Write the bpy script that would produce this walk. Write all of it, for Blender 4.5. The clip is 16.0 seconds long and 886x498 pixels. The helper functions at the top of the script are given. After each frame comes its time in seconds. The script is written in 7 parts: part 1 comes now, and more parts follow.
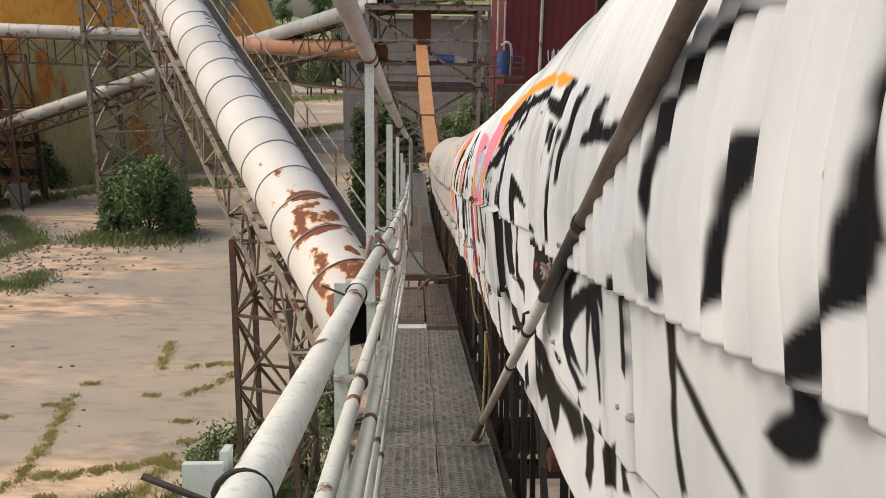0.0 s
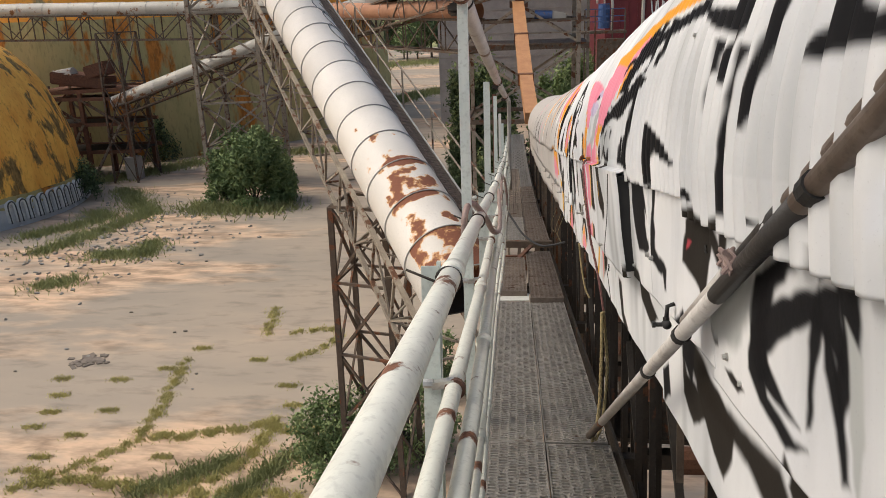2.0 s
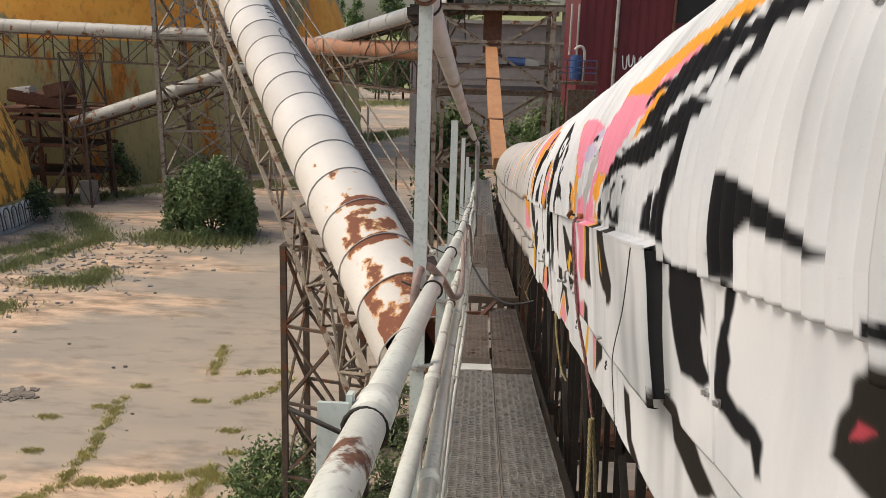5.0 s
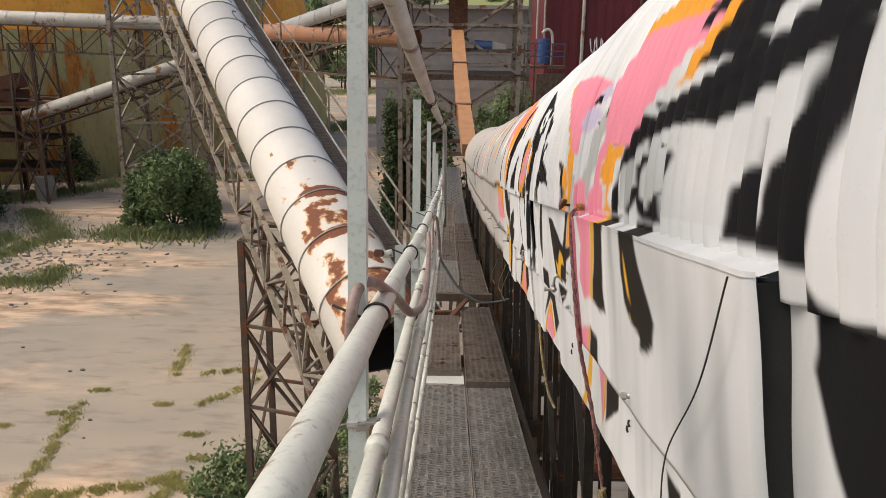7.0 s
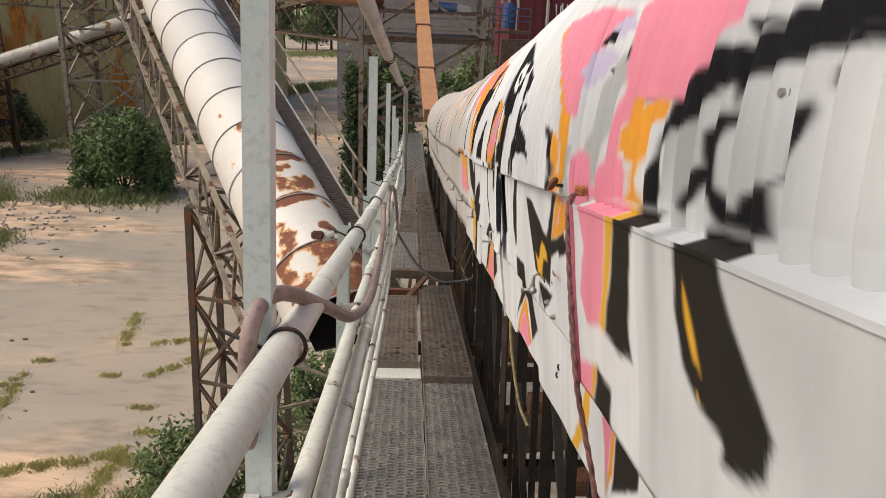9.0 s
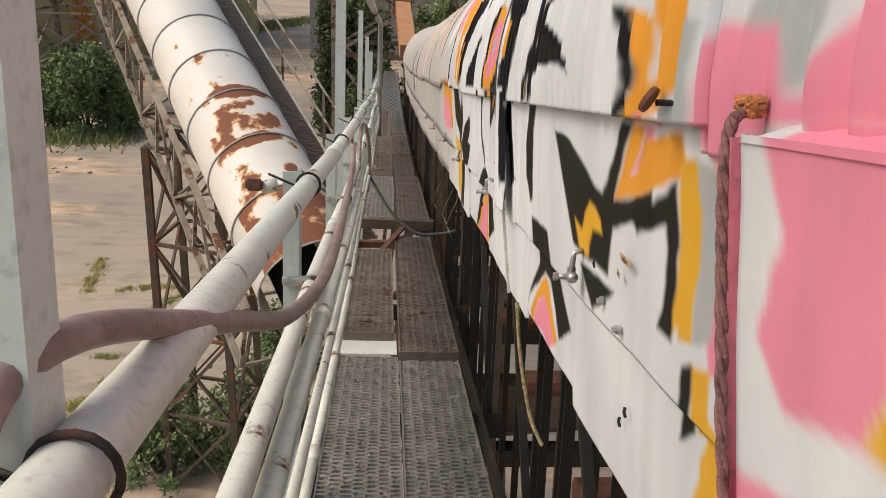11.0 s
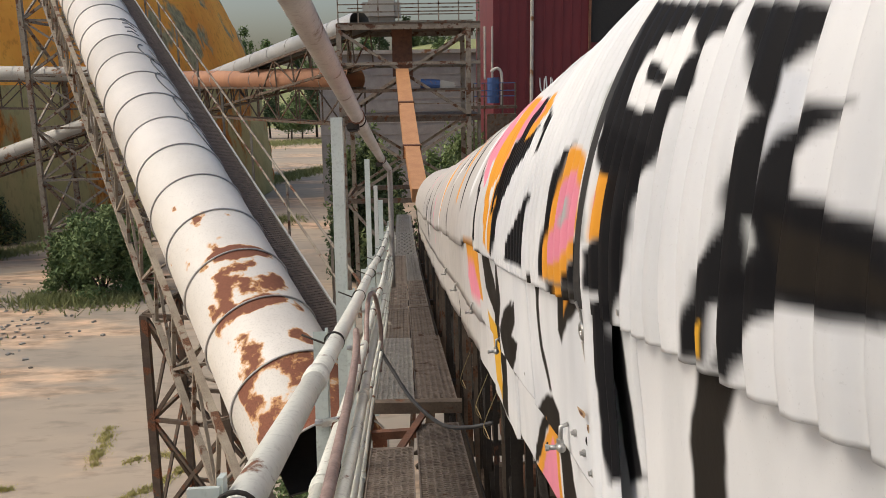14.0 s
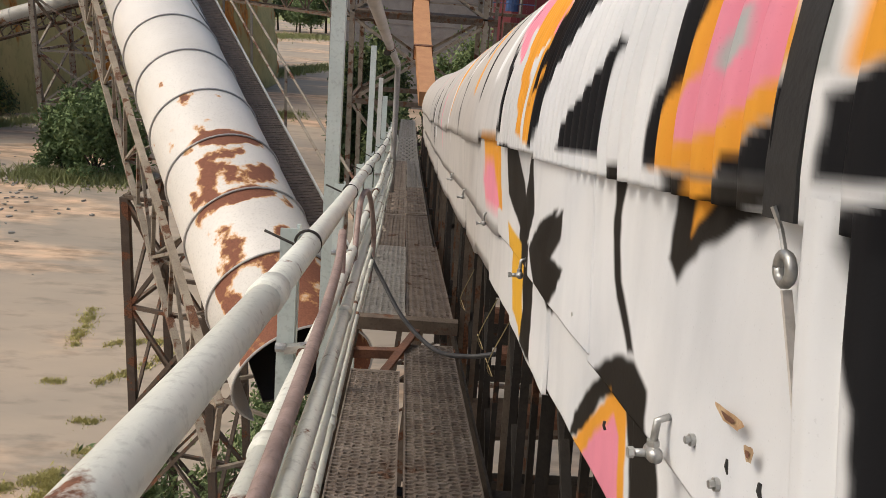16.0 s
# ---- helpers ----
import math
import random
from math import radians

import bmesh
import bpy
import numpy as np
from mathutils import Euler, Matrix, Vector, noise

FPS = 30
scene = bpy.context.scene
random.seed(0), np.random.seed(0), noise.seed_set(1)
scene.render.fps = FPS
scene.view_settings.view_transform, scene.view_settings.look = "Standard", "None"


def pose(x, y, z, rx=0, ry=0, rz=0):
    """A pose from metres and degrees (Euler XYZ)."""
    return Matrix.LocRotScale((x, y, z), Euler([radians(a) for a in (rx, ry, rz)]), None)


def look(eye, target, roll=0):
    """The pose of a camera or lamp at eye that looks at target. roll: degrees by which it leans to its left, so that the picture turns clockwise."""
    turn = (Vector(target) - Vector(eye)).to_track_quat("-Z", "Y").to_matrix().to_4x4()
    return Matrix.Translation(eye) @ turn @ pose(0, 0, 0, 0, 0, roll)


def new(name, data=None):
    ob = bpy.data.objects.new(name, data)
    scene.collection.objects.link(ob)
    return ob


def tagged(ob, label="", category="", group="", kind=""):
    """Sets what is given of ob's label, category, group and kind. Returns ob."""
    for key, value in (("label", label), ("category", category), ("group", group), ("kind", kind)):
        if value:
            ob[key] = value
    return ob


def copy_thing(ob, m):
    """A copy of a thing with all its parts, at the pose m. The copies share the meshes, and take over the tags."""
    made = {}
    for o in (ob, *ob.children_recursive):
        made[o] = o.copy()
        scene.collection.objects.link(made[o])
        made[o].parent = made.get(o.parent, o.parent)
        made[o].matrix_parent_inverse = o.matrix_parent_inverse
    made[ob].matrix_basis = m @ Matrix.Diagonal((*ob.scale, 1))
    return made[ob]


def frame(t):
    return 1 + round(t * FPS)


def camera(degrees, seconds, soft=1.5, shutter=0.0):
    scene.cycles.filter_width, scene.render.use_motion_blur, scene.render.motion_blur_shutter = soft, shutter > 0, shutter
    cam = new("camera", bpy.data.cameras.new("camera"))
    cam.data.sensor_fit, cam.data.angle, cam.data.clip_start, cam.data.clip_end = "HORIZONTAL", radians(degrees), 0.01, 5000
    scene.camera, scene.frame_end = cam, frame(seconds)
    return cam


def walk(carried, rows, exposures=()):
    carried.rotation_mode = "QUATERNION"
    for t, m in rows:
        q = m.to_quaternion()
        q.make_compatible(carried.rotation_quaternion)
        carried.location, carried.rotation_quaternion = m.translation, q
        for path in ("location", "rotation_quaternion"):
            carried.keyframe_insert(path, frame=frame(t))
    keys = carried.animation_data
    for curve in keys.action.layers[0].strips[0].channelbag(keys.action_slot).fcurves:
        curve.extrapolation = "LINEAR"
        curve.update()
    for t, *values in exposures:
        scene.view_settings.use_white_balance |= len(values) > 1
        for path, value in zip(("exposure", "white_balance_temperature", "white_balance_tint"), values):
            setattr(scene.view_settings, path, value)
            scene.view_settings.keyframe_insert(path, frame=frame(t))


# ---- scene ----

cam = camera(60.1, 16.0, soft=0.85)
PATH = [
    (0, (-0.019, 0.477, 1.477), (-0.003, 2.41, 0.963), 0.7),
    (0.5, (-0.025, 0.6, 1.465), (-0.037, 2.524, 0.917), 0.2),
    (1, (-0.062, 0.724, 1.425), (-0.17, 2.646, 0.881), 0.1),
    (1.5, (-0.072, 0.915, 1.369), (-0.288, 2.822, 0.807), -0.9),
    (2, (-0.057, 1.025, 1.361), (-0.298, 2.917, 0.759), -2.3),
    (2.5, (-0.054, 1.164, 1.328), (-0.258, 3.066, 0.743), -2.5),
    (3, (-0.058, 1.355, 1.296), (-0.186, 3.258, 0.696), -0.5),
    (3.5, (-0.086, 1.469, 1.277), (-0.143, 3.365, 0.643), 1.9),
    (4, (-0.099, 1.583, 1.234), (-0.146, 3.484, 0.614), 3.3),
    (4.5, (-0.113, 1.803, 1.224), (-0.242, 3.725, 0.686), 2.0),
    (5, (-0.103, 1.962, 1.208), (-0.249, 3.894, 0.709), 1.4),
    (7.5, (-0.099, 2.972, 1.005), (-0.161, 4.897, 0.466), 0.6),
    (8, (-0.08, 3.104, 0.964), (-0.161, 5.025, 0.415), 0.8),
    (8.5, (-0.114, 3.288, 0.935), (-0.165, 5.209, 0.379), 1.3),
    (9, (-0.088, 3.454, 0.939), (-0.055, 5.359, 0.332), 2.2),
    (11.5, (-0.102, 4.433, 0.685), (0.041, 6.282, -0.063), 3.6),
    (12, (-0.105, 4.585, 0.676), (0.128, 6.436, -0.045), 3.4),
    (12.5, (-0.117, 4.819, 0.642), (0.056, 6.703, -0.005), 2.6),
    (13, (-0.111, 5.015, 0.646), (-0.033, 6.924, 0.054), 1.2),
    (13.5, (-0.108, 5.188, 0.624), (-0.079, 7.126, 0.13), 0.5),
    (14, (-0.1, 5.442, 0.648), (-0.051, 7.399, 0.238), -1.0),
    (14.5, (-0.093, 5.588, 0.594), (0.002, 7.535, 0.149), -0.0),
    (15, (-0.154, 5.794, 0.511), (-0.094, 7.723, -0.013), 3.0),
    (15.5, (-0.148, 5.978, 0.464), (-0.131, 7.886, -0.135), 4.1),
    (16, (-0.135, 6.16, 0.411), (-0.073, 8.057, -0.219), 4.4),
]
walk(cam, [(t, look(eye, target, roll)) for t, eye, target, roll in PATH])

# ---- daylight: thin overcast ----
world = bpy.data.worlds.new("sky")
scene.world = world
world.use_nodes = True
wn = world.node_tree
sky = wn.nodes.new("ShaderNodeTexSky")
sky.sky_type = "NISHITA"
sky.sun_disc = False
sky.sun_elevation = radians(50)
sky.sun_rotation = radians(265)
sky.air_density, sky.dust_density, sky.ozone_density = 1.2, 5.0, 0.6
bg = wn.nodes["Background"]
wn.links.new(sky.outputs[0], bg.inputs[0])
bg.inputs[1].default_value = 0.135
sun = new("sun", bpy.data.lights.new("sun", "SUN"))
sun.data.energy = 1.75
sun.data.angle = radians(25)
sun.data.color = (1.0, 0.92, 0.79)
sun.matrix_world = look((-38, -3, 46), (0, 0, 0))
scene.view_settings.exposure = 0.0

# ---- materials ----
def material(name, base, second, rough=0.6, metal=0.0, scale=6.0, bump=0.15, spots=None, spot_scale=3.0, spot_cut=0.6, fine=60.0, streak=(1, 1, 1), spot_detail=7, spot_soft=0.05, wear=None):
    """Two-scale mottled surface; spots: a third colour (rust, dirt, lichen) in patches."""
    m = bpy.data.materials.new(name)
    m.use_nodes = True
    nt = m.node_tree
    b = nt.nodes["Principled BSDF"]
    b.inputs["Metallic"].default_value = metal
    co = nt.nodes.new("ShaderNodeTexCoord")
    mp = nt.nodes.new("ShaderNodeMapping")
    mp.inputs["Scale"].default_value = streak
    nt.links.new(co.outputs["Object"], mp.inputs["Vector"])

    def noise_tex(sc, det, ro=0.6):
        n = nt.nodes.new("ShaderNodeTexNoise")
        n.inputs["Scale"].default_value, n.inputs["Detail"].default_value, n.inputs["Roughness"].default_value = sc, det, ro
        nt.links.new(mp.outputs[0], n.inputs["Vector"])
        return n

    def mix(f, a, c, kind="MIX"):
        x = nt.nodes.new("ShaderNodeMix")
        x.data_type, x.blend_type = "RGBA", kind
        for sock, v in ((x.inputs["Factor"], f), (x.inputs["A"], a), (x.inputs["B"], c)):
            if hasattr(v, "is_linked"):
                nt.links.new(v, sock)
            else:
                sock.default_value = v if isinstance(v, float) else (*v, 1)
        return x.outputs["Result"]

    def ramp(v, lo, hi):
        r = nt.nodes.new("ShaderNodeMapRange")
        r.inputs["From Min"].default_value, r.inputs["From Max"].default_value = lo, hi
        nt.links.new(v, r.inputs["Value"])
        return r.outputs["Result"]

    n1, n2 = noise_tex(scale, 6), noise_tex(fine, 4)
    col = mix(ramp(n1.outputs["Fac"], 0.35, 0.65), base, second)
    dark = [c * 0.72 for c in second]
    col = mix(ramp(n2.outputs["Fac"], 0.52, 0.8), col, dark)
    info = nt.nodes.new("ShaderNodeObjectInfo")
    tone = nt.nodes.new("ShaderNodeHueSaturation")
    nt.links.new(col, tone.inputs["Color"])
    rr = nt.nodes.new("ShaderNodeMapRange")
    rr.inputs["To Min"].default_value, rr.inputs["To Max"].default_value = 0.88, 1.1
    nt.links.new(info.outputs["Random"], rr.inputs["Value"])
    nt.links.new(rr.outputs["Result"], tone.inputs["Value"])
    col = tone.outputs["Color"]
    rough_out = None
    if spots:
        n3 = noise_tex(spot_scale, spot_detail, 0.6)
        level = n3.outputs["Fac"]
        if wear:
            at = nt.nodes.new("ShaderNodeAttribute")
            at.attribute_name = wear
            plus = nt.nodes.new("ShaderNodeMath")
            plus.operation = "ADD"
            nt.links.new(ramp(level, 0.22, 0.78), plus.inputs[0])
            nt.links.new(at.outputs["Fac"], plus.inputs[1])
            level = plus.outputs[0]
        mask = ramp(level, spot_cut, spot_cut + spot_soft)
        inner = mix(ramp(n2.outputs["Fac"], 0.4, 0.65), spots, [c * (0.72 if wear else 0.45) for c in spots])
        if wear:
            col = mix(ramp(level, spot_cut - 0.08, spot_cut + 0.05), col, (0.62, 0.33, 0.11))
        col = mix(mask, col, inner)
        r2 = nt.nodes.new("ShaderNodeMapRange")
        r2.inputs["To Min"].default_value, r2.inputs["To Max"].default_value = rough, 0.9
        nt.links.new(mask, r2.inputs["Value"])
        rough_out = r2.outputs["Result"]
    nt.links.new(col, b.inputs["Base Color"])
    if rough_out:
        nt.links.new(rough_out, b.inputs["Roughness"])
    else:
        b.inputs["Roughness"].default_value = rough
    bp = nt.nodes.new("ShaderNodeBump")
    bp.inputs["Strength"].default_value, bp.inputs["Distance"].default_value = bump, 0.02
    add = nt.nodes.new("ShaderNodeMath")
    add.operation = "ADD"
    nt.links.new(n1.outputs["Fac"], add.inputs[0])
    nt.links.new(n2.outputs["Fac"], add.inputs[1])
    nt.links.new(add.outputs[0], bp.inputs["Height"])
    nt.links.new(bp.outputs["Normal"], b.inputs["Normal"])
    return m


def painted_sheet(name, rough=0.62):
    """Sheet metal that carries the spray paint stored in the colour attribute 'spray'."""
    m = material(name, (0.7, 0.7, 0.7), (0.7, 0.7, 0.7), rough, bump=0.03)
    m.node_tree.nodes["Principled BSDF"].inputs["Specular IOR Level"].default_value = 0.05
    nt = m.node_tree
    b = nt.nodes["Principled BSDF"]
    old = b.inputs["Base Color"].links[0].from_socket
    at = nt.nodes.new("ShaderNodeAttribute")
    at.attribute_name = "spray"
    co = nt.nodes.new("ShaderNodeTexCoord")
    mp = nt.nodes.new("ShaderNodeMapping")
    mp.inputs["Scale"].default_value = (1, 1, 0.35)
    nt.links.new(co.outputs["Object"], mp.inputs["Vector"])
    grime = nt.nodes.new("ShaderNodeTexNoise")
    grime.inputs["Scale"].default_value, grime.inputs["Detail"].default_value = 9.0, 7.0
    nt.links.new(mp.outputs[0], grime.inputs["Vector"])
    r = nt.nodes.new("ShaderNodeMapRange")
    r.inputs["From Min"].default_value, r.inputs["From Max"].default_value = 0.45, 0.75
    r.inputs["To Max"].default_value = 0.4
    nt.links.new(grime.outputs["Fac"], r.inputs["Value"])
    x = nt.nodes.new("ShaderNodeMix")
    x.data_type = "RGBA"
    nt.links.new(r.outputs["Result"], x.inputs["Factor"])
    nt.links.new(at.outputs["Color"], x.inputs["A"])
    x.blend_type = "MULTIPLY"
    x.inputs["B"].default_value = (0.7, 0.72, 0.74, 1)
    # overspray specks
    n2 = nt.nodes.new("ShaderNodeTexNoise")
    n2.inputs["Scale"].default_value, n2.inputs["Detail"].default_value = 260.0, 2.0
    nt.links.new(co.outputs["Object"], n2.inputs["Vector"])
    r2 = nt.nodes.new("ShaderNodeMapRange")
    r2.inputs["From Min"].default_value, r2.inputs["From Max"].default_value = 0.66, 0.74
    r2.inputs["To Max"].default_value = 0.25
    nt.links.new(n2.outputs["Fac"], r2.inputs["Value"])
    y = nt.nodes.new("ShaderNodeMix")
    y.data_type = "RGBA"
    nt.links.new(r2.outputs["Result"], y.inputs["Factor"])
    nt.links.new(x.outputs["Result"], y.inputs["A"])
    y.blend_type = "MULTIPLY"
    y.inputs["B"].default_value = (0.6, 0.6, 0.6, 1)
    nt.links.new(y.outputs["Result"], b.inputs["Base Color"])
    return m


WHITE_STEEL = material("white_painted_steel", (0.62, 0.62, 0.58), (0.52, 0.53, 0.5), 0.45, 0.0, 5, 0.08, (0.2, 0.075, 0.035), 5.0, 0.66)
PIPE_PAINT = material("pale_green_white_pipe_paint", (0.73, 0.745, 0.675), (0.63, 0.645, 0.585), 0.38, 0.0, 7, 0.1, (0.2, 0.085, 0.045), 7.0, 0.61)
POST_PAINT = material("pale_grey_green_post_paint", (0.55, 0.61, 0.58), (0.48, 0.54, 0.51), 0.5, 0.0, 4, 0.08, (0.3, 0.25, 0.18), 8.0, 0.72)
HOSE = material("dusty_pink_brown_hose", (0.36, 0.27, 0.245), (0.23, 0.165, 0.15), 0.55, 0.0, 12, 0.15)
BLACK_HOSE = material("black_rubber_hose", (0.03, 0.03, 0.035), (0.05, 0.05, 0.05), 0.5, 0, 20, 0.1)
GALV = material("weathered_galvanised_grating", (0.33, 0.31, 0.275), (0.23, 0.21, 0.185), 0.4, 0.5, 9, 0.2, (0.13, 0.075, 0.045), 3.0, 0.68)
GALV_BROWN = material("rusting_grating", (0.235, 0.195, 0.16), (0.15, 0.115, 0.09), 0.6, 0.4, 7, 0.2, (0.12, 0.065, 0.04), 5.0, 0.62)
BRIGHT = material("bare_zinc_fitting", (0.5, 0.5, 0.48), (0.36, 0.36, 0.35), 0.35, 0.7, 30, 0.1)
RUST = material("rusty_steel", (0.21, 0.095, 0.055), (0.12, 0.06, 0.04), 0.85, 0.1, 7, 0.35)
OLD_STEEL = material("weathered_brown_steel", (0.16, 0.125, 0.092), (0.095, 0.07, 0.053), 0.75, 0.2, 5, 0.25, (0.16, 0.07, 0.035), 4.0, 0.55)
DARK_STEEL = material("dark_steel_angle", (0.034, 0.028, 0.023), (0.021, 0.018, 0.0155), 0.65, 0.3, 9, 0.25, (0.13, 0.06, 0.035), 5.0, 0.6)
TRUSS_GREY = material("grey_brown_truss_paint", (0.33, 0.29, 0.23), (0.22, 0.18, 0.14), 0.7, 0.1, 4, 0.2, (0.17, 0.08, 0.045), 3.0, 0.55)
ORANGE_STEEL = material("faded_orange_chute_paint", (0.5, 0.26, 0.12), (0.42, 0.2, 0.09), 0.55, 0.0, 3, 0.1, (0.24, 0.1, 0.05), 4.0, 0.66)
RED_CLAD = material("dark_red_cladding", (0.16, 0.018, 0.024), (0.13, 0.014, 0.02), 0.5, 0.0, 0.6, 0.05)
BLOCK_WALL = material("grey_block_wall", (0.36, 0.35, 0.33), (0.29, 0.28, 0.27), 0.9, 0.0, 1.2, 0.2)
BLUE = material("faded_blue_paint", (0.05, 0.11, 0.28), (0.04, 0.08, 0.2), 0.5, 0.0, 6, 0.1, (0.25, 0.15, 0.1), 6, 0.62)
DOME = material("weathered_orange_dome_coating", (0.95, 0.46, 0.07), (0.8, 0.31, 0.04), 0.85, 0.0, 0.22, 0.5, (0.4, 0.36, 0.2), 0.24, 0.54, 3.0, (1, 1, 0.45))
NEAR_DOME = material("streaky_orange_brown_dome_coating", (0.85, 0.5, 0.1), (0.72, 0.34, 0.06), 0.85, 0.0, 1.0, 0.3, (0.26, 0.17, 0.06), 1.1, 0.53, 6.0, (1, 1, 0.4), 8, 0.06)
DOME_LOW = material("mossy_concrete_dome_foot", (0.52, 0.44, 0.21), (0.36, 0.34, 0.15), 0.9, 0.0, 0.3, 0.4, (0.55, 0.22, 0.04), 0.3, 0.55, 4.0, (1, 1, 0.25))
CONCRETE = material("grey_concrete", (0.36, 0.34, 0.31), (0.28, 0.265, 0.24), 0.9, 0, 1.5, 0.2)
ROPE = material("faded_yellow_rope", (0.36, 0.29, 0.14), (0.24, 0.19, 0.1), 0.9, 0, 60, 0.4)
PINK_ROPE = material("pink_painted_rope", (0.36, 0.17, 0.16), (0.2, 0.1, 0.09), 0.9, 0, 60, 0.4)
ORANGE_ROPE = material("orange_frayed_rope", (0.55, 0.2, 0.06), (0.35, 0.16, 0.08), 0.9, 0, 60, 0.4)
DIRT = material("brown_spilt_ore", (0.14, 0.1, 0.075), (0.09, 0.065, 0.05), 0.95, 0, 6, 0.5)
# near-black that paints in the darkness seen down through the grating slots
SLOT_SHADE = material("painted_shade_in_the_slots", (0.022, 0.019, 0.016), (0.03, 0.026, 0.022), 0.9, 0, 20, 0.2)
LEAF = material("green_leaves", (0.17, 0.235, 0.09), (0.105, 0.155, 0.06), 0.85, 0, 3, 0.0)
LEAF_LIGHT = material("light_green_leaves", (0.25, 0.31, 0.13), (0.18, 0.235, 0.095), 0.85, 0, 3, 0.0)
LEAF_DARK = material("dark_conifer_green", (0.085, 0.125, 0.055), (0.055, 0.085, 0.04), 0.85, 0, 3, 0.0)
DRY_GRASS = material("dry_yellow_green_grass", (0.56, 0.5, 0.2), (0.44, 0.4, 0.15), 0.8, 0, 1, 0.0)
GREEN_GRASS = material("green_weeds", (0.3, 0.31, 0.13), (0.21, 0.23, 0.09), 0.8, 0, 1, 0.0)
BARK = material("grey_bark", (0.1, 0.08, 0.06), (0.06, 0.05, 0.04), 0.9, 0, 8, 0.4)
SHEET = painted_sheet("spray_painted_sheet_metal")
# black of rubber parts, also painted where gaps and openings are in shade
BLACK_GAP = material("black_rubber_and_gap_shade", (0.012, 0.012, 0.012), (0.02, 0.02, 0.02), 0.7, 0, 10, 0.1)

# ---- building helpers ----
BASE = {}


def thing(name, at, label="", category="", group="", kind=""):
    ob = new(name)
    ob.location = at
    BASE[ob] = Vector(at)
    return tagged(ob, label, category, group, kind)


def part(name, bm, mat, parent=None, label="", smooth=False):
    me = bpy.data.meshes.new(name)
    if parent is not None:
        bmesh.ops.translate(bm, verts=bm.verts, vec=-BASE[parent])
    bm.to_mesh(me)
    bm.free()
    me.materials.append(mat)
    if smooth:
        me.polygons.foreach_set("use_smooth", [True] * len(me.polygons))
    ob = new(name, me)
    if parent is not None:
        ob.parent = parent
        BASE[ob] = BASE[parent]
    else:
        BASE[ob] = Vector((0, 0, 0))
    return tagged(ob, label)


def mesh_thing(name, bm, mat, at, label, category, group="", kind="", smooth=False):
    bmesh.ops.translate(bm, verts=bm.verts, vec=-Vector(at))
    ob = part(name, bm, mat, smooth=smooth)
    ob.location = at
    BASE[ob] = Vector(at)
    return tagged(ob, label, category, group, kind)


def basis(p, q, up=(0, 0, 1)):
    p, q = Vector(p), Vector(q)
    a = (q - p).normalized()
    u = Vector(up)
    if abs(a.dot(u)) > 0.98:
        u = Vector((0, 1, 0))
    s = a.cross(u).normalized()
    return p, q, a, s, s.cross(a).normalized()


def bar(bm, p, q, w, h=None, up=(0, 0, 1)):
    """A square-edged bar from p to q."""
    h = h or w
    p, q, a, s, u = basis(p, q, up)
    v = [bm.verts.new(e + s * (i * w / 2) + u * (j * h / 2)) for e in (p, q) for i, j in ((-1, -1), (1, -1), (1, 1), (-1, 1))]
    for f in ((0, 3, 2, 1), (4, 5, 6, 7), (0, 1, 5, 4), (1, 2, 6, 5), (2, 3, 7, 6), (3, 0, 4, 7)):
        bm.faces.new([v[i] for i in f])


def angle(bm, p, q, w, t=0.008, up=(0, 0, 1)):
    """A rolled steel angle from p to q."""
    p, q, a, s, u = basis(p, q, up)
    prof = ((0, 0), (w, 0), (w, t), (t, t), (t, w), (0, w))
    rings = [[bm.verts.new(e + s * x + u * y) for x, y in prof] for e in (p, q)]
    for i in range(6):
        j = (i + 1) % 6
        bm.faces.new((rings[0][i], rings[0][j], rings[1][j], rings[1][i]))
    bm.faces.new(rings[0][::-1])
    bm.faces.new(rings[1])


def sweep(bm, pts, r, n=12, cap=True):
    """A round tube along a line of points."""
    pts = [Vector(p) for p in pts]
    rings = []
    last = None
    for i, p in enumerate(pts):
        d = (pts[min(i + 1, len(pts) - 1)] - pts[max(i - 1, 0)]).normalized()
        if last is None:
            s = d.cross(Vector((0, 0, 1)))
            if s.length < 0.05:
                s = d.cross(Vector((0, 1, 0)))
        else:
            s = last - d * last.dot(d)
        s.normalize()
        last = s
        u = d.cross(s)
        rr = r[i] if isinstance(r, (list, tuple)) else r
        rings.append([bm.verts.new(p + s * (rr * math.cos(k * math.tau / n)) + u * (rr * math.sin(k * math.tau / n))) for k in range(n)])
    for a, b in zip(rings, rings[1:]):
        for k in range(n):
            bm.faces.new((a[k], a[(k + 1) % n], b[(k + 1) % n], b[k]))
    if cap:
        bm.faces.new(rings[0][::-1])
        bm.faces.new(rings[-1])


def curve_points(ctrl, n=24):
    """A smooth line through control points (Catmull-Rom)."""
    c = [Vector(p) for p in ctrl]
    c = [2 * c[0] - c[1]] + c + [2 * c[-1] - c[-2]]
    out = []
    for i in range(1, len(c) - 2):
        for k in range(n):
            t = k / n
            a, b, d, e = c[i - 1], c[i], c[i + 1], c[i + 2]
            out.append(0.5 * (2 * b + (d - a) * t + (2 * a - 5 * b + 4 * d - e) * t * t + (3 * b - a - 3 * d + e) * t ** 3))
    return out + [c[-2]]


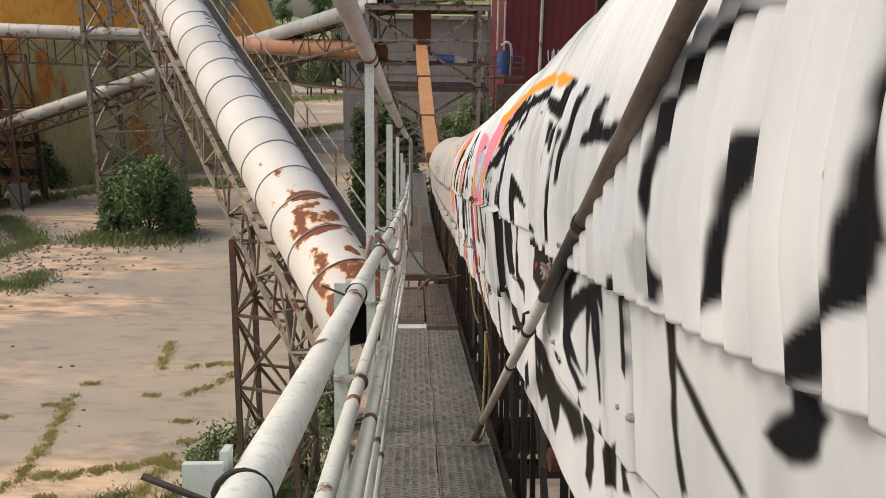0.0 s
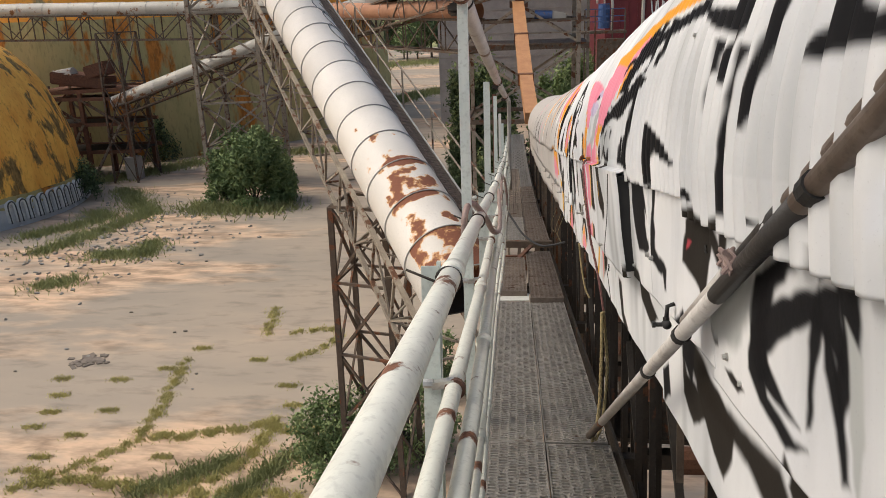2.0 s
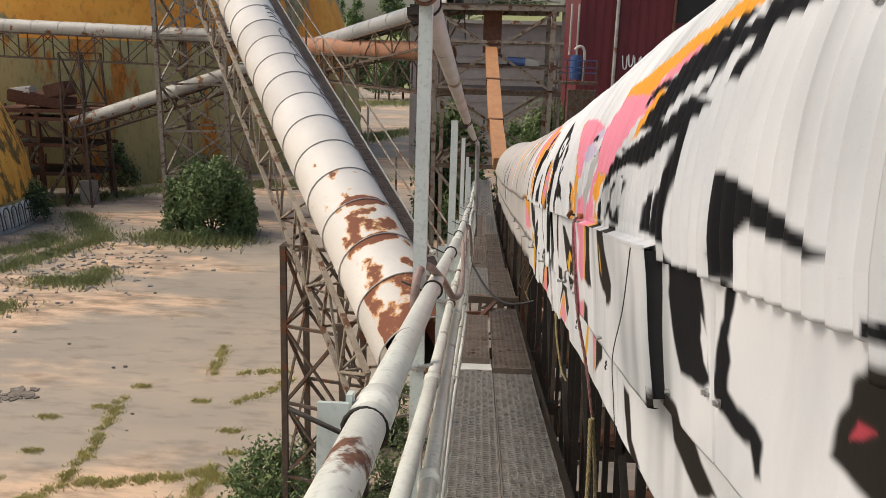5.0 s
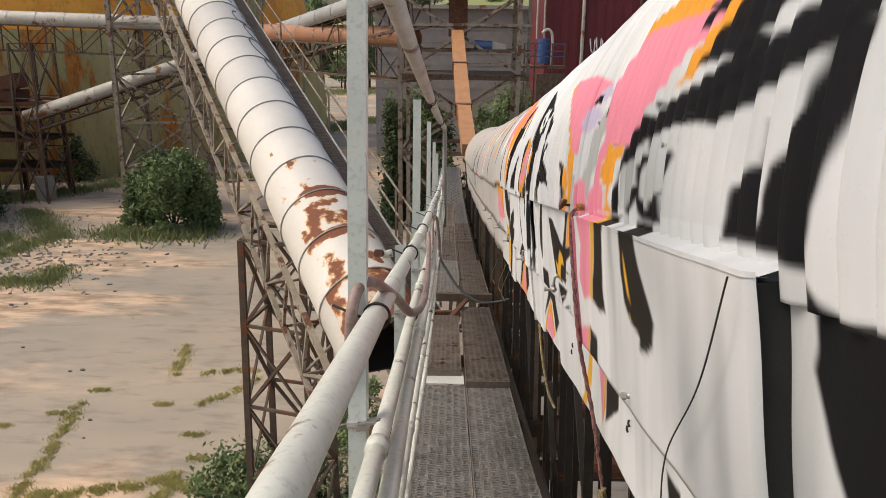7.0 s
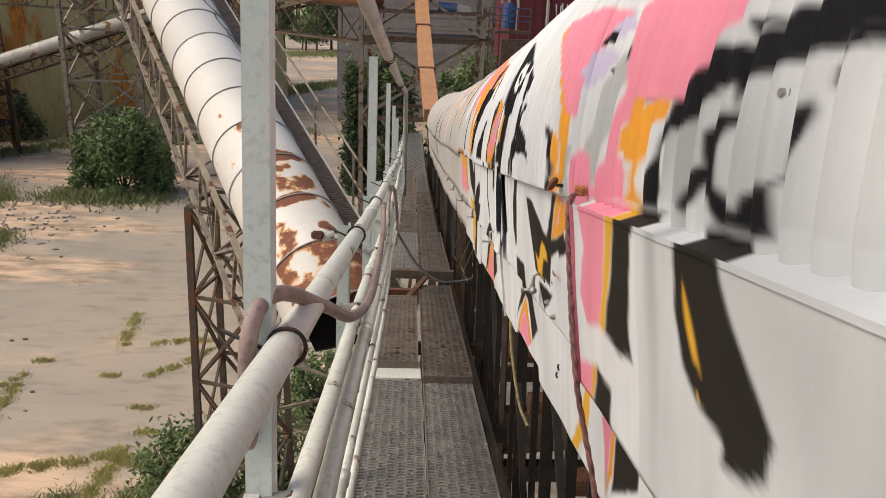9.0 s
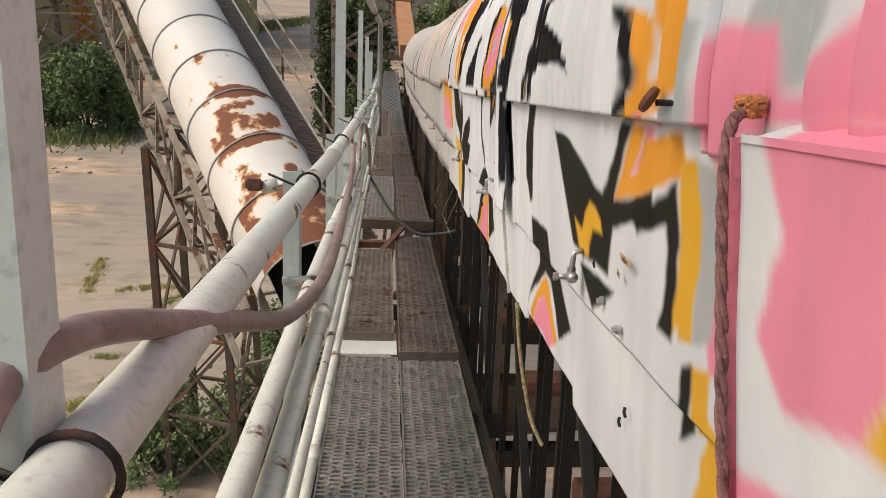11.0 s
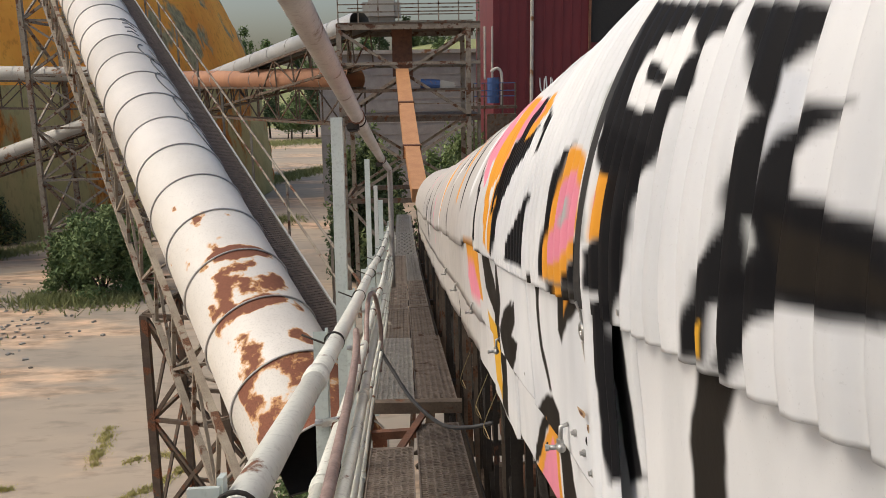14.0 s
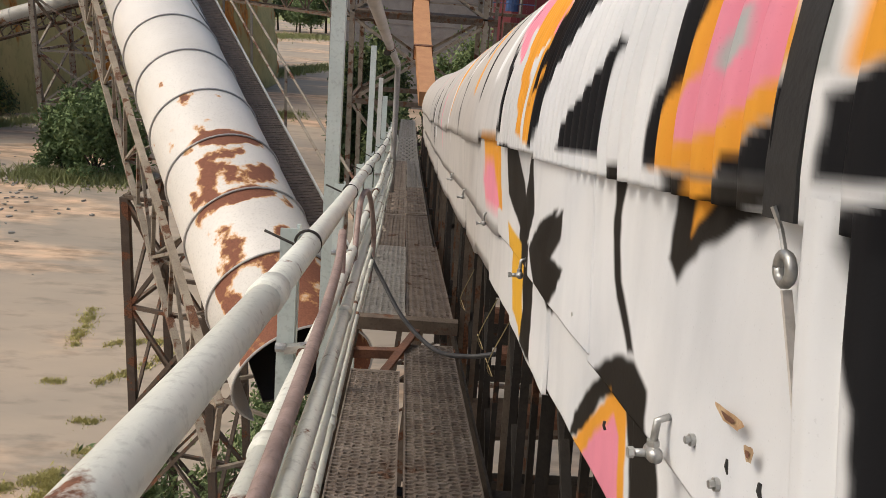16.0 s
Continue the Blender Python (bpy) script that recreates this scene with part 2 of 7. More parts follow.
def block(bm, m, sx, sy, sz, bevel=0.0):
    made = bmesh.ops.create_cube(bm, size=1, matrix=m @ Matrix.Diagonal((sx, sy, sz, 1)))
    if bevel:
        bmesh.ops.bevel(bm, geom=list({e for v in made["verts"] for e in v.link_edges}), offset=bevel, segments=2, affect="EDGES")


def put(fn, *args, **kw):
    bm = bmesh.new()
    fn(bm, *args, **kw)
    return bm


# ---- the conveyor's own frame: y runs down along the belt, z stands off the deck ----
LINE = Matrix.Translation((0.062, 0, 0.13)) @ Matrix.Rotation(radians(1.6), 4, "Z") @ Matrix.Rotation(radians(-10.8), 4, "X")


def bend(y):
    d = y - 5
    return 0.012 * d + (0.0017 * d * d if d > 0 else 0)


def W(x, y, z):
    return LINE @ Vector((x, y, z + bend(y)))


def WX(y):
    return 0.012 * (min(max(y, 2.0), 9.0) - 4.2)


GROUND = -10.53
HOOD_R, HOOD_X, HOOD_Z = 0.90, 1.20, 1.40


def hood_point(y, s, lift=0.0):
    """A point of the cladding: s is the height up the side, carried on round the arch."""
    if s <= HOOD_Z:
        x, z, nx, nz = HOOD_X - HOOD_R + (HOOD_Z - s) * 0.07, s, -1.0, 0.0
    else:
        a = (s - HOOD_Z) / HOOD_R
        x, z, nx, nz = HOOD_X - HOOD_R * math.cos(a), HOOD_Z + HOOD_R * math.sin(a), -math.cos(a), math.sin(a)
    return W(x + nx * lift + WX(y), y, z + nz * lift)


LINE_R, LINE_T = np.array(LINE.to_3x3()), np.array(LINE.translation)


def hood_points(y, s, lift):
    """hood_point() for whole arrays."""
    a = np.maximum(s - HOOD_Z, 0) / HOOD_R
    side = s <= HOOD_Z
    nx, nz = -np.cos(a), np.sin(a)
    x = np.where(side, HOOD_X - HOOD_R + (HOOD_Z - s) * 0.07, HOOD_X + HOOD_R * nx) + nx * lift + 0.012 * (np.clip(y, 2, 9) - 4.2)
    d = y - 5
    z = np.where(side, s, HOOD_Z + HOOD_R * nz) + nz * lift + 0.012 * d + np.where(d > 0, 0.0017 * d * d, 0)
    return np.c_[x, y, z] @ LINE_R.T + LINE_T



# ---- ground ----
def ground_material():
    m = material("dusty_concrete_yard", (0.395, 0.325, 0.25), (0.29, 0.255, 0.21), 0.92, 0, 0.14, 0.03, (0.66, 0.47, 0.32), 0.12, 0.5, 1.1, (0.55, 1.6, 1), 6, 0.1)
    return m


bm = bmesh.new()
edge = [-1500, -600, -300, -150, -80, -40, -20, -8, 0, 8, 16, 24, 32, 40, 50, 60, 75, 95, 120, 160, 220, 320, 600, 1500]
vs = [[bm.verts.new((x, y, GROUND)) for x in edge] for y in edge]
for i in range(len(edge) - 1):
    for j in range(len(edge) - 1):
        bm.faces.new((vs[i][j], vs[i][j + 1], vs[i + 1][j + 1], vs[i + 1][j]))
ground = part("ground", bm, ground_material())
tagged(ground, "dusty grey-brown concrete yard with sandy stains", "ground", kind="structure")

# ---- spray paint, and some painted-in shade, on the conveyor's cladding, in metres along the belt and up the sheet ----
SPRAY = []
TONES = {"white": (0.735, 0.745, 0.755), "black": (0.009, 0.009, 0.0105), "pink": (0.74, 0.26, 0.35), "orange": (0.72, 0.32, 0.04), "yellow": (0.68, 0.38, 0.04),
         "grey": (0.4, 0.42, 0.42), "lilac": (0.5, 0.45, 0.6), "pale": (0.6, 0.63, 0.68), "brown": (0.02, 0.017, 0.014), "red": (0.4, 0.06, 0.08)}


def spray(tone, *pts, soft=0.0105):
    p = np.array(pts, float)
    SPRAY.append((TONES[tone], p, min(soft * 0.8, 0.0025 + 0.075 * float((p.max(0) - p.min(0)).min()))))


def blot(tone, y, s, ry, rs, soft=0.02, n=14, lean=0.0):
    spray(tone, *[(y + ry * math.cos(k * math.tau / n) + lean * rs * math.sin(k * math.tau / n), s + rs * math.sin(k * math.tau / n)) for k in range(n)], soft=soft)


def stroke(tone, width, *pts, soft=0.012, ends=(0.6, 0.6)):
    """A brushed line of a given width through points."""
    c = [Vector((a, b, 0)) for a, b in pts]
    line = curve_points(c, 6) if len(c) > 2 else [c[0].lerp(c[1], k / 6) for k in range(7)]
    left, right = [], []
    for i, p in enumerate(line):
        d = (line[min(i + 1, len(line) - 1)] - line[max(i - 1, 0)]).normalized()
        t = i / (len(line) - 1)
        w = width / 2 * (ends[0] + (1 - ends[0]) * min(1, t * 4)) * (ends[1] + (1 - ends[1]) * min(1, (1 - t) * 4))
        left.append((p.x - d.y * w, p.y + d.x * w))
        right.append((p.x + d.y * w, p.y - d.x * w))
    spray(tone, *(left + right[::-1]), soft=soft)


def spray_colours(y, s):
    """The sheet's colour at arrays of places: a base with ridge shading mixed in, under layers of sprayed shapes with
    soft edges.
    """
    wob = 0.0016 * np.sin(61 * y + 3 * np.sin(37 * s)) + 0.0014 * np.sin(93 * s + 2 * np.sin(53 * y))
    col = np.empty((len(y), 3))
    cloud = 0.5 + 0.5 * np.sin(5.1 * y + 2.2 * np.sin(3.7 * s + y)) * np.sin(6.3 * s + 1.4 * np.sin(4.1 * y))
    base, pale = np.array(TONES["white"]), np.array(TONES["pale"])
    drift = np.sin(1.9 * y + 1.3 * np.sin(2.6 * s)) * np.sin(3.3 * s - 0.8 * y) * 0.5 + 0.5
    # once per corrugation: shading between ridges, with grime, put into the colour
    ridge_shade_grime = 0.5 + 0.5 * np.sin(98.2 * y + 0.6 * np.sin(4 * s + 9 * y))
    runs = np.clip(np.sin(23 * y + 2.5 * np.sin(7.3 * y)) * np.sin(9.1 * y + 1.7) + 0.25 * np.sin(3.1 * s + 5 * y), 0, 1)
    bare = np.array((0.4, 0.42, 0.43))
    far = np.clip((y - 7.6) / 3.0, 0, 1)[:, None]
    col[:] = base + (pale - base) * (cloud[:, None] * 0.55)
    # mottling, runs and the painted ridge shading together, strongest below y 4.3
    thin = np.where(y < 4.3, 1.9, 0.6) * np.clip(0.5 * drift * cloud + 0.42 * runs * drift + 0.16 * ridge_shade_grime * drift * (s > 1.4), 0, 0.7)
    thin = thin[:, None]
    col[:] = col * (1 - thin) + bare * thin
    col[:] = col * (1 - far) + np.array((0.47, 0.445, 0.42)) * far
    for tone, poly, soft in SPRAY:
        lo, hi = poly.min(0) - 2 * soft - 0.02, poly.max(0) + 2 * soft + 0.02
        pick = np.nonzero((y > lo[0]) & (y < hi[0]) & (s > lo[1]) & (s < hi[1]))[0]
        if not len(pick):
            continue
        px, py = y[pick] + wob[pick], s[pick] + wob[pick] * 0.7
        dist = np.full(len(pick), 1e9)
        inside = np.zeros(len(pick), bool)
        for a, b in zip(poly, np.roll(poly, -1, 0)):
            e = b - a
            t = np.clip(((px - a[0]) * e[0] + (py - a[1]) * e[1]) / max(e @ e, 1e-12), 0, 1)
            dist = np.minimum(dist, np.hypot(px - a[0] - t * e[0], py - a[1] - t * e[1]))
            cross = ((a[1] > py) != (b[1] > py))
            with np.errstate(divide="ignore", invalid="ignore"):
                xi = a[0] + (py - a[1]) * e[0] / (e[1] if abs(e[1]) > 1e-12 else 1e-12)
            inside ^= cross & (px < xi)
        sd = np.where(inside, dist, -dist)
        al = np.clip(0.5 + sd / (2 * soft), 0, 1)
        al = (al * al * (3 - 2 * al))[:, None] * 0.993
        col[pick] = col[pick] * (1 - al) + np.array(tone) * al
    return col


spray("black", (0.782, 1.605), (0.781, 1.564), (0.785, 1.519), (0.793, 1.470), (0.803, 1.427), (0.808, 1.404), (0.833, 1.383), (0.859, 1.355), (0.881, 1.336), (0.890, 1.313), (0.891, 1.295), (0.873, 1.294), (0.838, 1.301), (0.828, 1.318), (0.817, 1.358), (0.796, 1.371), (0.776, 1.380), (0.753, 1.390), (0.740, 1.404), (0.739, 1.424), (0.731, 1.432))
spray("black", (0.963, 1.526), (0.994, 1.523), (1.020, 1.516), (1.034, 1.493), (1.044, 1.457), (1.051, 1.408), (1.066, 1.363), (1.083, 1.320), (1.052, 1.334), (1.019, 1.350), (1.001, 1.383), (0.993, 1.412), (0.979, 1.453), (0.966, 1.480), (0.962, 1.507))
spray("black", (0.983, 1.653), (1.095, 1.668), (1.139, 1.644), (1.174, 1.636), (1.218, 1.629), (1.232, 1.590), (1.294, 1.578), (1.291, 1.547), (1.314, 1.500), (1.317, 1.461), (1.286, 1.399), (1.281, 1.343), (1.300, 1.308), (1.235, 1.310), (1.224, 1.342), (1.252, 1.370), (1.257, 1.416), (1.249, 1.469), (1.240, 1.506), (1.215, 1.527), (1.213, 1.563), (1.161, 1.592), (1.136, 1.623), (1.092, 1.631), (1.066, 1.648), (1.018, 1.650), (0.949, 1.645), soft=0.01)
spray("grey", (1.229, 1.357), (1.260, 1.400), (1.299, 1.316), (1.356, 1.317), (1.378, 1.375), (1.329, 1.412), (1.286, 1.399), soft=0.03)
spray("black", (1.951, 1.211), (1.820, 1.254), (1.684, 1.289), (1.674, 1.230), (1.676, 1.174), (1.725, 1.210), (1.774, 1.219), (1.899, 1.167), (1.976, 1.114), (1.956, 1.065), (1.842, 1.042), (1.787, 1.044), (1.877, 1.013), (1.994, 1.042), (2.056, 1.084), (2.034, 1.157))
spray("black", (1.698, 1.293), (1.625, 1.291), (1.639, 1.182), (1.688, 1.116), (1.710, 1.167), (1.681, 1.240))
spray("brown", (1.283, 1.291), (1.239, 1.294), (1.243, 1.231), (1.244, 1.168), (1.240, 1.105), (1.224, 1.052), (1.248, 1.039), (1.267, 1.112), (1.272, 1.192))
spray("brown", (1.246, 1.246), (1.214, 1.230), (1.155, 1.201), (1.095, 1.163), (1.049, 1.141), (1.027, 1.129), (1.047, 1.120), (1.081, 1.135), (1.140, 1.162), (1.206, 1.201), (1.248, 1.226))
spray("black", (0.920, 1.283), (0.877, 1.291), (0.868, 1.278), (0.854, 1.274), (0.860, 1.255), (0.871, 1.231), (0.897, 1.212), (0.931, 1.203), (0.961, 1.204), (0.988, 1.216), (0.951, 1.245), (0.927, 1.263))
spray("brown", (2.535, 0.965), (2.338, 0.943), (2.215, 0.913), (2.235, 0.845), (2.298, 0.778), (2.383, 0.799), (2.470, 0.842), (2.563, 0.888))
spray("brown", (1.884, 1.005), (1.791, 0.946), (1.808, 0.866), (1.847, 0.801), (1.897, 0.820), (1.867, 0.908), (1.914, 0.944))
spray("brown", (1.685, 1.015), (1.653, 0.958), (1.668, 0.874), (1.713, 0.867), (1.723, 0.934))
spray("brown", (1.566, 1.010), (1.608, 0.985), (1.629, 0.934), (1.624, 0.892), (1.565, 0.903), (1.597, 0.935), (1.571, 0.977))
spray("black", (2.055, 1.602), (2.129, 1.615), (2.134, 1.590), (2.132, 1.538), (2.139, 1.487), (2.145, 1.434), (2.164, 1.378), (2.183, 1.325), (2.125, 1.327), (2.109, 1.370), (2.098, 1.422), (2.091, 1.472), (2.083, 1.521), (2.078, 1.563))
spray("black", (2.241, 1.635), (2.328, 1.650), (2.316, 1.601), (2.320, 1.563), (2.323, 1.516), (2.296, 1.530), (2.291, 1.571), (2.257, 1.582), (2.257, 1.608))
spray("black", (2.458, 1.356), (2.394, 1.355), (2.386, 1.332), (2.448, 1.330))
spray("black", (1.987, 1.338), (1.962, 1.338), (1.939, 1.337), (1.917, 1.338), (1.944, 1.329), (1.980, 1.325), soft=0.01)
spray("brown", (2.514, 1.312), (2.361, 1.324), (2.322, 1.308), (2.239, 1.265), (2.229, 1.313), (2.169, 1.322), (2.178, 1.277), (2.187, 1.231), (2.238, 1.218), (2.297, 1.246), (2.329, 1.215), (2.361, 1.155), (2.389, 1.111), (2.434, 1.145), (2.534, 1.165), (2.610, 1.180), (2.589, 1.231), (2.550, 1.288))
spray("red", (2.551, 1.239), (2.508, 1.235), (2.566, 1.212))
spray("black", (2.042, 1.213), (2.002, 1.249), (1.933, 1.273), (1.869, 1.305), (1.866, 1.265), (1.921, 1.238), (1.963, 1.201), (1.980, 1.171), (1.973, 1.149), (1.954, 1.133), (1.936, 1.105), (1.995, 1.076), (2.023, 1.103), (2.039, 1.149), soft=0.01)
spray("brown", (2.320, 1.096), (2.295, 1.109), (2.271, 1.096), (2.270, 1.063), (2.295, 1.058), (2.320, 1.079))
spray("brown", (2.723, 0.942), (2.672, 0.890), (2.592, 0.888), (2.502, 0.884), (2.454, 0.853), (2.593, 0.785), (2.653, 0.805), (2.708, 0.828))
spray("brown", (2.226, 1.031), (2.167, 1.041), (2.097, 1.035), (2.082, 1.034), (2.122, 1.015), (2.176, 1.021))
spray("black", (3.013, 0.801), (2.920, 0.848), (2.895, 0.763), (2.986, 0.711))
spray("black", (3.046, 1.515), (2.979, 1.509), (2.898, 1.490), (2.789, 1.462), (2.720, 1.442), (2.661, 1.425), (2.593, 1.404), (2.647, 1.398), (2.702, 1.408), (2.786, 1.417), (2.875, 1.433), (2.909, 1.410), (2.914, 1.376), (2.938, 1.341), (3.034, 1.333), (3.067, 1.372), (3.053, 1.421), (3.048, 1.478))
spray("black", (3.202, 1.847), (3.248, 1.836), (3.235, 1.763), (3.252, 1.698), (3.294, 1.670), (3.224, 1.677), (3.190, 1.732), (3.162, 1.781), (3.132, 1.812))
spray("black", (3.345, 1.623), (3.286, 1.612), (3.309, 1.546), (3.330, 1.478), (3.351, 1.408), (3.362, 1.366), (3.509, 1.384), (3.471, 1.428), (3.467, 1.478), (3.402, 1.538), (3.386, 1.597))
spray("black", (2.512, 1.354), (2.450, 1.354), (2.443, 1.338), (2.512, 1.330))
spray("black", (3.362, 1.361), (3.315, 1.330), (3.125, 1.338), (3.111, 1.258), (3.082, 1.143), (3.119, 1.123), (3.284, 1.115), (3.327, 1.176), (3.370, 1.264))
spray("black", (2.991, 1.342), (2.941, 1.343), (2.958, 1.283), (2.980, 1.242), (2.967, 1.208), (2.984, 1.158), (2.941, 1.142), (2.863, 1.139), (2.828, 1.125), (2.830, 1.066), (2.854, 1.061), (2.877, 1.100), (2.943, 1.096), (3.033, 1.116), (3.065, 1.137), (3.034, 1.232), (3.009, 1.274))
spray("white", (3.130, 1.255), (3.095, 1.220), (3.092, 1.160), (3.120, 1.174), (3.140, 1.212), soft=0.01)
spray("brown", (3.421, 1.045), (3.324, 1.035), (3.282, 1.000), (3.201, 0.959), (3.111, 0.927), (3.226, 0.880), (3.333, 0.900), (3.430, 0.929), (3.462, 0.996))
spray("brown", (4.031, 0.904), (3.941, 0.894), (3.912, 0.771), (3.795, 0.731), (3.877, 0.701), (3.976, 0.750), (4.020, 0.838))
spray("orange", (3.327, 1.882), (3.377, 1.870), (3.579, 1.864), (3.731, 1.835), (3.813, 1.785), (3.785, 1.703), (3.717, 1.770), (3.516, 1.807), (3.297, 1.824), (3.202, 1.847))
spray("pink", (3.487, 1.829), (3.731, 1.835), (3.840, 1.798), (4.099, 1.775), (4.319, 1.745), (3.921, 1.694), (3.771, 1.732), (3.672, 1.778), (3.479, 1.800))
spray("black", (3.272, 1.830), (3.450, 1.821), (3.630, 1.785), (3.702, 1.730), (3.751, 1.684), (3.629, 1.671), (3.521, 1.726), (3.393, 1.764), (3.276, 1.789))
spray("black", (3.515, 1.533), (3.510, 1.502), (3.511, 1.480), (3.553, 1.470), (3.583, 1.452), (3.594, 1.428), (3.601, 1.384), (3.613, 1.384), (3.549, 1.384), (3.480, 1.384))
spray("orange", (5.469, 1.833), (5.603, 1.820), (5.263, 1.663), (5.098, 1.541), (5.050, 1.425), (5.120, 1.370), (5.030, 1.375), (4.954, 1.439), (4.973, 1.512), (5.010, 1.575), (5.199, 1.656), (5.337, 1.762))
spray("pink", (4.995, 1.789), (5.469, 1.833), (5.525, 1.790), (5.214, 1.644), (5.047, 1.552), (4.921, 1.534), (4.944, 1.595), (4.912, 1.651), (4.816, 1.685), (4.738, 1.717), (4.730, 1.737))
spray("grey", (4.579, 1.680), (4.676, 1.645), (4.748, 1.601), (4.798, 1.507), (4.854, 1.418), (4.880, 1.377), (4.758, 1.384), (4.700, 1.423), (4.670, 1.494), (4.632, 1.571), (4.585, 1.614), (4.525, 1.662))
spray("lilac", (4.884, 1.684), (4.968, 1.633), (4.890, 1.596), (4.781, 1.609), (4.700, 1.648), soft=0.02)
spray("lilac", (4.678, 1.727), (4.794, 1.727), (4.858, 1.697), (4.761, 1.677), (4.667, 1.694), soft=0.02)
spray("pink", (4.437, 1.681), (4.489, 1.656), (4.577, 1.623), (4.601, 1.578), (4.628, 1.522), (4.652, 1.464), (4.717, 1.402), (4.784, 1.371), (4.493, 1.384), (4.484, 1.430), (4.548, 1.456), (4.559, 1.506), (4.487, 1.525), (4.508, 1.570), (4.469, 1.610), (4.428, 1.638), (4.390, 1.672))
spray("black", (4.759, 1.704), (4.864, 1.710), (4.883, 1.686), (4.788, 1.681))
spray("black", (4.559, 1.650), (4.658, 1.655), (4.650, 1.630), (4.546, 1.625))
spray("black", (4.502, 1.667), (4.564, 1.668), (4.576, 1.651), (4.513, 1.651))
spray("orange", (4.390, 1.672), (4.455, 1.651), (4.469, 1.610), (4.508, 1.570), (4.504, 1.526), (4.556, 1.501), (4.552, 1.465), (4.474, 1.448), (4.476, 1.405), (4.493, 1.384), (4.392, 1.384), (4.412, 1.391), (4.433, 1.424), (4.412, 1.449), (4.384, 1.505), (4.296, 1.524), (4.337, 1.549), (4.413, 1.546), (4.445, 1.532), (4.434, 1.573), (4.415, 1.612), (4.393, 1.641), (4.334, 1.662))
spray("black", (4.320, 1.659), (4.394, 1.617), (4.427, 1.564), (4.440, 1.544), (4.337, 1.549), (4.292, 1.534), (4.301, 1.513), (4.340, 1.496), (4.350, 1.465), (4.378, 1.434), (4.397, 1.392), (4.392, 1.384), (4.315, 1.384), (4.306, 1.414), (4.315, 1.473), (4.293, 1.498), (4.237, 1.497), (4.200, 1.519), (4.156, 1.535), (4.155, 1.548), (4.153, 1.569), (4.094, 1.571), (4.099, 1.589), (4.189, 1.596), (4.252, 1.594), (4.318, 1.584), (4.376, 1.583), (4.361, 1.620), (4.279, 1.637), (4.248, 1.646))
spray("black", (4.076, 1.515), (4.134, 1.509), (4.168, 1.491), (4.160, 1.453), (4.210, 1.432), (4.233, 1.397), (4.223, 1.390), (4.165, 1.408), (4.152, 1.428), (4.114, 1.412), (4.095, 1.384), (4.107, 1.384), (4.064, 1.384), (4.009, 1.384), (3.966, 1.384), (3.959, 1.384), (3.970, 1.437), (4.012, 1.435), (4.034, 1.423), (4.037, 1.406), (4.074, 1.409), (4.102, 1.430), (4.109, 1.472), (4.096, 1.495), (4.066, 1.509))
spray("black", (4.083, 1.616), (4.102, 1.613), (4.083, 1.587), (4.105, 1.567), (4.092, 1.519), (4.075, 1.540), (4.058, 1.578), (4.060, 1.600), (4.011, 1.597), (3.957, 1.592))
spray("black", (3.907, 1.512), (3.942, 1.505), (3.951, 1.491), (3.954, 1.471), (3.957, 1.447), (3.970, 1.437), (3.956, 1.442), (3.934, 1.457), (3.913, 1.480), (3.904, 1.503), soft=0.02)
spray("black", (3.847, 1.564), (3.878, 1.557), (3.895, 1.542), (3.895, 1.524), (3.884, 1.536), (3.860, 1.550), (3.842, 1.553), soft=0.01)
spray("pink", (4.703, 1.381), (4.464, 1.380), (4.485, 1.323), (4.497, 1.248), (4.534, 1.164), (4.647, 1.142), (4.693, 1.191), (4.660, 1.291))
spray("yellow", (4.463, 1.381), (4.405, 1.381), (4.431, 1.321), (4.452, 1.256), (4.494, 1.164), (4.534, 1.164), (4.497, 1.248), (4.478, 1.324))
spray("brown", (4.411, 1.382), (4.287, 1.383), (4.321, 1.342), (4.329, 1.262), (4.340, 1.194), (4.327, 1.157), (4.405, 1.152), (4.494, 1.164), (4.445, 1.257), (4.428, 1.321))
spray("brown", (4.115, 1.381), (3.990, 1.381), (3.976, 1.342), (3.938, 1.298), (3.893, 1.251), (3.857, 1.217), (3.871, 1.197), (3.880, 1.177), (3.923, 1.156), (3.986, 1.150), (3.980, 1.176), (4.046, 1.192), (4.097, 1.225), (4.125, 1.276), (4.125, 1.334), soft=0.01)
spray("yellow", (4.097, 1.320), (4.080, 1.299), (4.047, 1.258), (4.034, 1.232), (4.055, 1.238), (4.083, 1.273), (4.097, 1.301))
spray("yellow", (4.048, 1.210), (4.040, 1.197), (4.049, 1.198))
spray("pink", (4.815, 1.050), (4.721, 1.053), (4.618, 1.072), (4.639, 1.023), (4.707, 0.875), (4.734, 0.782), (4.753, 0.856), (4.795, 0.960))
spray("orange", (4.618, 1.072), (4.580, 1.078), (4.628, 0.995), (4.688, 0.826), (4.735, 0.767), (4.698, 0.891))
spray("brown", (4.580, 1.078), (4.465, 1.071), (4.488, 1.005), (4.500, 0.880), (4.689, 0.789), (4.642, 0.946))
spray("yellow", (4.923, 1.020), (4.869, 1.010), (4.907, 0.845), (5.035, 0.739), (5.104, 0.726), (4.962, 0.877))
spray("yellow", (5.019, 1.305), (4.894, 1.313), (4.930, 1.233), (4.972, 1.111), (5.054, 1.080), (5.017, 1.181))
spray("pink", (4.872, 1.313), (4.738, 1.315), (4.751, 1.101), (4.914, 1.073), (4.921, 1.197))
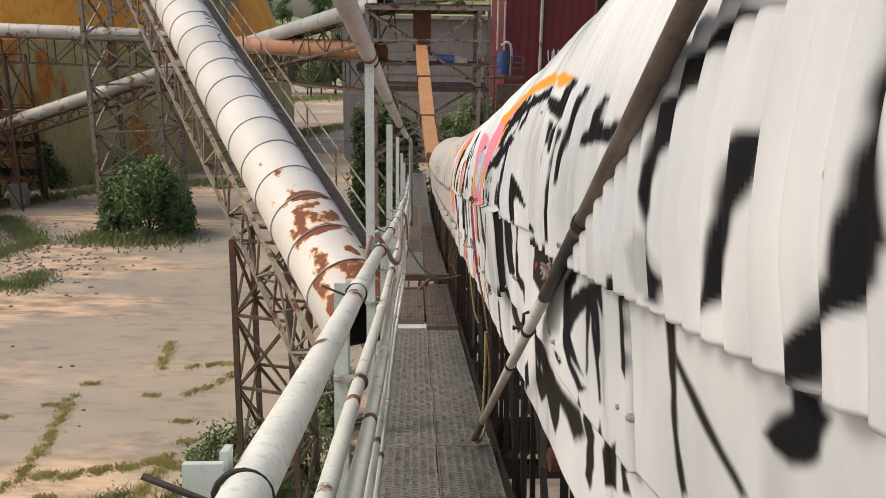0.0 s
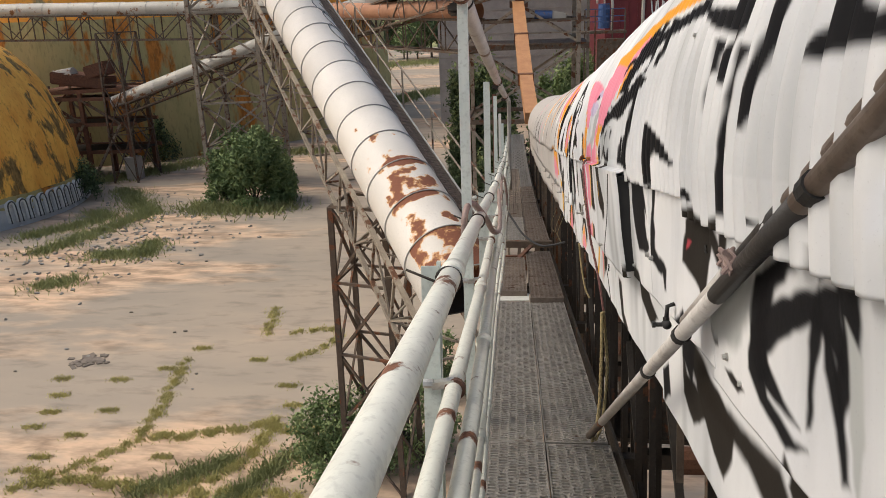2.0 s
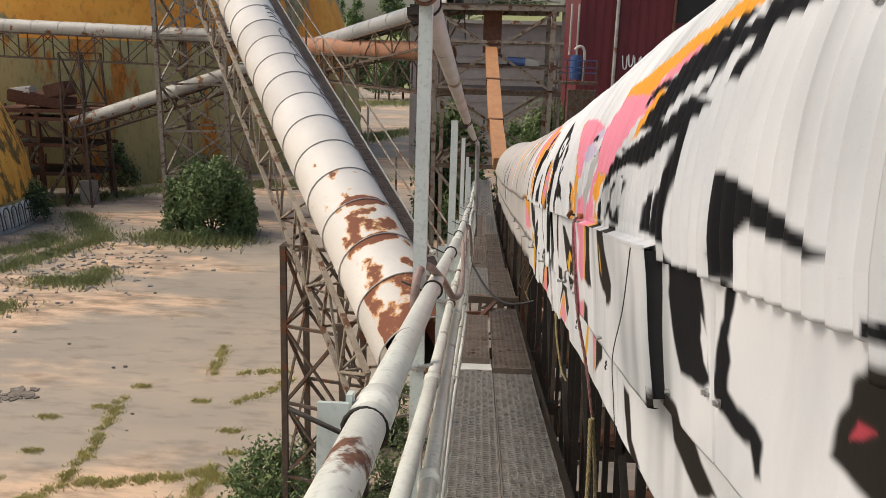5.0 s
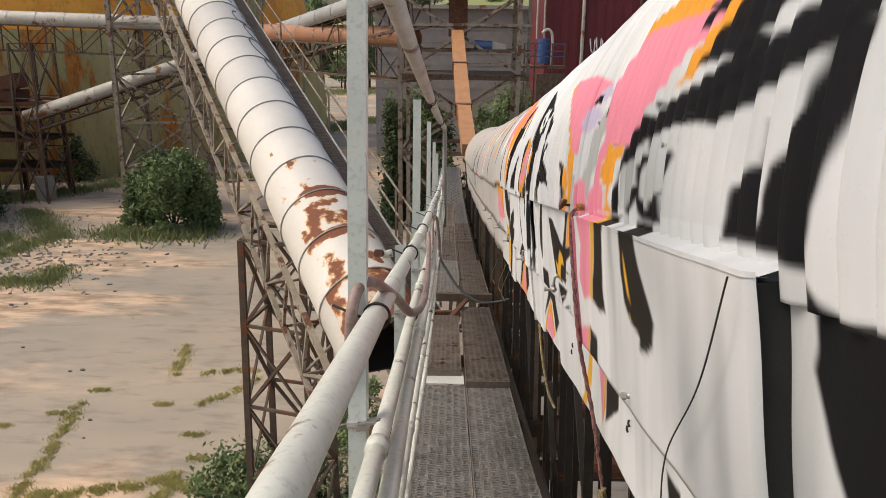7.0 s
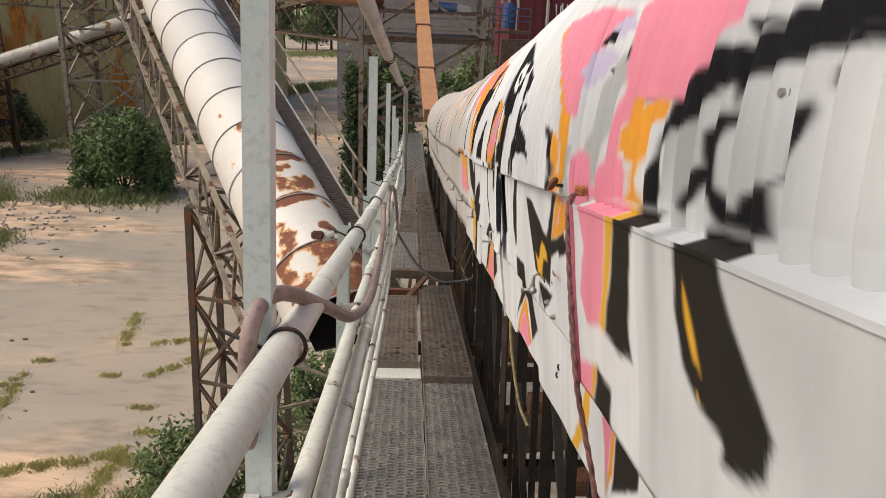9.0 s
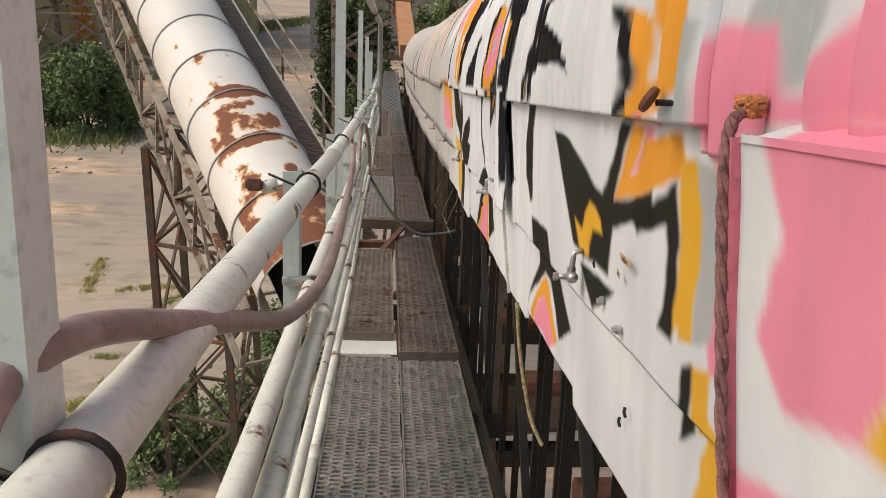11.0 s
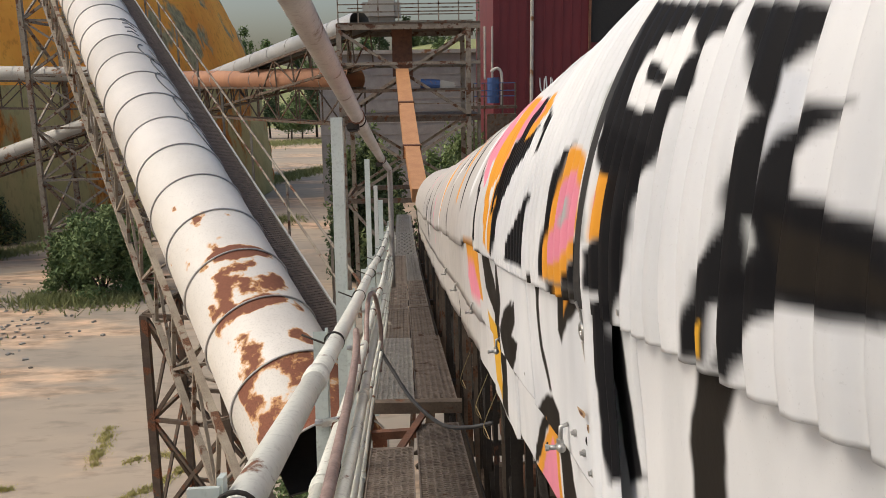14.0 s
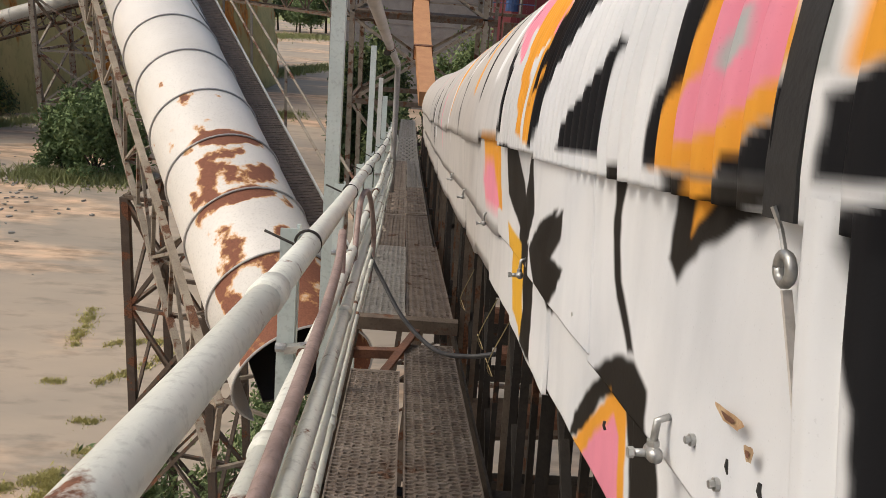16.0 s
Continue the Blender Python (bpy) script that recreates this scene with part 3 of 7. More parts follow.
spray("orange", (5.216, 1.514), (5.189, 1.478), (5.152, 1.444), (5.143, 1.428), (5.140, 1.394), (5.145, 1.361), (5.095, 1.355), (5.121, 1.499))
spray("orange", (5.207, 1.355), (5.192, 1.371), (5.156, 1.390), (5.137, 1.394), (5.142, 1.357), (5.169, 1.355))
spray("black", (5.294, 1.526), (5.268, 1.495), (5.236, 1.465), (5.207, 1.434), (5.201, 1.404), (5.212, 1.387), (5.241, 1.359), (5.252, 1.354), (5.207, 1.354), (5.184, 1.375), (5.150, 1.394), (5.139, 1.398), (5.140, 1.428), (5.164, 1.464), (5.190, 1.482), (5.204, 1.512), soft=0.014)
spray("pink", (5.098, 1.403), (5.113, 1.396), (5.136, 1.379), (5.143, 1.359), (5.095, 1.355), soft=0.012)
spray("pink", (5.120, 1.496), (5.125, 1.479), (5.109, 1.456), soft=0.02)
spray("orange", (5.209, 1.352), (5.152, 1.350), (5.164, 1.331), (5.184, 1.306), (5.221, 1.271), (5.162, 1.294), (5.120, 1.311), (5.118, 1.270), (5.196, 1.247), (5.294, 1.222), (5.310, 1.220), (5.266, 1.275), (5.232, 1.321))
spray("pink", (5.149, 1.350), (5.123, 1.352), (5.120, 1.311), (5.162, 1.294), (5.221, 1.271), (5.184, 1.306), (5.157, 1.332), soft=0.012)
spray("brown", (6.133, 1.359), (6.011, 1.364), (6.061, 1.298), (6.079, 1.209), (6.067, 1.111), (6.114, 1.101), (6.182, 1.158), (6.181, 1.253))
spray("brown", (5.780, 1.313), (5.699, 1.312), (5.628, 1.304), (5.547, 1.278), (5.477, 1.256), (5.416, 1.230), (5.375, 1.225), (5.351, 1.245), (5.317, 1.280), (5.287, 1.317), (5.264, 1.353), (5.212, 1.351), (5.240, 1.320), (5.275, 1.273), (5.305, 1.229), (5.305, 1.221), (5.237, 1.235), (5.118, 1.268), (5.114, 1.214), (5.151, 1.208), (5.218, 1.199), (5.314, 1.176), (5.325, 1.138), (5.335, 1.089), (5.430, 1.090), (5.512, 1.087), (5.590, 1.097), (5.633, 1.148), (5.678, 1.202), (5.727, 1.260))
spray("yellow", (5.569, 1.150), (5.512, 1.137), (5.486, 1.173), (5.453, 1.199), (5.416, 1.192), (5.388, 1.176), (5.377, 1.152), (5.438, 1.150), (5.453, 1.122), (5.469, 1.092), (5.531, 1.095), (5.549, 1.118))
spray("pale", (5.773, 1.327), (5.674, 1.327), (5.566, 1.308), (5.494, 1.286), (5.547, 1.280), (5.628, 1.304), (5.780, 1.311), soft=0.03)
spray("brown", (6.082, 1.068), (5.859, 1.068), (5.815, 1.004), (5.747, 0.945), (5.684, 0.900), (5.661, 0.883), (5.794, 0.816), (5.837, 0.877), (5.899, 0.934), (5.971, 0.940), (6.175, 0.830), (6.231, 0.783), (6.174, 0.843), (6.050, 0.946), (6.066, 1.010))
spray("orange", (6.180, 0.777), (6.079, 0.866), (5.971, 0.934), (5.918, 0.916), (5.870, 0.863), (5.810, 0.808), (5.858, 0.783), (5.906, 0.826), (5.976, 0.872), (6.059, 0.839), (6.159, 0.748))
spray("pink", (6.059, 0.839), (5.975, 0.878), (5.915, 0.854), (5.873, 0.809), (5.841, 0.792), (5.910, 0.757), (6.023, 0.772), (6.159, 0.742))
spray("brown", (5.526, 1.067), (5.475, 1.072), (5.375, 1.071), (5.295, 1.069), (5.429, 1.001), (5.467, 1.026))
spray("black", (6.452, 1.884), (6.671, 1.957), (6.659, 1.881), (6.661, 1.801), (6.648, 1.721), (6.599, 1.622), (6.396, 1.594), (6.424, 1.531), (6.437, 1.470), (6.415, 1.411), (6.387, 1.388), (6.362, 1.448), (6.354, 1.514), (6.345, 1.558), (6.288, 1.598), (6.264, 1.634), (6.246, 1.670), (6.178, 1.688), (6.198, 1.742), (6.127, 1.760), (6.110, 1.775))
spray("white", (6.359, 1.804), (6.460, 1.822), (6.487, 1.799), (6.520, 1.752), (6.517, 1.721), (6.403, 1.690), (6.343, 1.685), (6.316, 1.709), (6.268, 1.720), (6.226, 1.742), (6.261, 1.786), (6.332, 1.820))
spray("black", (6.460, 1.778), (6.391, 1.767), (6.342, 1.739), (6.352, 1.720), (6.427, 1.739))
spray("black", (6.087, 1.748), (6.080, 1.766), (5.876, 1.704), (5.888, 1.678), (5.914, 1.654), (5.914, 1.624), (5.926, 1.590), (5.946, 1.553), (5.944, 1.546), (5.886, 1.534), (5.830, 1.528), (5.780, 1.511), (5.733, 1.493), (5.729, 1.450), (5.772, 1.449), (5.835, 1.451), (5.914, 1.452), (5.967, 1.445), (6.030, 1.431), (6.040, 1.371), (6.118, 1.365), (6.105, 1.426), (6.089, 1.459), (6.045, 1.491), (6.028, 1.526), (6.029, 1.555), (6.018, 1.589), (5.971, 1.625), (6.027, 1.671), (6.040, 1.711))
spray("grey", (5.963, 1.520), (5.924, 1.516), (5.905, 1.504), (5.906, 1.481), (5.962, 1.476), soft=0.012)
spray("grey", (5.890, 1.509), (5.832, 1.495), (5.786, 1.480), (5.883, 1.481), soft=0.012)
spray("yellow", (6.065, 1.411), (6.045, 1.416), (6.051, 1.377), (6.082, 1.374))
spray("orange", (6.589, 1.612), (6.476, 1.599), (6.464, 1.549), (6.518, 1.494), (6.598, 1.485), (6.586, 1.552))
spray("grey", (6.693, 1.796), (6.683, 1.715), (6.635, 1.615), (6.611, 1.483), (6.648, 1.482), (6.684, 1.618), (6.729, 1.716), (6.747, 1.795))
spray("pale", (5.925, 1.656), (5.926, 1.616), (5.933, 1.566), (5.951, 1.549), (5.927, 1.547), (5.905, 1.578), (5.895, 1.616), (5.889, 1.644), soft=0.03)
spray("black", (6.612, 1.695), (6.295, 1.622), (6.313, 1.605), (6.350, 1.580), (6.362, 1.538), (6.366, 1.495), (6.395, 1.451), (6.410, 1.404), (6.424, 1.366), (6.428, 1.354), (6.538, 1.352), (6.529, 1.401), (6.618, 1.398), (6.617, 1.468), (6.526, 1.501), (6.538, 1.555), (6.518, 1.590), (6.604, 1.612), (6.637, 1.663))
spray("black", (6.590, 1.383), (6.474, 1.387), (6.470, 1.361), (6.462, 1.324), (6.447, 1.256), (6.432, 1.165), (6.410, 1.123), (6.492, 1.088), (6.517, 1.148), (6.526, 1.236), (6.562, 1.292), (6.584, 1.347))
spray("orange", (6.601, 1.608), (6.510, 1.588), (6.524, 1.560), (6.520, 1.507), (6.603, 1.486), (6.608, 1.533), (6.601, 1.568))
spray("pink", (6.601, 1.568), (6.571, 1.572), (6.572, 1.544), (6.593, 1.538), soft=0.02)
spray("orange", (6.751, 1.659), (6.869, 1.684), (6.926, 1.670), (6.946, 1.613), (6.981, 1.557), (7.028, 1.488), (7.068, 1.388), (6.838, 1.389), (6.763, 1.434), (6.713, 1.476), (6.696, 1.515), (6.711, 1.588))
spray("pink", (6.770, 1.628), (6.860, 1.622), (6.915, 1.581), (6.931, 1.515), (6.986, 1.448), (6.957, 1.424), (6.857, 1.441), (6.766, 1.476), (6.712, 1.500), (6.723, 1.557), soft=0.01)
spray("grey", (6.815, 1.573), (6.811, 1.529), (6.850, 1.495), (6.878, 1.514), (6.863, 1.559), soft=0.03)
spray("black", (6.763, 1.434), (6.713, 1.476), (6.685, 1.503), (6.667, 1.453), (6.671, 1.392), (6.829, 1.388), (6.816, 1.415))
spray("black", (6.875, 1.690), (6.987, 1.679), (7.019, 1.632), (7.043, 1.582), (7.058, 1.530), (7.081, 1.467), (7.086, 1.391), (7.041, 1.389), (7.032, 1.457), (6.975, 1.527), (6.943, 1.594), (6.932, 1.661))
spray("black", (7.364, 1.607), (7.429, 1.559), (7.652, 1.481), (7.719, 1.451), (7.782, 1.394), (7.348, 1.394), (7.379, 1.467), (7.354, 1.517), (7.314, 1.591))
spray("black", (7.530, 1.874), (7.450, 1.782), (7.428, 1.708), (7.385, 1.715), (7.371, 1.768), (7.379, 1.825))
spray("orange", (7.677, 1.963), (7.842, 1.929), (7.949, 1.854), (8.218, 1.774), (8.297, 1.660), (8.307, 1.561), (8.318, 1.401), (8.143, 1.400), (8.176, 1.520), (8.039, 1.624), (7.929, 1.740), (7.689, 1.808), (7.530, 1.874))
spray("pink", (8.000, 2.000), (8.520, 2.000), (8.878, 1.939), (9.025, 1.874), (8.424, 1.712), (8.164, 1.709), (8.149, 1.827), (7.891, 1.863), (7.692, 1.894), soft=0.012)
spray("black", (7.571, 1.827), (7.891, 1.798), (8.041, 1.712), (8.137, 1.608), (8.180, 1.501), (8.214, 1.392), (8.118, 1.388), (8.063, 1.500), (8.007, 1.587), (7.844, 1.678), (7.650, 1.741))
spray("black", (9.318, 1.848), (9.180, 1.666), (9.112, 1.483), (9.145, 1.419), (8.964, 1.423), (8.944, 1.507), (8.943, 1.654))
spray("brown", (7.304, 1.382), (7.232, 1.386), (7.270, 1.298), (7.249, 1.189), (7.167, 1.092), (7.202, 1.083), (7.278, 1.159), (7.317, 1.267))
spray("brown", (7.007, 1.387), (6.691, 1.394), (6.737, 1.362), (6.820, 1.335), (6.918, 1.295), (6.993, 1.244), (7.032, 1.269), (7.009, 1.335))
spray("orange", (6.933, 1.384), (6.843, 1.385), (6.899, 1.346), (6.953, 1.311))
spray("brown", (7.810, 1.257), (8.054, 1.196), (8.263, 1.093), (8.143, 0.996), (7.969, 0.958), (7.802, 1.061), (7.749, 1.119), (7.951, 1.103), (7.945, 1.156))
spray("brown", (8.246, 1.398), (8.179, 1.201), (8.425, 1.006), (8.335, 0.795), (8.244, 0.737), (8.385, 0.761), (8.519, 0.924), (8.576, 1.091), (8.381, 1.282))
spray("yellow", (8.621, 1.041), (8.536, 0.921), (8.430, 0.771), (8.532, 0.745), (8.683, 0.893))
spray("brown", (7.262, 1.063), (7.162, 1.082), (7.096, 1.058), (7.100, 0.966), (7.081, 0.892), (7.042, 0.849), (7.225, 0.770), (7.245, 0.891), (7.269, 0.934), (7.293, 0.978), (7.445, 0.919), (7.556, 0.811), (7.720, 0.722), (7.671, 0.803), (7.512, 0.928), (7.346, 1.029))
spray("orange", (7.292, 0.991), (7.269, 0.934), (7.265, 0.807), (7.252, 0.758), (7.336, 0.722), (7.600, 0.719), (7.721, 0.705), (7.517, 0.853), (7.381, 0.952))
spray("pink", (7.353, 0.920), (7.315, 0.893), (7.305, 0.764), (7.395, 0.727), (7.599, 0.735), (7.484, 0.835))
spray("brown", (6.655, 1.051), (6.594, 1.079), (6.613, 1.034), (6.790, 0.958), (6.737, 1.005))
spray("black", (8.234, 1.533), (8.148, 1.613), (7.98, 1.671), (7.903, 1.732), (7.81, 1.964), (8, 1.997), (8.178, 1.711), (8.258, 1.622), (8.277, 1.51), soft=0.006)
spray("orange", (8.348, 1.413), (8.388, 1.547), (8.428, 1.653), (8.239, 1.718), (8.117, 2.018), (8.627, 2.112), (8.7, 1.757), (8.598, 1.593), (8.488, 1.429))
spray("pink", (9.763, 2.334), (8.627, 2.112), (8.804, 1.791), (8.759, 1.662), (9.297, 1.856))
spray("brown", (8.118, 1.127), (7.947, 1.21), (7.734, 1.261), (7.76, 1.193), (7.9, 1.117), (8.023, 1.111))
spray("brown", (8.025, 1.126), (7.722, 1.122), (7.916, 0.986), (8.014, 0.978))
spray("orange", (9.727, 1.416), (9.138, 1.401), (9.088, 1.115), (9.624, 1.108))
spray("pink", (9.811, 1.254), (9.287, 1.283), (9.164, 1.118), (9.625, 1.121))
spray("brown", (8.947, 1.384), (8.686, 1.39), (8.46, 1.272), (8.33, 1.129), (8.516, 1.104), (8.91, 1.198))
spray("brown", (8.387, 1.086), (8.272, 1.104), (8.269, 0.737), (8.512, 0.729))
spray("yellow", (8.905, 1.093), (8.514, 1.067), (8.515, 0.766), (8.735, 0.79))
spray("lilac", (4.256, 1.836), (4.484, 1.806), (4.584, 1.730), (4.472, 1.658), (4.302, 1.665), (4.178, 1.729), (4.005, 1.771), soft=0.02)
spray("black", (3.740, 1.781), (4.068, 1.762), (4.296, 1.713), (4.273, 1.678), (4.029, 1.705), (3.846, 1.733), (3.631, 1.756))
spray("orange", (3.764, 1.762), (3.824, 1.723), (3.933, 1.678), (3.981, 1.633), (3.878, 1.633), (3.778, 1.679), (3.643, 1.715))
spray("black", (3.616, 1.662), (3.733, 1.630), (3.980, 1.605), (4.233, 1.565), (4.138, 1.539), (3.910, 1.556), (3.733, 1.579), (3.596, 1.606), (3.542, 1.641))
spray("black", (3.280, 1.814), (3.462, 1.803), (3.531, 1.775), (3.436, 1.762), (3.329, 1.780), (3.205, 1.789))
spray("orange", (2.124, 1.737), (2.439, 1.807), (2.480, 1.789), (2.373, 1.742), (2.222, 1.734))
spray("orange", (2.723, 1.853), (3.182, 1.872), (3.824, 1.896), (4.501, 1.867), (4.524, 1.723), (4.115, 1.705), (3.826, 1.810), (3.381, 1.836), (2.776, 1.804), (2.502, 1.787))
spray("black", (2.524, 1.785), (2.886, 1.788), (3.355, 1.787), (3.698, 1.744), (3.865, 1.650), (3.655, 1.636), (3.403, 1.713), (3.051, 1.749), (2.619, 1.744))
spray("pink", (4.473, 1.834), (4.635, 1.717), (4.603, 1.559), (4.278, 1.536), (4.164, 1.620), (3.983, 1.694), (3.907, 1.759))
spray("black", (3.356, 1.683), (3.561, 1.629), (3.906, 1.560), (3.679, 1.539), (3.374, 1.601), (3.182, 1.647))
spray("black", (1.916, 1.692), (1.958, 1.665), (1.996, 1.617), (2.024, 1.546), (2.054, 1.476), (2.007, 1.470), (1.959, 1.532), (1.922, 1.598), (1.884, 1.643), (1.866, 1.682))
spray("black", (1.649, 1.636), (1.686, 1.630), (1.714, 1.606), (1.759, 1.573), (1.795, 1.550), (1.731, 1.544), (1.657, 1.547), (1.615, 1.545), (1.561, 1.542), (1.530, 1.535), (1.476, 1.545), (1.493, 1.578), (1.577, 1.571), (1.595, 1.577), (1.627, 1.592), (1.617, 1.616), (1.605, 1.626))
spray("black", (2.054, 1.722), (2.165, 1.746), (2.215, 1.724), (2.232, 1.694), (2.449, 1.729), (2.617, 1.789), (2.694, 1.781), (2.364, 1.674), (2.180, 1.637), (2.230, 1.606), (2.241, 1.563), (2.192, 1.549), (2.146, 1.625), (2.113, 1.661), (2.082, 1.706))
spray("black", (3.075, 1.815), (3.051, 1.749), (3.129, 1.671), (3.035, 1.675), (2.964, 1.751), (2.931, 1.791))
spray("pale", (1.449, 1.473), (1.504, 1.464), (1.548, 1.417), (1.562, 1.360), (1.493, 1.361), (1.435, 1.383), soft=0.05)
spray("black", (5.864, 1.616), (5.899, 1.604), (5.938, 1.572), (5.945, 1.536), (5.919, 1.497), (5.982, 1.472), (6.007, 1.433), (6.033, 1.368), (5.981, 1.365), (5.940, 1.414), (5.892, 1.441), (5.878, 1.450), (5.724, 1.450), (5.623, 1.444), (5.531, 1.425), (5.559, 1.443), (5.608, 1.465), (5.654, 1.492), (5.757, 1.519), (5.862, 1.542), (5.871, 1.573), (5.819, 1.601), (5.795, 1.605))
spray("brown", (5.911, 1.524), (5.772, 1.496), (5.673, 1.466), (5.729, 1.464), (5.883, 1.463), soft=0.01)
# soft grey shading of the skirt, painted into its colour
spray("grey", (2.349, 1.140), (2.173, 1.194), (2.010, 1.260), (2.038, 1.176), (2.124, 1.095), (2.309, 1.068), soft=0.05)
spray("black", (1.873, 1.297), (1.948, 1.250), (2.002, 1.183), (2.010, 1.122), (1.967, 1.075), (1.882, 1.063), (1.819, 1.066), (1.881, 1.082), (1.947, 1.119), (1.950, 1.175), (1.906, 1.239), (1.824, 1.286))
spray("black", (1.742, 1.324), (1.728, 1.284), (1.757, 1.264), (1.785, 1.194), (1.795, 1.074), (1.778, 1.080), (1.760, 1.167), (1.728, 1.238), (1.701, 1.198), (1.677, 1.129), (1.664, 1.051), (1.683, 1.043), (1.701, 1.106), (1.737, 1.173))
spray("brown", (2.637, 1.014), (2.480, 0.981), (2.375, 0.932), (2.123, 0.942), (1.952, 0.954), (1.887, 0.912), (2.026, 0.850), (2.131, 0.884), (2.332, 0.882), (2.529, 0.885), (2.653, 0.937), soft=0.02)
spray("grey", (1.669, 1.249), (1.628, 1.215), (1.625, 1.117), (1.647, 1.035), (1.660, 1.104), (1.664, 1.192), soft=0.03)
spray("black", (2.738, 1.007), (2.612, 1.063), (2.552, 1.019), (2.616, 0.873), (2.718, 0.920))
# darkness of the gap between two skirt panels, painted onto the sheet edge
spray("black", (1.499, 1.319), (1.479, 1.322), (1.485, 1.141), (1.510, 1.157), (1.510, 1.244))
spray("orange", (5.158, 1.330), (5.016, 1.350), (4.997, 1.317), (5.021, 1.291), (5.116, 1.264), (5.211, 1.241))
spray("orange", (5.132, 1.493), (5.074, 1.487), (5.074, 1.435), (5.075, 1.365), (5.153, 1.367), (5.130, 1.431), soft=0.02)
spray("pink", (4.756, 1.454), (4.734, 1.384), (4.812, 1.349), (4.815, 1.336), (4.811, 1.275), (4.808, 1.221), (4.794, 1.141), (4.784, 1.117), (4.882, 1.090), (4.907, 1.113), (4.894, 1.194), (4.893, 1.278), (4.920, 1.325), (4.943, 1.354), (4.941, 1.395), (4.927, 1.434), (4.882, 1.467), soft=0.014)
spray("grey", (4.965, 1.320), (4.918, 1.315), (4.893, 1.278), (4.894, 1.194), (4.907, 1.113), (4.942, 1.098), (4.967, 1.094), (4.948, 1.223), soft=0.014)
spray("grey", (4.990, 1.478), (4.942, 1.474), (4.948, 1.425), (4.945, 1.355), (4.984, 1.354), (4.990, 1.421))
spray("yellow", (5.015, 1.315), (4.965, 1.320), (4.948, 1.223), (4.967, 1.094), (5.009, 1.083), (4.991, 1.213))
spray("brown", (5.210, 1.220), (5.132, 1.238), (5.027, 1.287), (5.018, 1.206), (5.035, 1.073), (5.090, 1.072), (5.062, 1.143), (5.062, 1.222), (5.186, 1.192))
spray("yellow", (4.966, 1.064), (4.908, 1.078), (4.910, 1.004), (4.956, 0.978))
spray("brown", (4.991, 1.052), (4.959, 1.066), (4.966, 0.973), (5.015, 0.944))
# looser bands of colour further down the belt
rnd = random.Random(21)
for k in range(34):
    y = 9.3 + k * 0.27 + rnd.uniform(-0.1, 0.1)
    s = rnd.uniform(1.0, 2.3)
    stroke(rnd.choice(("pink", "black", "orange", "white", "brown", "black", "grey", "pink")), rnd.uniform(0.05, 0.16), (y, s), (y + rnd.uniform(-0.1, 0.1), s + 0.3), (y + rnd.uniform(-0.15, 0.2), s + rnd.uniform(0.5, 0.8)), soft=0.03)



def sheet(name, y0, y1, s0, s1, parent, lift=0.0, ridge=0.0065, pitch=0.064, dy=0.008, ds=0.016, tilt=0.0, skew=0.0, label="", lip=0.004):
    """A clad sheet on the conveyor: ridged across the belt, sprayed with the paint above. tilt: how far its foot stands out."""
    ny = max(2, int((y1 - y0) / dy))
    ys = np.linspace(y0, y1, ny + 1)
    ss = np.linspace(s0, s1, max(2, int((s1 - s0) / ds)) + 1) if s1 < 2.1 else np.r_[np.arange(s0, 2.1, ds), np.linspace(2.1, s1, 30)]
    ss = np.r_[s0 + 0.001, ss]
    f = (ss - s0) / (s1 - s0)
    Y, S = np.meshgrid(ys, ss)
    F = np.broadcast_to(f[:, None], Y.shape)
    W0 = (Y - y0) / pitch * math.tau
    H = lift + ridge * (np.cos(W0) - 0.28 * np.cos(2 * W0) + 0.28) + tilt * (1 - F) + 0.004 * np.sin(Y * 3.1 + S * 2.3) + 0.0022 * np.sin(Y * 11.3 + 3 * np.sin(S * 4.7)) * np.sin(S * 13.1 + 2 * np.sin(Y * 6.1))
    H[0] -= lip + 0.01
    H[:, 0] -= 0.012
    H[:, -1] -= 0.012
    Y = Y + skew * (1 - F)
    py, ps = Y.ravel(), S.ravel()
    verts = hood_points(py, ps, H.ravel())
    w, ns = ny + 1, len(ss) - 1
    I, J = np.meshgrid(np.arange(ns), np.arange(ny), indexing="ij")
    k = (I * w + J).ravel()
    faces = np.c_[k, k + 1, k + 1 + w, k + w].tolist()
    base = BASE[parent]
    me = bpy.data.meshes.new(name)
    me.from_pydata((verts - np.array(base)).tolist(), [], faces)
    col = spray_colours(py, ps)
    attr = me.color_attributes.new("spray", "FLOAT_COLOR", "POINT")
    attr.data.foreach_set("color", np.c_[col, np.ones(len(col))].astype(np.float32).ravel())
    me.materials.append(SHEET)
    me.polygons.foreach_set("use_smooth", [True] * len(me.polygons))
    ob = new(name, me)
    ob.parent = parent
    BASE[ob] = base
    return tagged(ob, label)


gallery = thing("covered_conveyor", W(1.2, 0, 0), "long conveyor under a curved corrugated steel hood covered in graffiti", "conveyor")
TOP = 1.40 + 0.9 * 2.0
cuts = [-1.6, 0.55, 2.45, 4.9, 6.63]
for k, (a, b) in enumerate(zip(cuts, cuts[1:])):
    sheet("hood_sheet", a, b + 0.03, (1.26, 1.295, 1.33, 1.36)[k], TOP if k > 1 else 2.6, gallery, lift=0.006 + 0.009 * (k % 2), dy=0.004 if k else 0.016, ds=0.006 if k else 0.02)
cuts = [6.7, 8.1, 9.0, 9.9, 11.0, 12.1, 13.2, 14.5, 16.0, 17.5, 19.0, 20.5, 22.0, 23.5, 25.0]
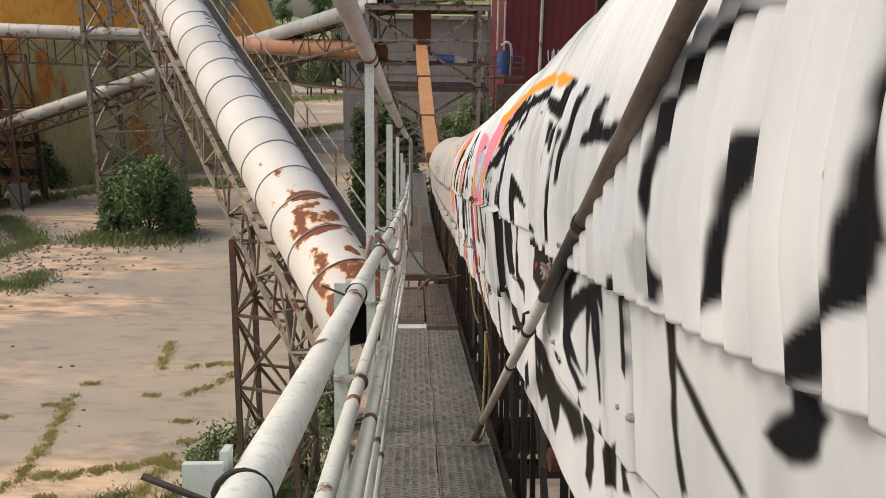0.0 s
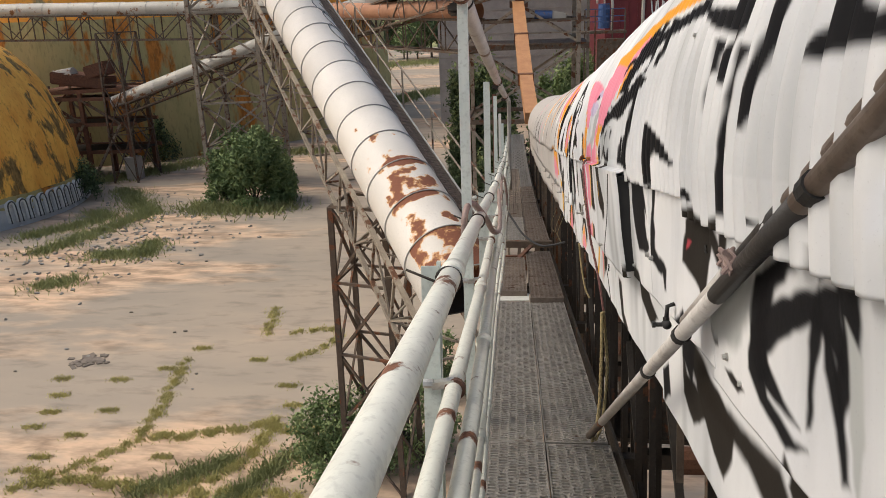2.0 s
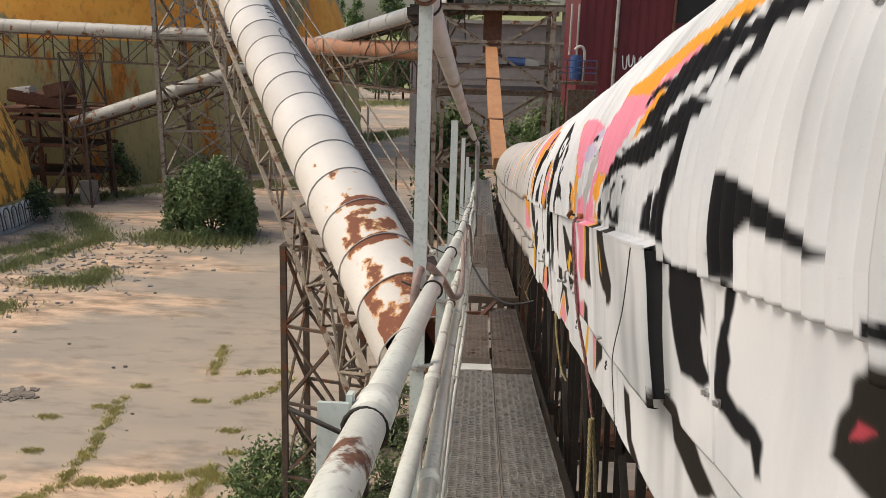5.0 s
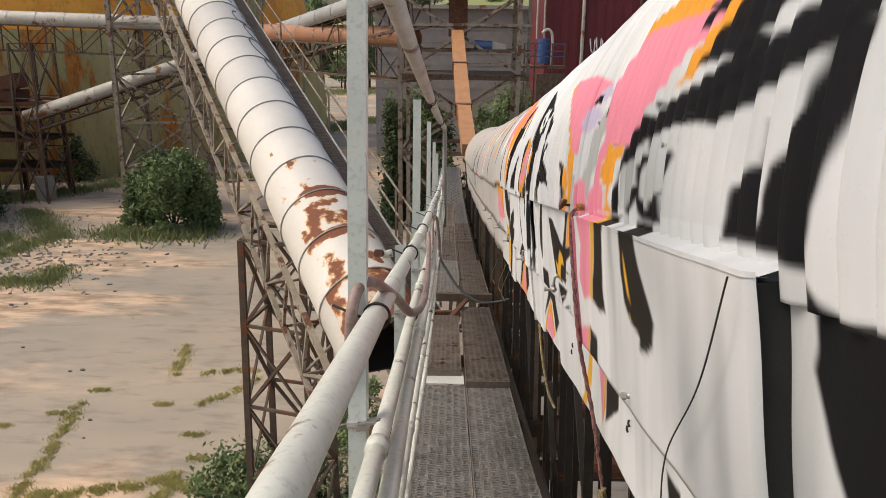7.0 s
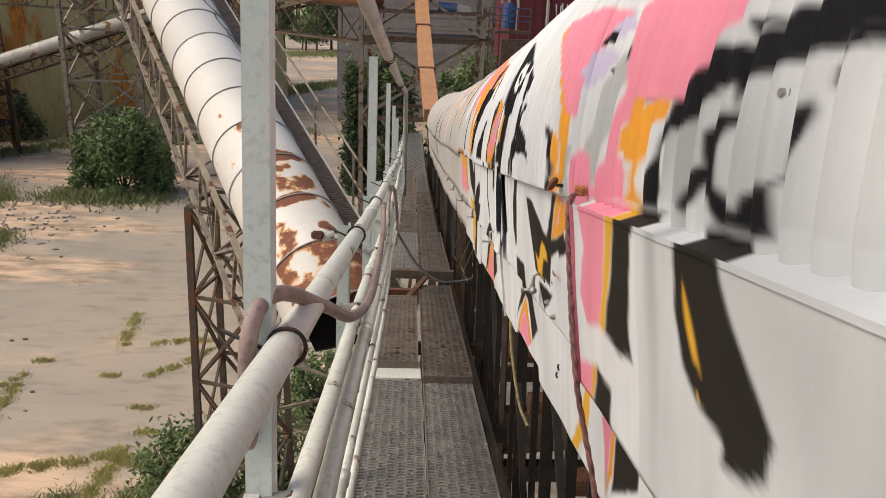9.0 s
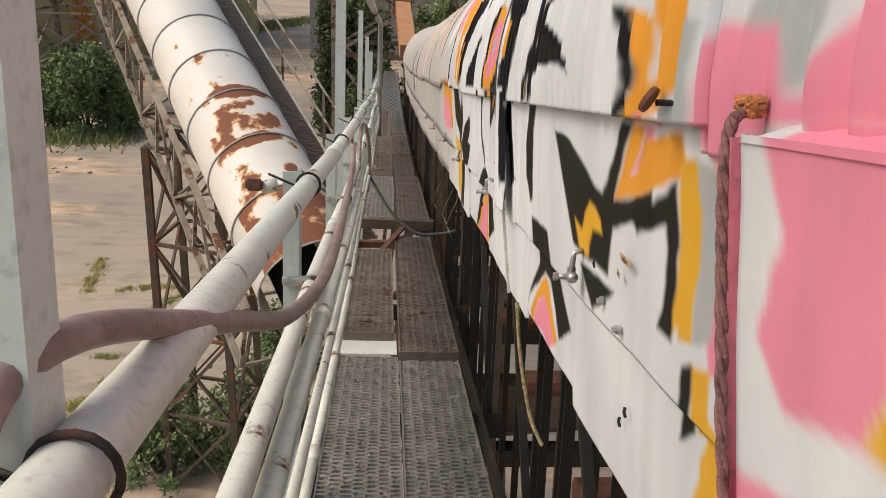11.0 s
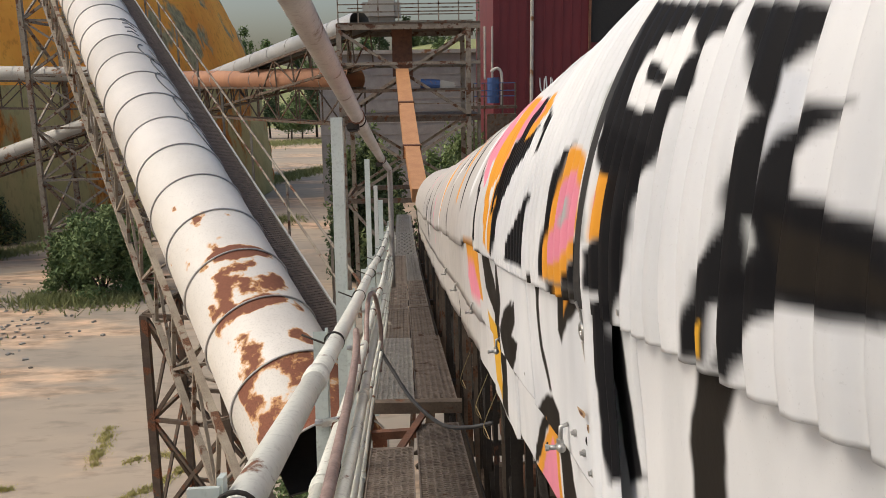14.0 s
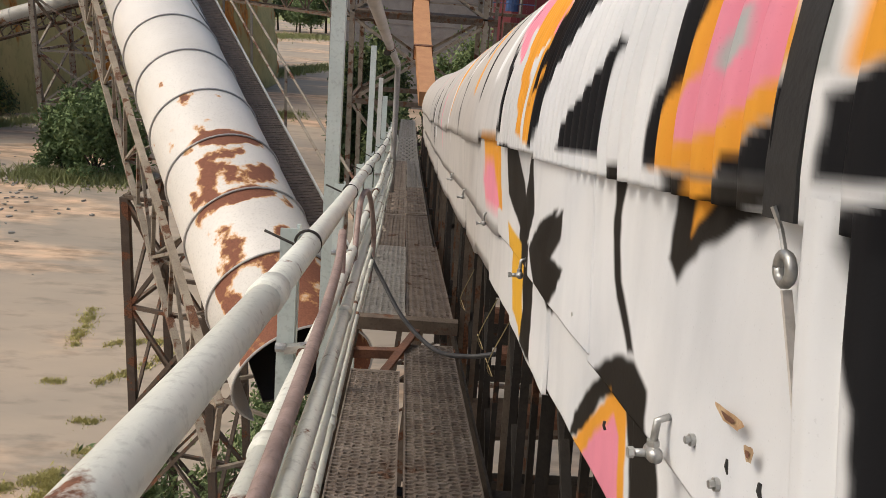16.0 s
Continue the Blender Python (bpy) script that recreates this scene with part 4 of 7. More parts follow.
for k, (a, b) in enumerate(zip(cuts, cuts[1:])):
    near = a < 9
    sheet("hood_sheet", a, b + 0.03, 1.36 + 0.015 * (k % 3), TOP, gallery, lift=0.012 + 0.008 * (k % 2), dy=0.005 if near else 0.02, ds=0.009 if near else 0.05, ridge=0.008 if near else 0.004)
# the dark strip where two hood sections meet
bm = bmesh.new()
prev = None
for k in range(40):
    s = 1.36 + k * 0.05
    ring = [bm.verts.new(hood_point(y, s, l)) for y, l in ((6.65, 0.0), (6.65, 0.016), (6.71, 0.016), (6.71, 0.0))]
    if prev:
        for i in range(4):
            bm.faces.new((prev[i], prev[(i + 1) % 4], ring[(i + 1) % 4], ring[i]))
    prev = ring
part("hood_joint_strip", bm, BLACK_GAP, gallery, "black strip bridging two hood sections")
# the far half of the hood and its closed end
bm = bmesh.new()
for a, b in zip([-1.6 + 1.33 * k for k in range(20)], [-1.6 + 1.33 * (k + 1) for k in range(20)]):
    s = [TOP - 0.02 + 0.12 * k for k in range(8)] + [1.4 + 0.9 * math.pi]
    for s0, s1 in zip(s, s[1:]):
        bm.faces.new([bm.verts.new(hood_point(y, q, 0.004)) for y, q in ((a, s0), (b, s0), (b, s1), (a, s1))])
    bm.faces.new([bm.verts.new(W(x, y, z)) for x, y, z in ((2.1, a, 1.4), (2.1, b, 1.4), (2.05, b, 0.5), (2.05, a, 0.5))])
part("hood_far_side", bm, WHITE_STEEL, gallery)
for y, name in ((25.0, "hood_end"), (-1.6, "hood_end")):
    bm = bmesh.new()
    bm.faces.new([bm.verts.new(hood_point(y, 1.4 + 0.9 * math.pi * k / 24, 0.01)) for k in range(25)])
    part(name, bm, WHITE_STEEL, gallery)
# side skirts: flat sheets in two rows, lapped and unevenly hung
rnd = random.Random(4)
GAPS = (1.48, 3.07, 6.41, 6.66)
cuts = [-1.6, 0.5, 1.48, 2.3, 3.07, 4.7, 6.41, 6.66, 7.45, 8.3, 9.2, 10.1, 11.2, 12.3, 13.4, 14.6, 15.8, 17, 18.4, 20, 21.6, 23.2, 25]
for k, (a, b) in enumerate(zip(cuts, cuts[1:])):
    near = 0.4 < a < 9
    sheet("skirt_panel", a, b - 0.014 if b in GAPS else b + 0.02, 0.99 + rnd.uniform(-0.01, 0.02), 1.40, gallery, lift=-0.002 - 0.004 * (k % 2), ridge=0.0, dy=0.0035 if near else 0.05, ds=0.004 if near else 0.06, tilt=rnd.uniform(0, 0.012), lip=0.002)
cuts = [-1.6, 0.3, 1.7, 3.0, 4.15, 5.6, 6.25, 7.2, 8.0, 8.8, 9.6, 10.4, 11.2, 12.3, 13.4, 14.6, 15.8, 17, 18.4, 20, 21.6, 23.2, 25]
for k, (a, b) in enumerate(zip(cuts, cuts[1:])):
    near = 0.2 < a < 9
    sheet("lower_skirt_panel", a, b + 0.015, 0.74 + rnd.uniform(-0.03, 0.02), 1.06, gallery, lift=-0.014 - 0.006 * (k % 2), ridge=0.0, dy=0.0035 if near else 0.05, ds=0.004 if near else 0.06, tilt=rnd.uniform(0.0, 0.02), lip=0.002)

# truss that carries the belt, seen between the deck and the skirts
frame_thing = thing("conveyor_truss", W(0.5, 0, -0.5), "dark steel truss below the conveyor's skirts", "truss", kind="structure")
rnd = random.Random(9)
y = -1.5
while y < 30:
    x = 0.5 + rnd.uniform(-0.02, 0.03)
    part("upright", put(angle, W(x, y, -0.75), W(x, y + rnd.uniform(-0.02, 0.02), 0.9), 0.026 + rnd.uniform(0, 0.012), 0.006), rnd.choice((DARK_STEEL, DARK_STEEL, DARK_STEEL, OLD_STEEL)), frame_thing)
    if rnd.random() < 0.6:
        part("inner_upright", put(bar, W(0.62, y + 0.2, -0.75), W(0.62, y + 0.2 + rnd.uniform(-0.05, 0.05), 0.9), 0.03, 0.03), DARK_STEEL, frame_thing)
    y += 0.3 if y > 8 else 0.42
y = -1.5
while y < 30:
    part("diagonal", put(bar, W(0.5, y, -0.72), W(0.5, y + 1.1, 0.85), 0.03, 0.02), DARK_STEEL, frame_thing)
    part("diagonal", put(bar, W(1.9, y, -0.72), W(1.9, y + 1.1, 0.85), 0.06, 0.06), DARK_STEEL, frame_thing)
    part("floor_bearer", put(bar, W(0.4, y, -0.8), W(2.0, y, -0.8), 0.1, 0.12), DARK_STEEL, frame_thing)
    part("idler_roller", put(sweep, [W(0.7, y + 0.3, 0.55), W(1.7, y + 0.3, 0.55)], 0.07, 10), RUST, frame_thing)
    part("idler_roller", put(sweep, [W(0.7, y + 0.5, -0.1), W(1.7, y + 0.5, -0.1)], 0.07, 10), RUST, frame_thing)
    y += 1.1
for x, z in ((0.5, -0.8), (0.5, 0.86), (1.95, -0.8), (1.95, 0.86)):
    bm = bmesh.new()
    for k in range(26):
        a = -1.6 + k * 1.25
        bar(bm, W(x, a, z), W(x, a + 1.25, z), 0.09, 0.09)
    part("chord", bm, DARK_STEEL, frame_thing)
bm = bmesh.new()
for k in range(26):
    a = -1.6 + k * 1.05
    for x0, x1, z in ((0.75, 1.65, 0.64),):
        bar(bm, W((x0 + x1) / 2, a, z), W((x0 + x1) / 2, a + 1.05, z), x1 - x0, 0.016)
part("belt", bm, BLACK_GAP, frame_thing, "dark conveyor belt strands")
# added sheet, out of view, that blocks light so the truss interior stays dark
part("far_side_sheet", put(bar, W(2.06, -1.6, 0.0), W(2.06, 25.0, 0.0), 0.012, 1.7), DARK_STEEL, frame_thing, "unseen sheet added along the far side to keep light out")
# lower boards and spillage under the belt
for k in range(11):
    y = -1.0 + k * 2.4
    part("spill_board", put(bar, W(0.55, y, -0.62 + 0.1 * (k % 2)), W(1.9, y + 0.1, -0.62 + 0.07 * (k % 3)), 0.5, 0.03), DIRT if k % 3 else DARK_STEEL, frame_thing)
# trestle legs down to the yard
for y in (1.0, 9.0, 17.0, 25.0, 33.0):
    top = W(1.2, y, -0.8)
    leg = thing("conveyor_trestle", (top.x, top.y, GROUND), "brown steel trestle carrying the conveyor", "trestle", "conveyor trestles")
    for dx in (-0.8, 0.8):
        part("leg", put(bar, (top.x + dx * 1.6, top.y, GROUND), (top.x + dx, top.y, top.z), 0.14, 0.14), OLD_STEEL, leg)
    n = 4
    for k in range(n):
        z0, z1 = GROUND + (top.z - GROUND) * k / n, GROUND + (top.z - GROUND) * (k + 1) / n
        part("brace", put(bar, (top.x - 1.1, top.y, z0), (top.x + 1.1, top.y, z1), 0.07, 0.05), OLD_STEEL, leg)
        part("brace", put(bar, (top.x - 1.1, top.y, z1), (top.x + 1.1, top.y, z1), 0.07, 0.05), OLD_STEEL, leg)

# ---- handrail, pipes and posts beside the walkway ----
rail = thing("handrail", W(-0.28, 0, 1), "pale painted steel handrail pipe with rust at its clamps", "handrail")
ys = [-1.5 + 0.5 * k for k in range(54)]
for a in range(0, 53, 9):
    run = ys[a:a + 10]
    part("rail_pipe", put(sweep, [W(-0.279 + 0.006 * math.sin(y * 0.9), y, 1.085 + 0.006 * math.sin(y * 0.7)) for y in run], 0.032, 20), PIPE_PAINT, rail, smooth=True)
    part("coupling", put(sweep, [W(-0.279 + 0.006 * math.sin(run[-1] * 0.9), run[-1] + d, 1.085 + 0.006 * math.sin(run[-1] * 0.7)) for d in (-0.05, 0.05)], 0.037, 20), PIPE_PAINT, rail, smooth=True)
POSTS = [-0.6, 1.15, 2.92, 4.66, 6.45, 8.15, 9.8, 11.5, 13.2, 15.0, 17.0, 19.0, 21.0, 23.0, 25.0]
for y in POSTS:
    if y != 4.66:
        post = thing("handrail_post", W(-0.335, y, -0.55), "pale grey-green flat steel handrail post with U-bolt clamps", "post", "handrail posts")
        w = 0.05
        part("post_flat", put(bar, W(-0.335, y + 0.02, -0.55), W(-0.335, y + 0.02, 1.12), w, 0.012, LINE.to_3x3() @ Vector((0, 1, 0))), POST_PAINT, post)
        part("post_web", put(bar, W(-0.312, y + 0.045, -0.55), W(-0.312, y + 0.045, 1.13), 0.01, 0.03, LINE.to_3x3() @ Vector((0, 1, 0))), POST_PAINT, post)
    else:
        post = thing("pipe_column", W(-0.345, y, -0.8), "tall pale grey-green square steel column carrying an overhead pipe", "column", "pipe columns")
        part("shaft", put(bar, W(-0.324, y + 0.06, -0.8), W(-0.339, y + 0.0, 2.27), 0.05, 0.06, LINE.to_3x3() @ Vector((0, 1, 0))), POST_PAINT, post)
    # U-bolt round the rail with its rod ends
    for dz, r in ((1.085, 0.036),):
        pts = [W(-0.279 + r * math.cos(a), y - 0.01, dz + r * math.sin(a)) for a in [math.pi * (1.05 - 1.6 * k / 14) for k in range(15)]]
        pts = [W(-0.4, y - 0.01, dz + 0.03)] + pts
        part("u_bolt", put(sweep, pts, 0.0042, 8), DARK_STEEL, post, "rusty U-bolt", smooth=True)
    if y == 6.45:
        part("torn_clamp", put(sweep, [W(-0.42, y - 0.03, 1.075), W(-0.37, y - 0.02, 1.085)], 0.02, 12), PIPE_PAINT, post, "painted clamp stub with rusty ends", smooth=True)
        part("rust_plate", put(block, LINE @ Matrix.Translation((-0.435, y - 0.05, 1.085 + bend(y))), 0.05, 0.03, 0.035, 0.006), RUST, post)
    part("clamp", put(bar, W(-0.335, y, 0.775), W(-0.27, y, 0.785), 0.024, 0.022), BRIGHT, post, "bare metal pipe clamp")
    part("clamp_ring", put(sweep, [W(-0.268, y - 0.012, 0.765), W(-0.268, y + 0.012, 0.765)], 0.031, 14), RUST, post)
    part("clamp_bolt", put(sweep, [W(-0.36, y, 0.78), W(-0.33, y, 0.78)], 0.014, 8), BRIGHT, post)


def run_pipe(name, x, z, r, mat, label, wob=0.006, joint=3.0, y1=25.0):
    t = thing(name, W(x, 0, z), label, "pipe", "pipes beside the walkway")
    y = -1.5
    k = 0
    while y < y1:
        b = min(y + joint, y1)
        pts = [W(x + wob * math.sin(1.3 * q + x * 40), q, z + wob * math.sin(1.1 * q + z * 20)) for q in [y + (b - y) * i / 8 for i in range(9)]]
        part("length", put(sweep, pts, r, 14), mat, t, smooth=True)
        part("coupling", put(sweep, [pts[-1] + (pts[-2] - pts[-1]).normalized() * 0.03, pts[-1] - (pts[-2] - pts[-1]).normalized() * 0.03], r * 1.25, 14), mat, t, smooth=True)
        y = b
    return t


run_pipe("water_pipe", -0.268, 0.765, 0.025, PIPE_PAINT, "pale painted pipe clamped below the handrail")
run_pipe("water_pipe", -0.222, 0.705, 0.025, PIPE_PAINT, "pale painted pipe with flaking rust", joint=2.6)
run_pipe("conduit", -0.2, 0.63, 0.0125, PIPE_PAINT, "thin pale electrical conduit", joint=2.2)
run_pipe("conduit", -0.19, 0.575, 0.0125, PIPE_PAINT, "thin pale electrical conduit", joint=2.4)
run_pipe("conduit", -0.205, 0.52, 0.011, PIPE_PAINT, "thin pale electrical conduit", joint=2.1)

OVER_GREY = material("grey_weathered_pipe", (0.4, 0.38, 0.36), (0.31, 0.29, 0.27), 0.6, 0.1, 3, 0.1, (0.2, 0.13, 0.09), 3.0, 0.62)
over = thing("overhead_pipe", W(-0.3, 8, 2.2), "large grey overhead pipe strapped to the columns", "pipe")
pts = [W(-0.34 + 0.01 * (q - 4.75), q, 2.2) for q in [-1.5 + 1.0 * k for k in range(20)]]
part("length", put(sweep, pts, 0.046, 20), OVER_GREY, over, smooth=True)
for q in (4.6, 10.2, 14.5):
    x = -0.34 + 0.01 * (q - 4.75)
    part("strap", put(sweep, [W(x, q - 0.02, 2.2), W(x, q + 0.02, 2.2)], 0.052, 20), RUST, over)
    part("strap", put(sweep, [W(x, q + 0.18, 2.2), W(x, q + 0.2, 2.2)], 0.054, 20), DARK_STEEL, over)
    part("bracket", put(block, LINE @ Matrix.Translation((x - 0.03, q + 0.1, 2.14 + bend(q))), 0.08, 0.1, 0.05, 0.01), DARK_STEEL, over)
part("elbow", put(sweep, curve_points([W(-0.2, 17.5, 2.2), W(-0.2, 18.0, 2.12), W(-0.2, 18.3, 1.5), W(-0.2, 18.3, 0.2)], 6), 0.044, 14), OVER_GREY, over, smooth=True)
for y, x, h, wd, mt in ((10.3, -0.42, 2.2, 0.075, POST_PAINT), (14.6, -0.42, 2.2, 0.06, POST_PAINT), (15.6, -0.36, 1.9, 0.05, WHITE_STEEL), (16.6, -0.5, 2.3, 0.045, RUST), (17.4, -0.35, 1.7, 0.07, POST_PAINT), (18.6, -0.38, 1.6, 0.06, POST_PAINT)):
    post = thing("pipe_column", W(x, y, -0.8), "slim steel column beside the walkway, pale paint over rust", "column", "pipe columns")
    part("shaft", put(bar, W(x, y + 0.05, -0.8), W(x, y, h), wd, wd), mt, post)

# hoses and cables
hose = mesh_thing("hose_loop", put(sweep, curve_points([W(-0.335, 4.9, 0.2), W(-0.345, 4.72, 0.75), W(-0.345, 4.62, 1.08), W(-0.315, 4.72, 1.17), W(-0.262, 5.1, 1.07), W(-0.23, 5.6, 0.93), W(-0.205, 6.2, 0.87), W(-0.21, 7.0, 0.87), W(-0.235, 8.2, 0.86), W(-0.25, 8.9, 0.9), W(-0.27, 9.3, 0.95), W(-0.26, 9.2, 0.7)], 8), 0.017, 12), HOSE, W(-0.33, 4.9, 0.2), "thick dusty pink hose looped over the handrail", "hose", smooth=True)
mesh_thing("hose_loop", put(sweep, curve_points([W(-0.25, 9.8, 0.6), W(-0.25, 10.2, 0.98), W(-0.22, 10.6, 1.0), W(-0.19, 10.9, 0.7), W(-0.2, 10.7, 0.45)], 8), 0.016, 10), HOSE, W(-0.25, 9.8, 0.6), "dusty hose looped over the pipes", "hose", smooth=True)
mesh_thing("slack_cable", put(sweep, curve_points([W(-0.22, 10.8, 0.62), W(-0.12, 10.7, 0.47), W(0.02, 10.45, 0.3), W(0.2, 10.1, 0.22), W(0.36, 9.9, 0.25), W(0.5, 9.8, 0.3)], 8), 0.013, 8), BLACK_HOSE, W(-0.2, 10.8, 0.5), "black cable slung across the walkway", "cable", smooth=True)

# ---- leaning poles and ropes by the skirts ----
pole = thing("leaning_pole", W(0.27, 4.41, 0.03), "grey steel pole lashed against the conveyor, splashed with black paint", "pole")
POLE_DARK = material("worn_brown_pole_paint", (0.23, 0.185, 0.155), (0.12, 0.085, 0.065), 0.5, 0.1, 9, 0.15, (0.5, 0.48, 0.45), 9.0, 0.62)
POLE_BLACK = material("black_sprayed_pole", (0.022, 0.021, 0.021), (0.04, 0.037, 0.035), 0.45, 0.1, 9, 0.15, (0.55, 0.55, 0.54), 6.0, 0.68)
POLE_WHITE = material("pole_with_white_overspray", (0.58, 0.565, 0.54), (0.45, 0.42, 0.39), 0.5, 0.1, 9, 0.15, (0.1, 0.085, 0.075), 8.0, 0.66)


def pole_at(y, dx=0.0, dz=0.0):
    return W(0.262 - 0.003 * (4.4 - y) + dx, y, 0.05 + 0.481 * (4.42 - y) - bend(y) + dz)


for y0, y1, mt in ((4.47, 3.9, OLD_STEEL), (3.9, 2.12, POLE_WHITE), (2.12, 1.74, POLE_BLACK), (1.74, -0.3, POLE_DARK)):
    part("pole_shaft", put(sweep, [pole_at(y0), pole_at(y1)], 0.0165, 16), mt, pole, smooth=True)
for y0, y1, mt in ((2.42, 2.08, POLE_WHITE), (2.08, 1.82, POLE_BLACK), (1.82, -0.3, POLE_DARK)):
    part("pole_sleeve", put(sweep, [pole_at(y0, 0.015, 0.034), pole_at(y1, 0.015, 0.034)], 0.015, 14), mt, pole, "second pole strapped alongside", smooth=True)
for y in (2.8, 2.4, 1.7):
    part("strap", put(sweep, [pole_at(y + 0.012), pole_at(y - 0.012)], 0.02, 12), BLACK_GAP, pole)

# ---- a clad conveyor tube on a lattice truss ----
def truss(parent, p, q, width, depth, bays, mat, w=0.07, side=None):
    """An open lattice truss hanging below the line p-q."""
    p, q, a, s, u = basis(p, q)
    corner = lambda t, i, j: p.lerp(q, t) + s * (i * width / 2) - u * (depth * j)  # noqa: E731
    for i in (-1, 1):
        for j in (0, 1):
            part("chord", put(bar, corner(0, i, j), corner(1, i, j), w, w), mat, parent)
    for k in range(bays + 1):
        t = k / bays
        for i in (-1, 1):
            part("upright", put(bar, corner(t, i, 0), corner(t, i, 1), w * 0.6), mat, parent)
            if k < bays:
                part("diagonal", put(bar, corner(t, i, k % 2), corner(t + 1 / bays, i, (k + 1) % 2), w * 0.5), mat, parent)
        part("cross_tie", put(bar, corner(t, -1, 1), corner(t, 1, 1), w * 0.5), mat, parent)
        if k < bays:
            part("lacing", put(bar, corner(t, -1 if k % 2 else 1, 1), corner(t + 1 / bays, 1 if k % 2 else -1, 1), w * 0.45), mat, parent)


def hood_tube(parent, p, q, r, bay, mats, arc=(-0.2, 1.2), rib=None, n=28, name="hood_bay", wear=None):
    """A curved sheet hood along p-q in bays, with a rib at each joint; arc in half turns from the horizontal."""
    p, q, a, s, u = basis(p, q)
    length = (q - p).length
    count = max(1, round(length / bay))
    for k in range(count):
        bm = bmesh.new()
        rings = []
        steps = 24 if wear and k < 6 else 2
        for t in [(k + j / steps) / count for j in range(steps + 1)]:
            rings.append([bm.verts.new(p.lerp(q, t) + s * (r * math.cos(math.pi * (arc[0] + (arc[1] - arc[0]) * i / n))) + u * (r * math.sin(math.pi * (arc[0] + (arc[1] - arc[0]) * i / n)))) for i in range(n + 1)])
        for x, y in zip(rings, rings[1:]):
            for i in range(n):
                bm.faces.new((x[i], y[i], y[i + 1], x[i + 1]))
        skin = part(name, bm, mats(k) if callable(mats) else mats, parent, smooth=True)
        if wear:
            bias = skin.data.attributes.new("wear", "FLOAT", "POINT")
            per = n + 1
            for j in range(len(skin.data.vertices)):
                bias.data[j].value = wear((k + (j // per) / steps) * length / count, arc[0] + (arc[1] - arc[0]) * (j % per) / n)
        if rib:
            c = p.lerp(q, k / count)
            pts = [c + s * ((r + 0.012) * math.cos(math.pi * (arc[0] + (arc[1] - arc[0]) * i / n))) + u * ((r + 0.012) * math.sin(math.pi * (arc[0] + (arc[1] - arc[0]) * i / n))) for i in range(n + 1)]
            part("rib", put(sweep, pts, 0.013, 6), rib, parent)


TUBE_WHITE = material("white_hood_sheet", (0.64, 0.61, 0.57), (0.56, 0.535, 0.5), 0.5, 0.0, 0.9, 0.03, (0.4, 0.24, 0.12), 1.3, 0.8, 45.0, (1, 1, 1), 3)
TUBE_RUSTY = material("white_hood_sheet_with_rust_patches", (0.66, 0.63, 0.58), (0.58, 0.55, 0.5), 0.5, 0.0, 0.9, 0.03, (0.22, 0.082, 0.045), 3.0, 0.88, 45.0, (1, 1, 1), 8, 0.12, "wear")
RIB = material("grey_rib_steel", (0.5, 0.49, 0.47), (0.38, 0.37, 0.36), 0.6, 0.2, 9, 0.1)
TUBE_A, TUBE_D = Vector((-3.825, 18, -1.256)), Vector((-0.548, 1, 0.459)).normalized()
tube_lo, tube_hi = TUBE_A - TUBE_D * 5.82, TUBE_A + TUBE_D * 27.24
tube = thing("hooded_conveyor_tube", tube_lo, "rising white ribbed conveyor tube with rust patches near its mouth", "conveyor")
RUST_SPOTS = ((1.5, 0.71, 0.36, 0.1, 0.34), (1.28, 0.78, 0.16, 0.06, 0.3), (1.5, 0.44, 0.22, 0.045, 0.34), (1.38, 0.4, 0.14, 0.05, 0.34), (2.22, 0.58, 0.16, 0.28, 0.4), (2.1, 0.36, 0.14, 0.08, 0.3), (2.16, 0.78, 0.2, 0.08, 0.34),
              (2.62, 0.71, 0.42, 0.075, 0.36), (2.5, 0.8, 0.22, 0.06, 0.3), (2.6, 0.5, 0.3, 0.14, 0.34), (2.66, 0.38, 0.26, 0.07, 0.34), (2.98, 0.62, 0.3, 0.12, 0.34), (3.05, 0.44, 0.16, 0.09, 0.26), (3.4, 0.55, 0.2, 0.27, 0.42),
              (3.72, 0.64, 0.2, 0.05, 0.3), (3.8, 0.6, 0.1, 0.08, 0.24), (4.42, 0.65, 0.2, 0.05, 0.3), (4.4, 0.47, 0.07, 0.05, 0.26), (4.55, 0.6, 0.12, 0.03, 0.24), (5.08, 0.755, 0.16, 0.028, 0.3))


def tube_wear(d, turn):
    """How far rust has taken the hood sheet at a distance from the mouth."""
    v = max(h * max(0.0, 1 - ((d - a) / ra) ** 2 - ((turn - b) / rb) ** 2) ** 0.5 for a, b, ra, rb, h in RUST_SPOTS)
    if d < 1.14:
        v = 0.34 - 0.5 * math.exp(-((d - 0.86) / 0.24) ** 2 - ((turn - 0.68) / 0.07) ** 2) - 0.5 * max(0.0, min(1.0, (turn - 0.86) / 0.05))
    return v * 1.7


hood_tube(tube, tube_lo, tube_hi, 0.735, 1.14, lambda k: TUBE_RUSTY if k < 6 else TUBE_WHITE, (-0.28, 1.28), RIB, 64, wear=tube_wear)
sv, uv = basis(tube_lo, tube_hi)[3:]
truss(tube, tube_lo - uv * 0.62 + TUBE_D * 0.3, tube_hi - uv * 0.62, 1.5, 1.15, 26, TRUSS_GREY, 0.09)
part("inner_belt", put(bar, tube_lo - uv * 0.3, tube_hi - uv * 0.3, 0.8, 0.03), BLACK_GAP, tube)
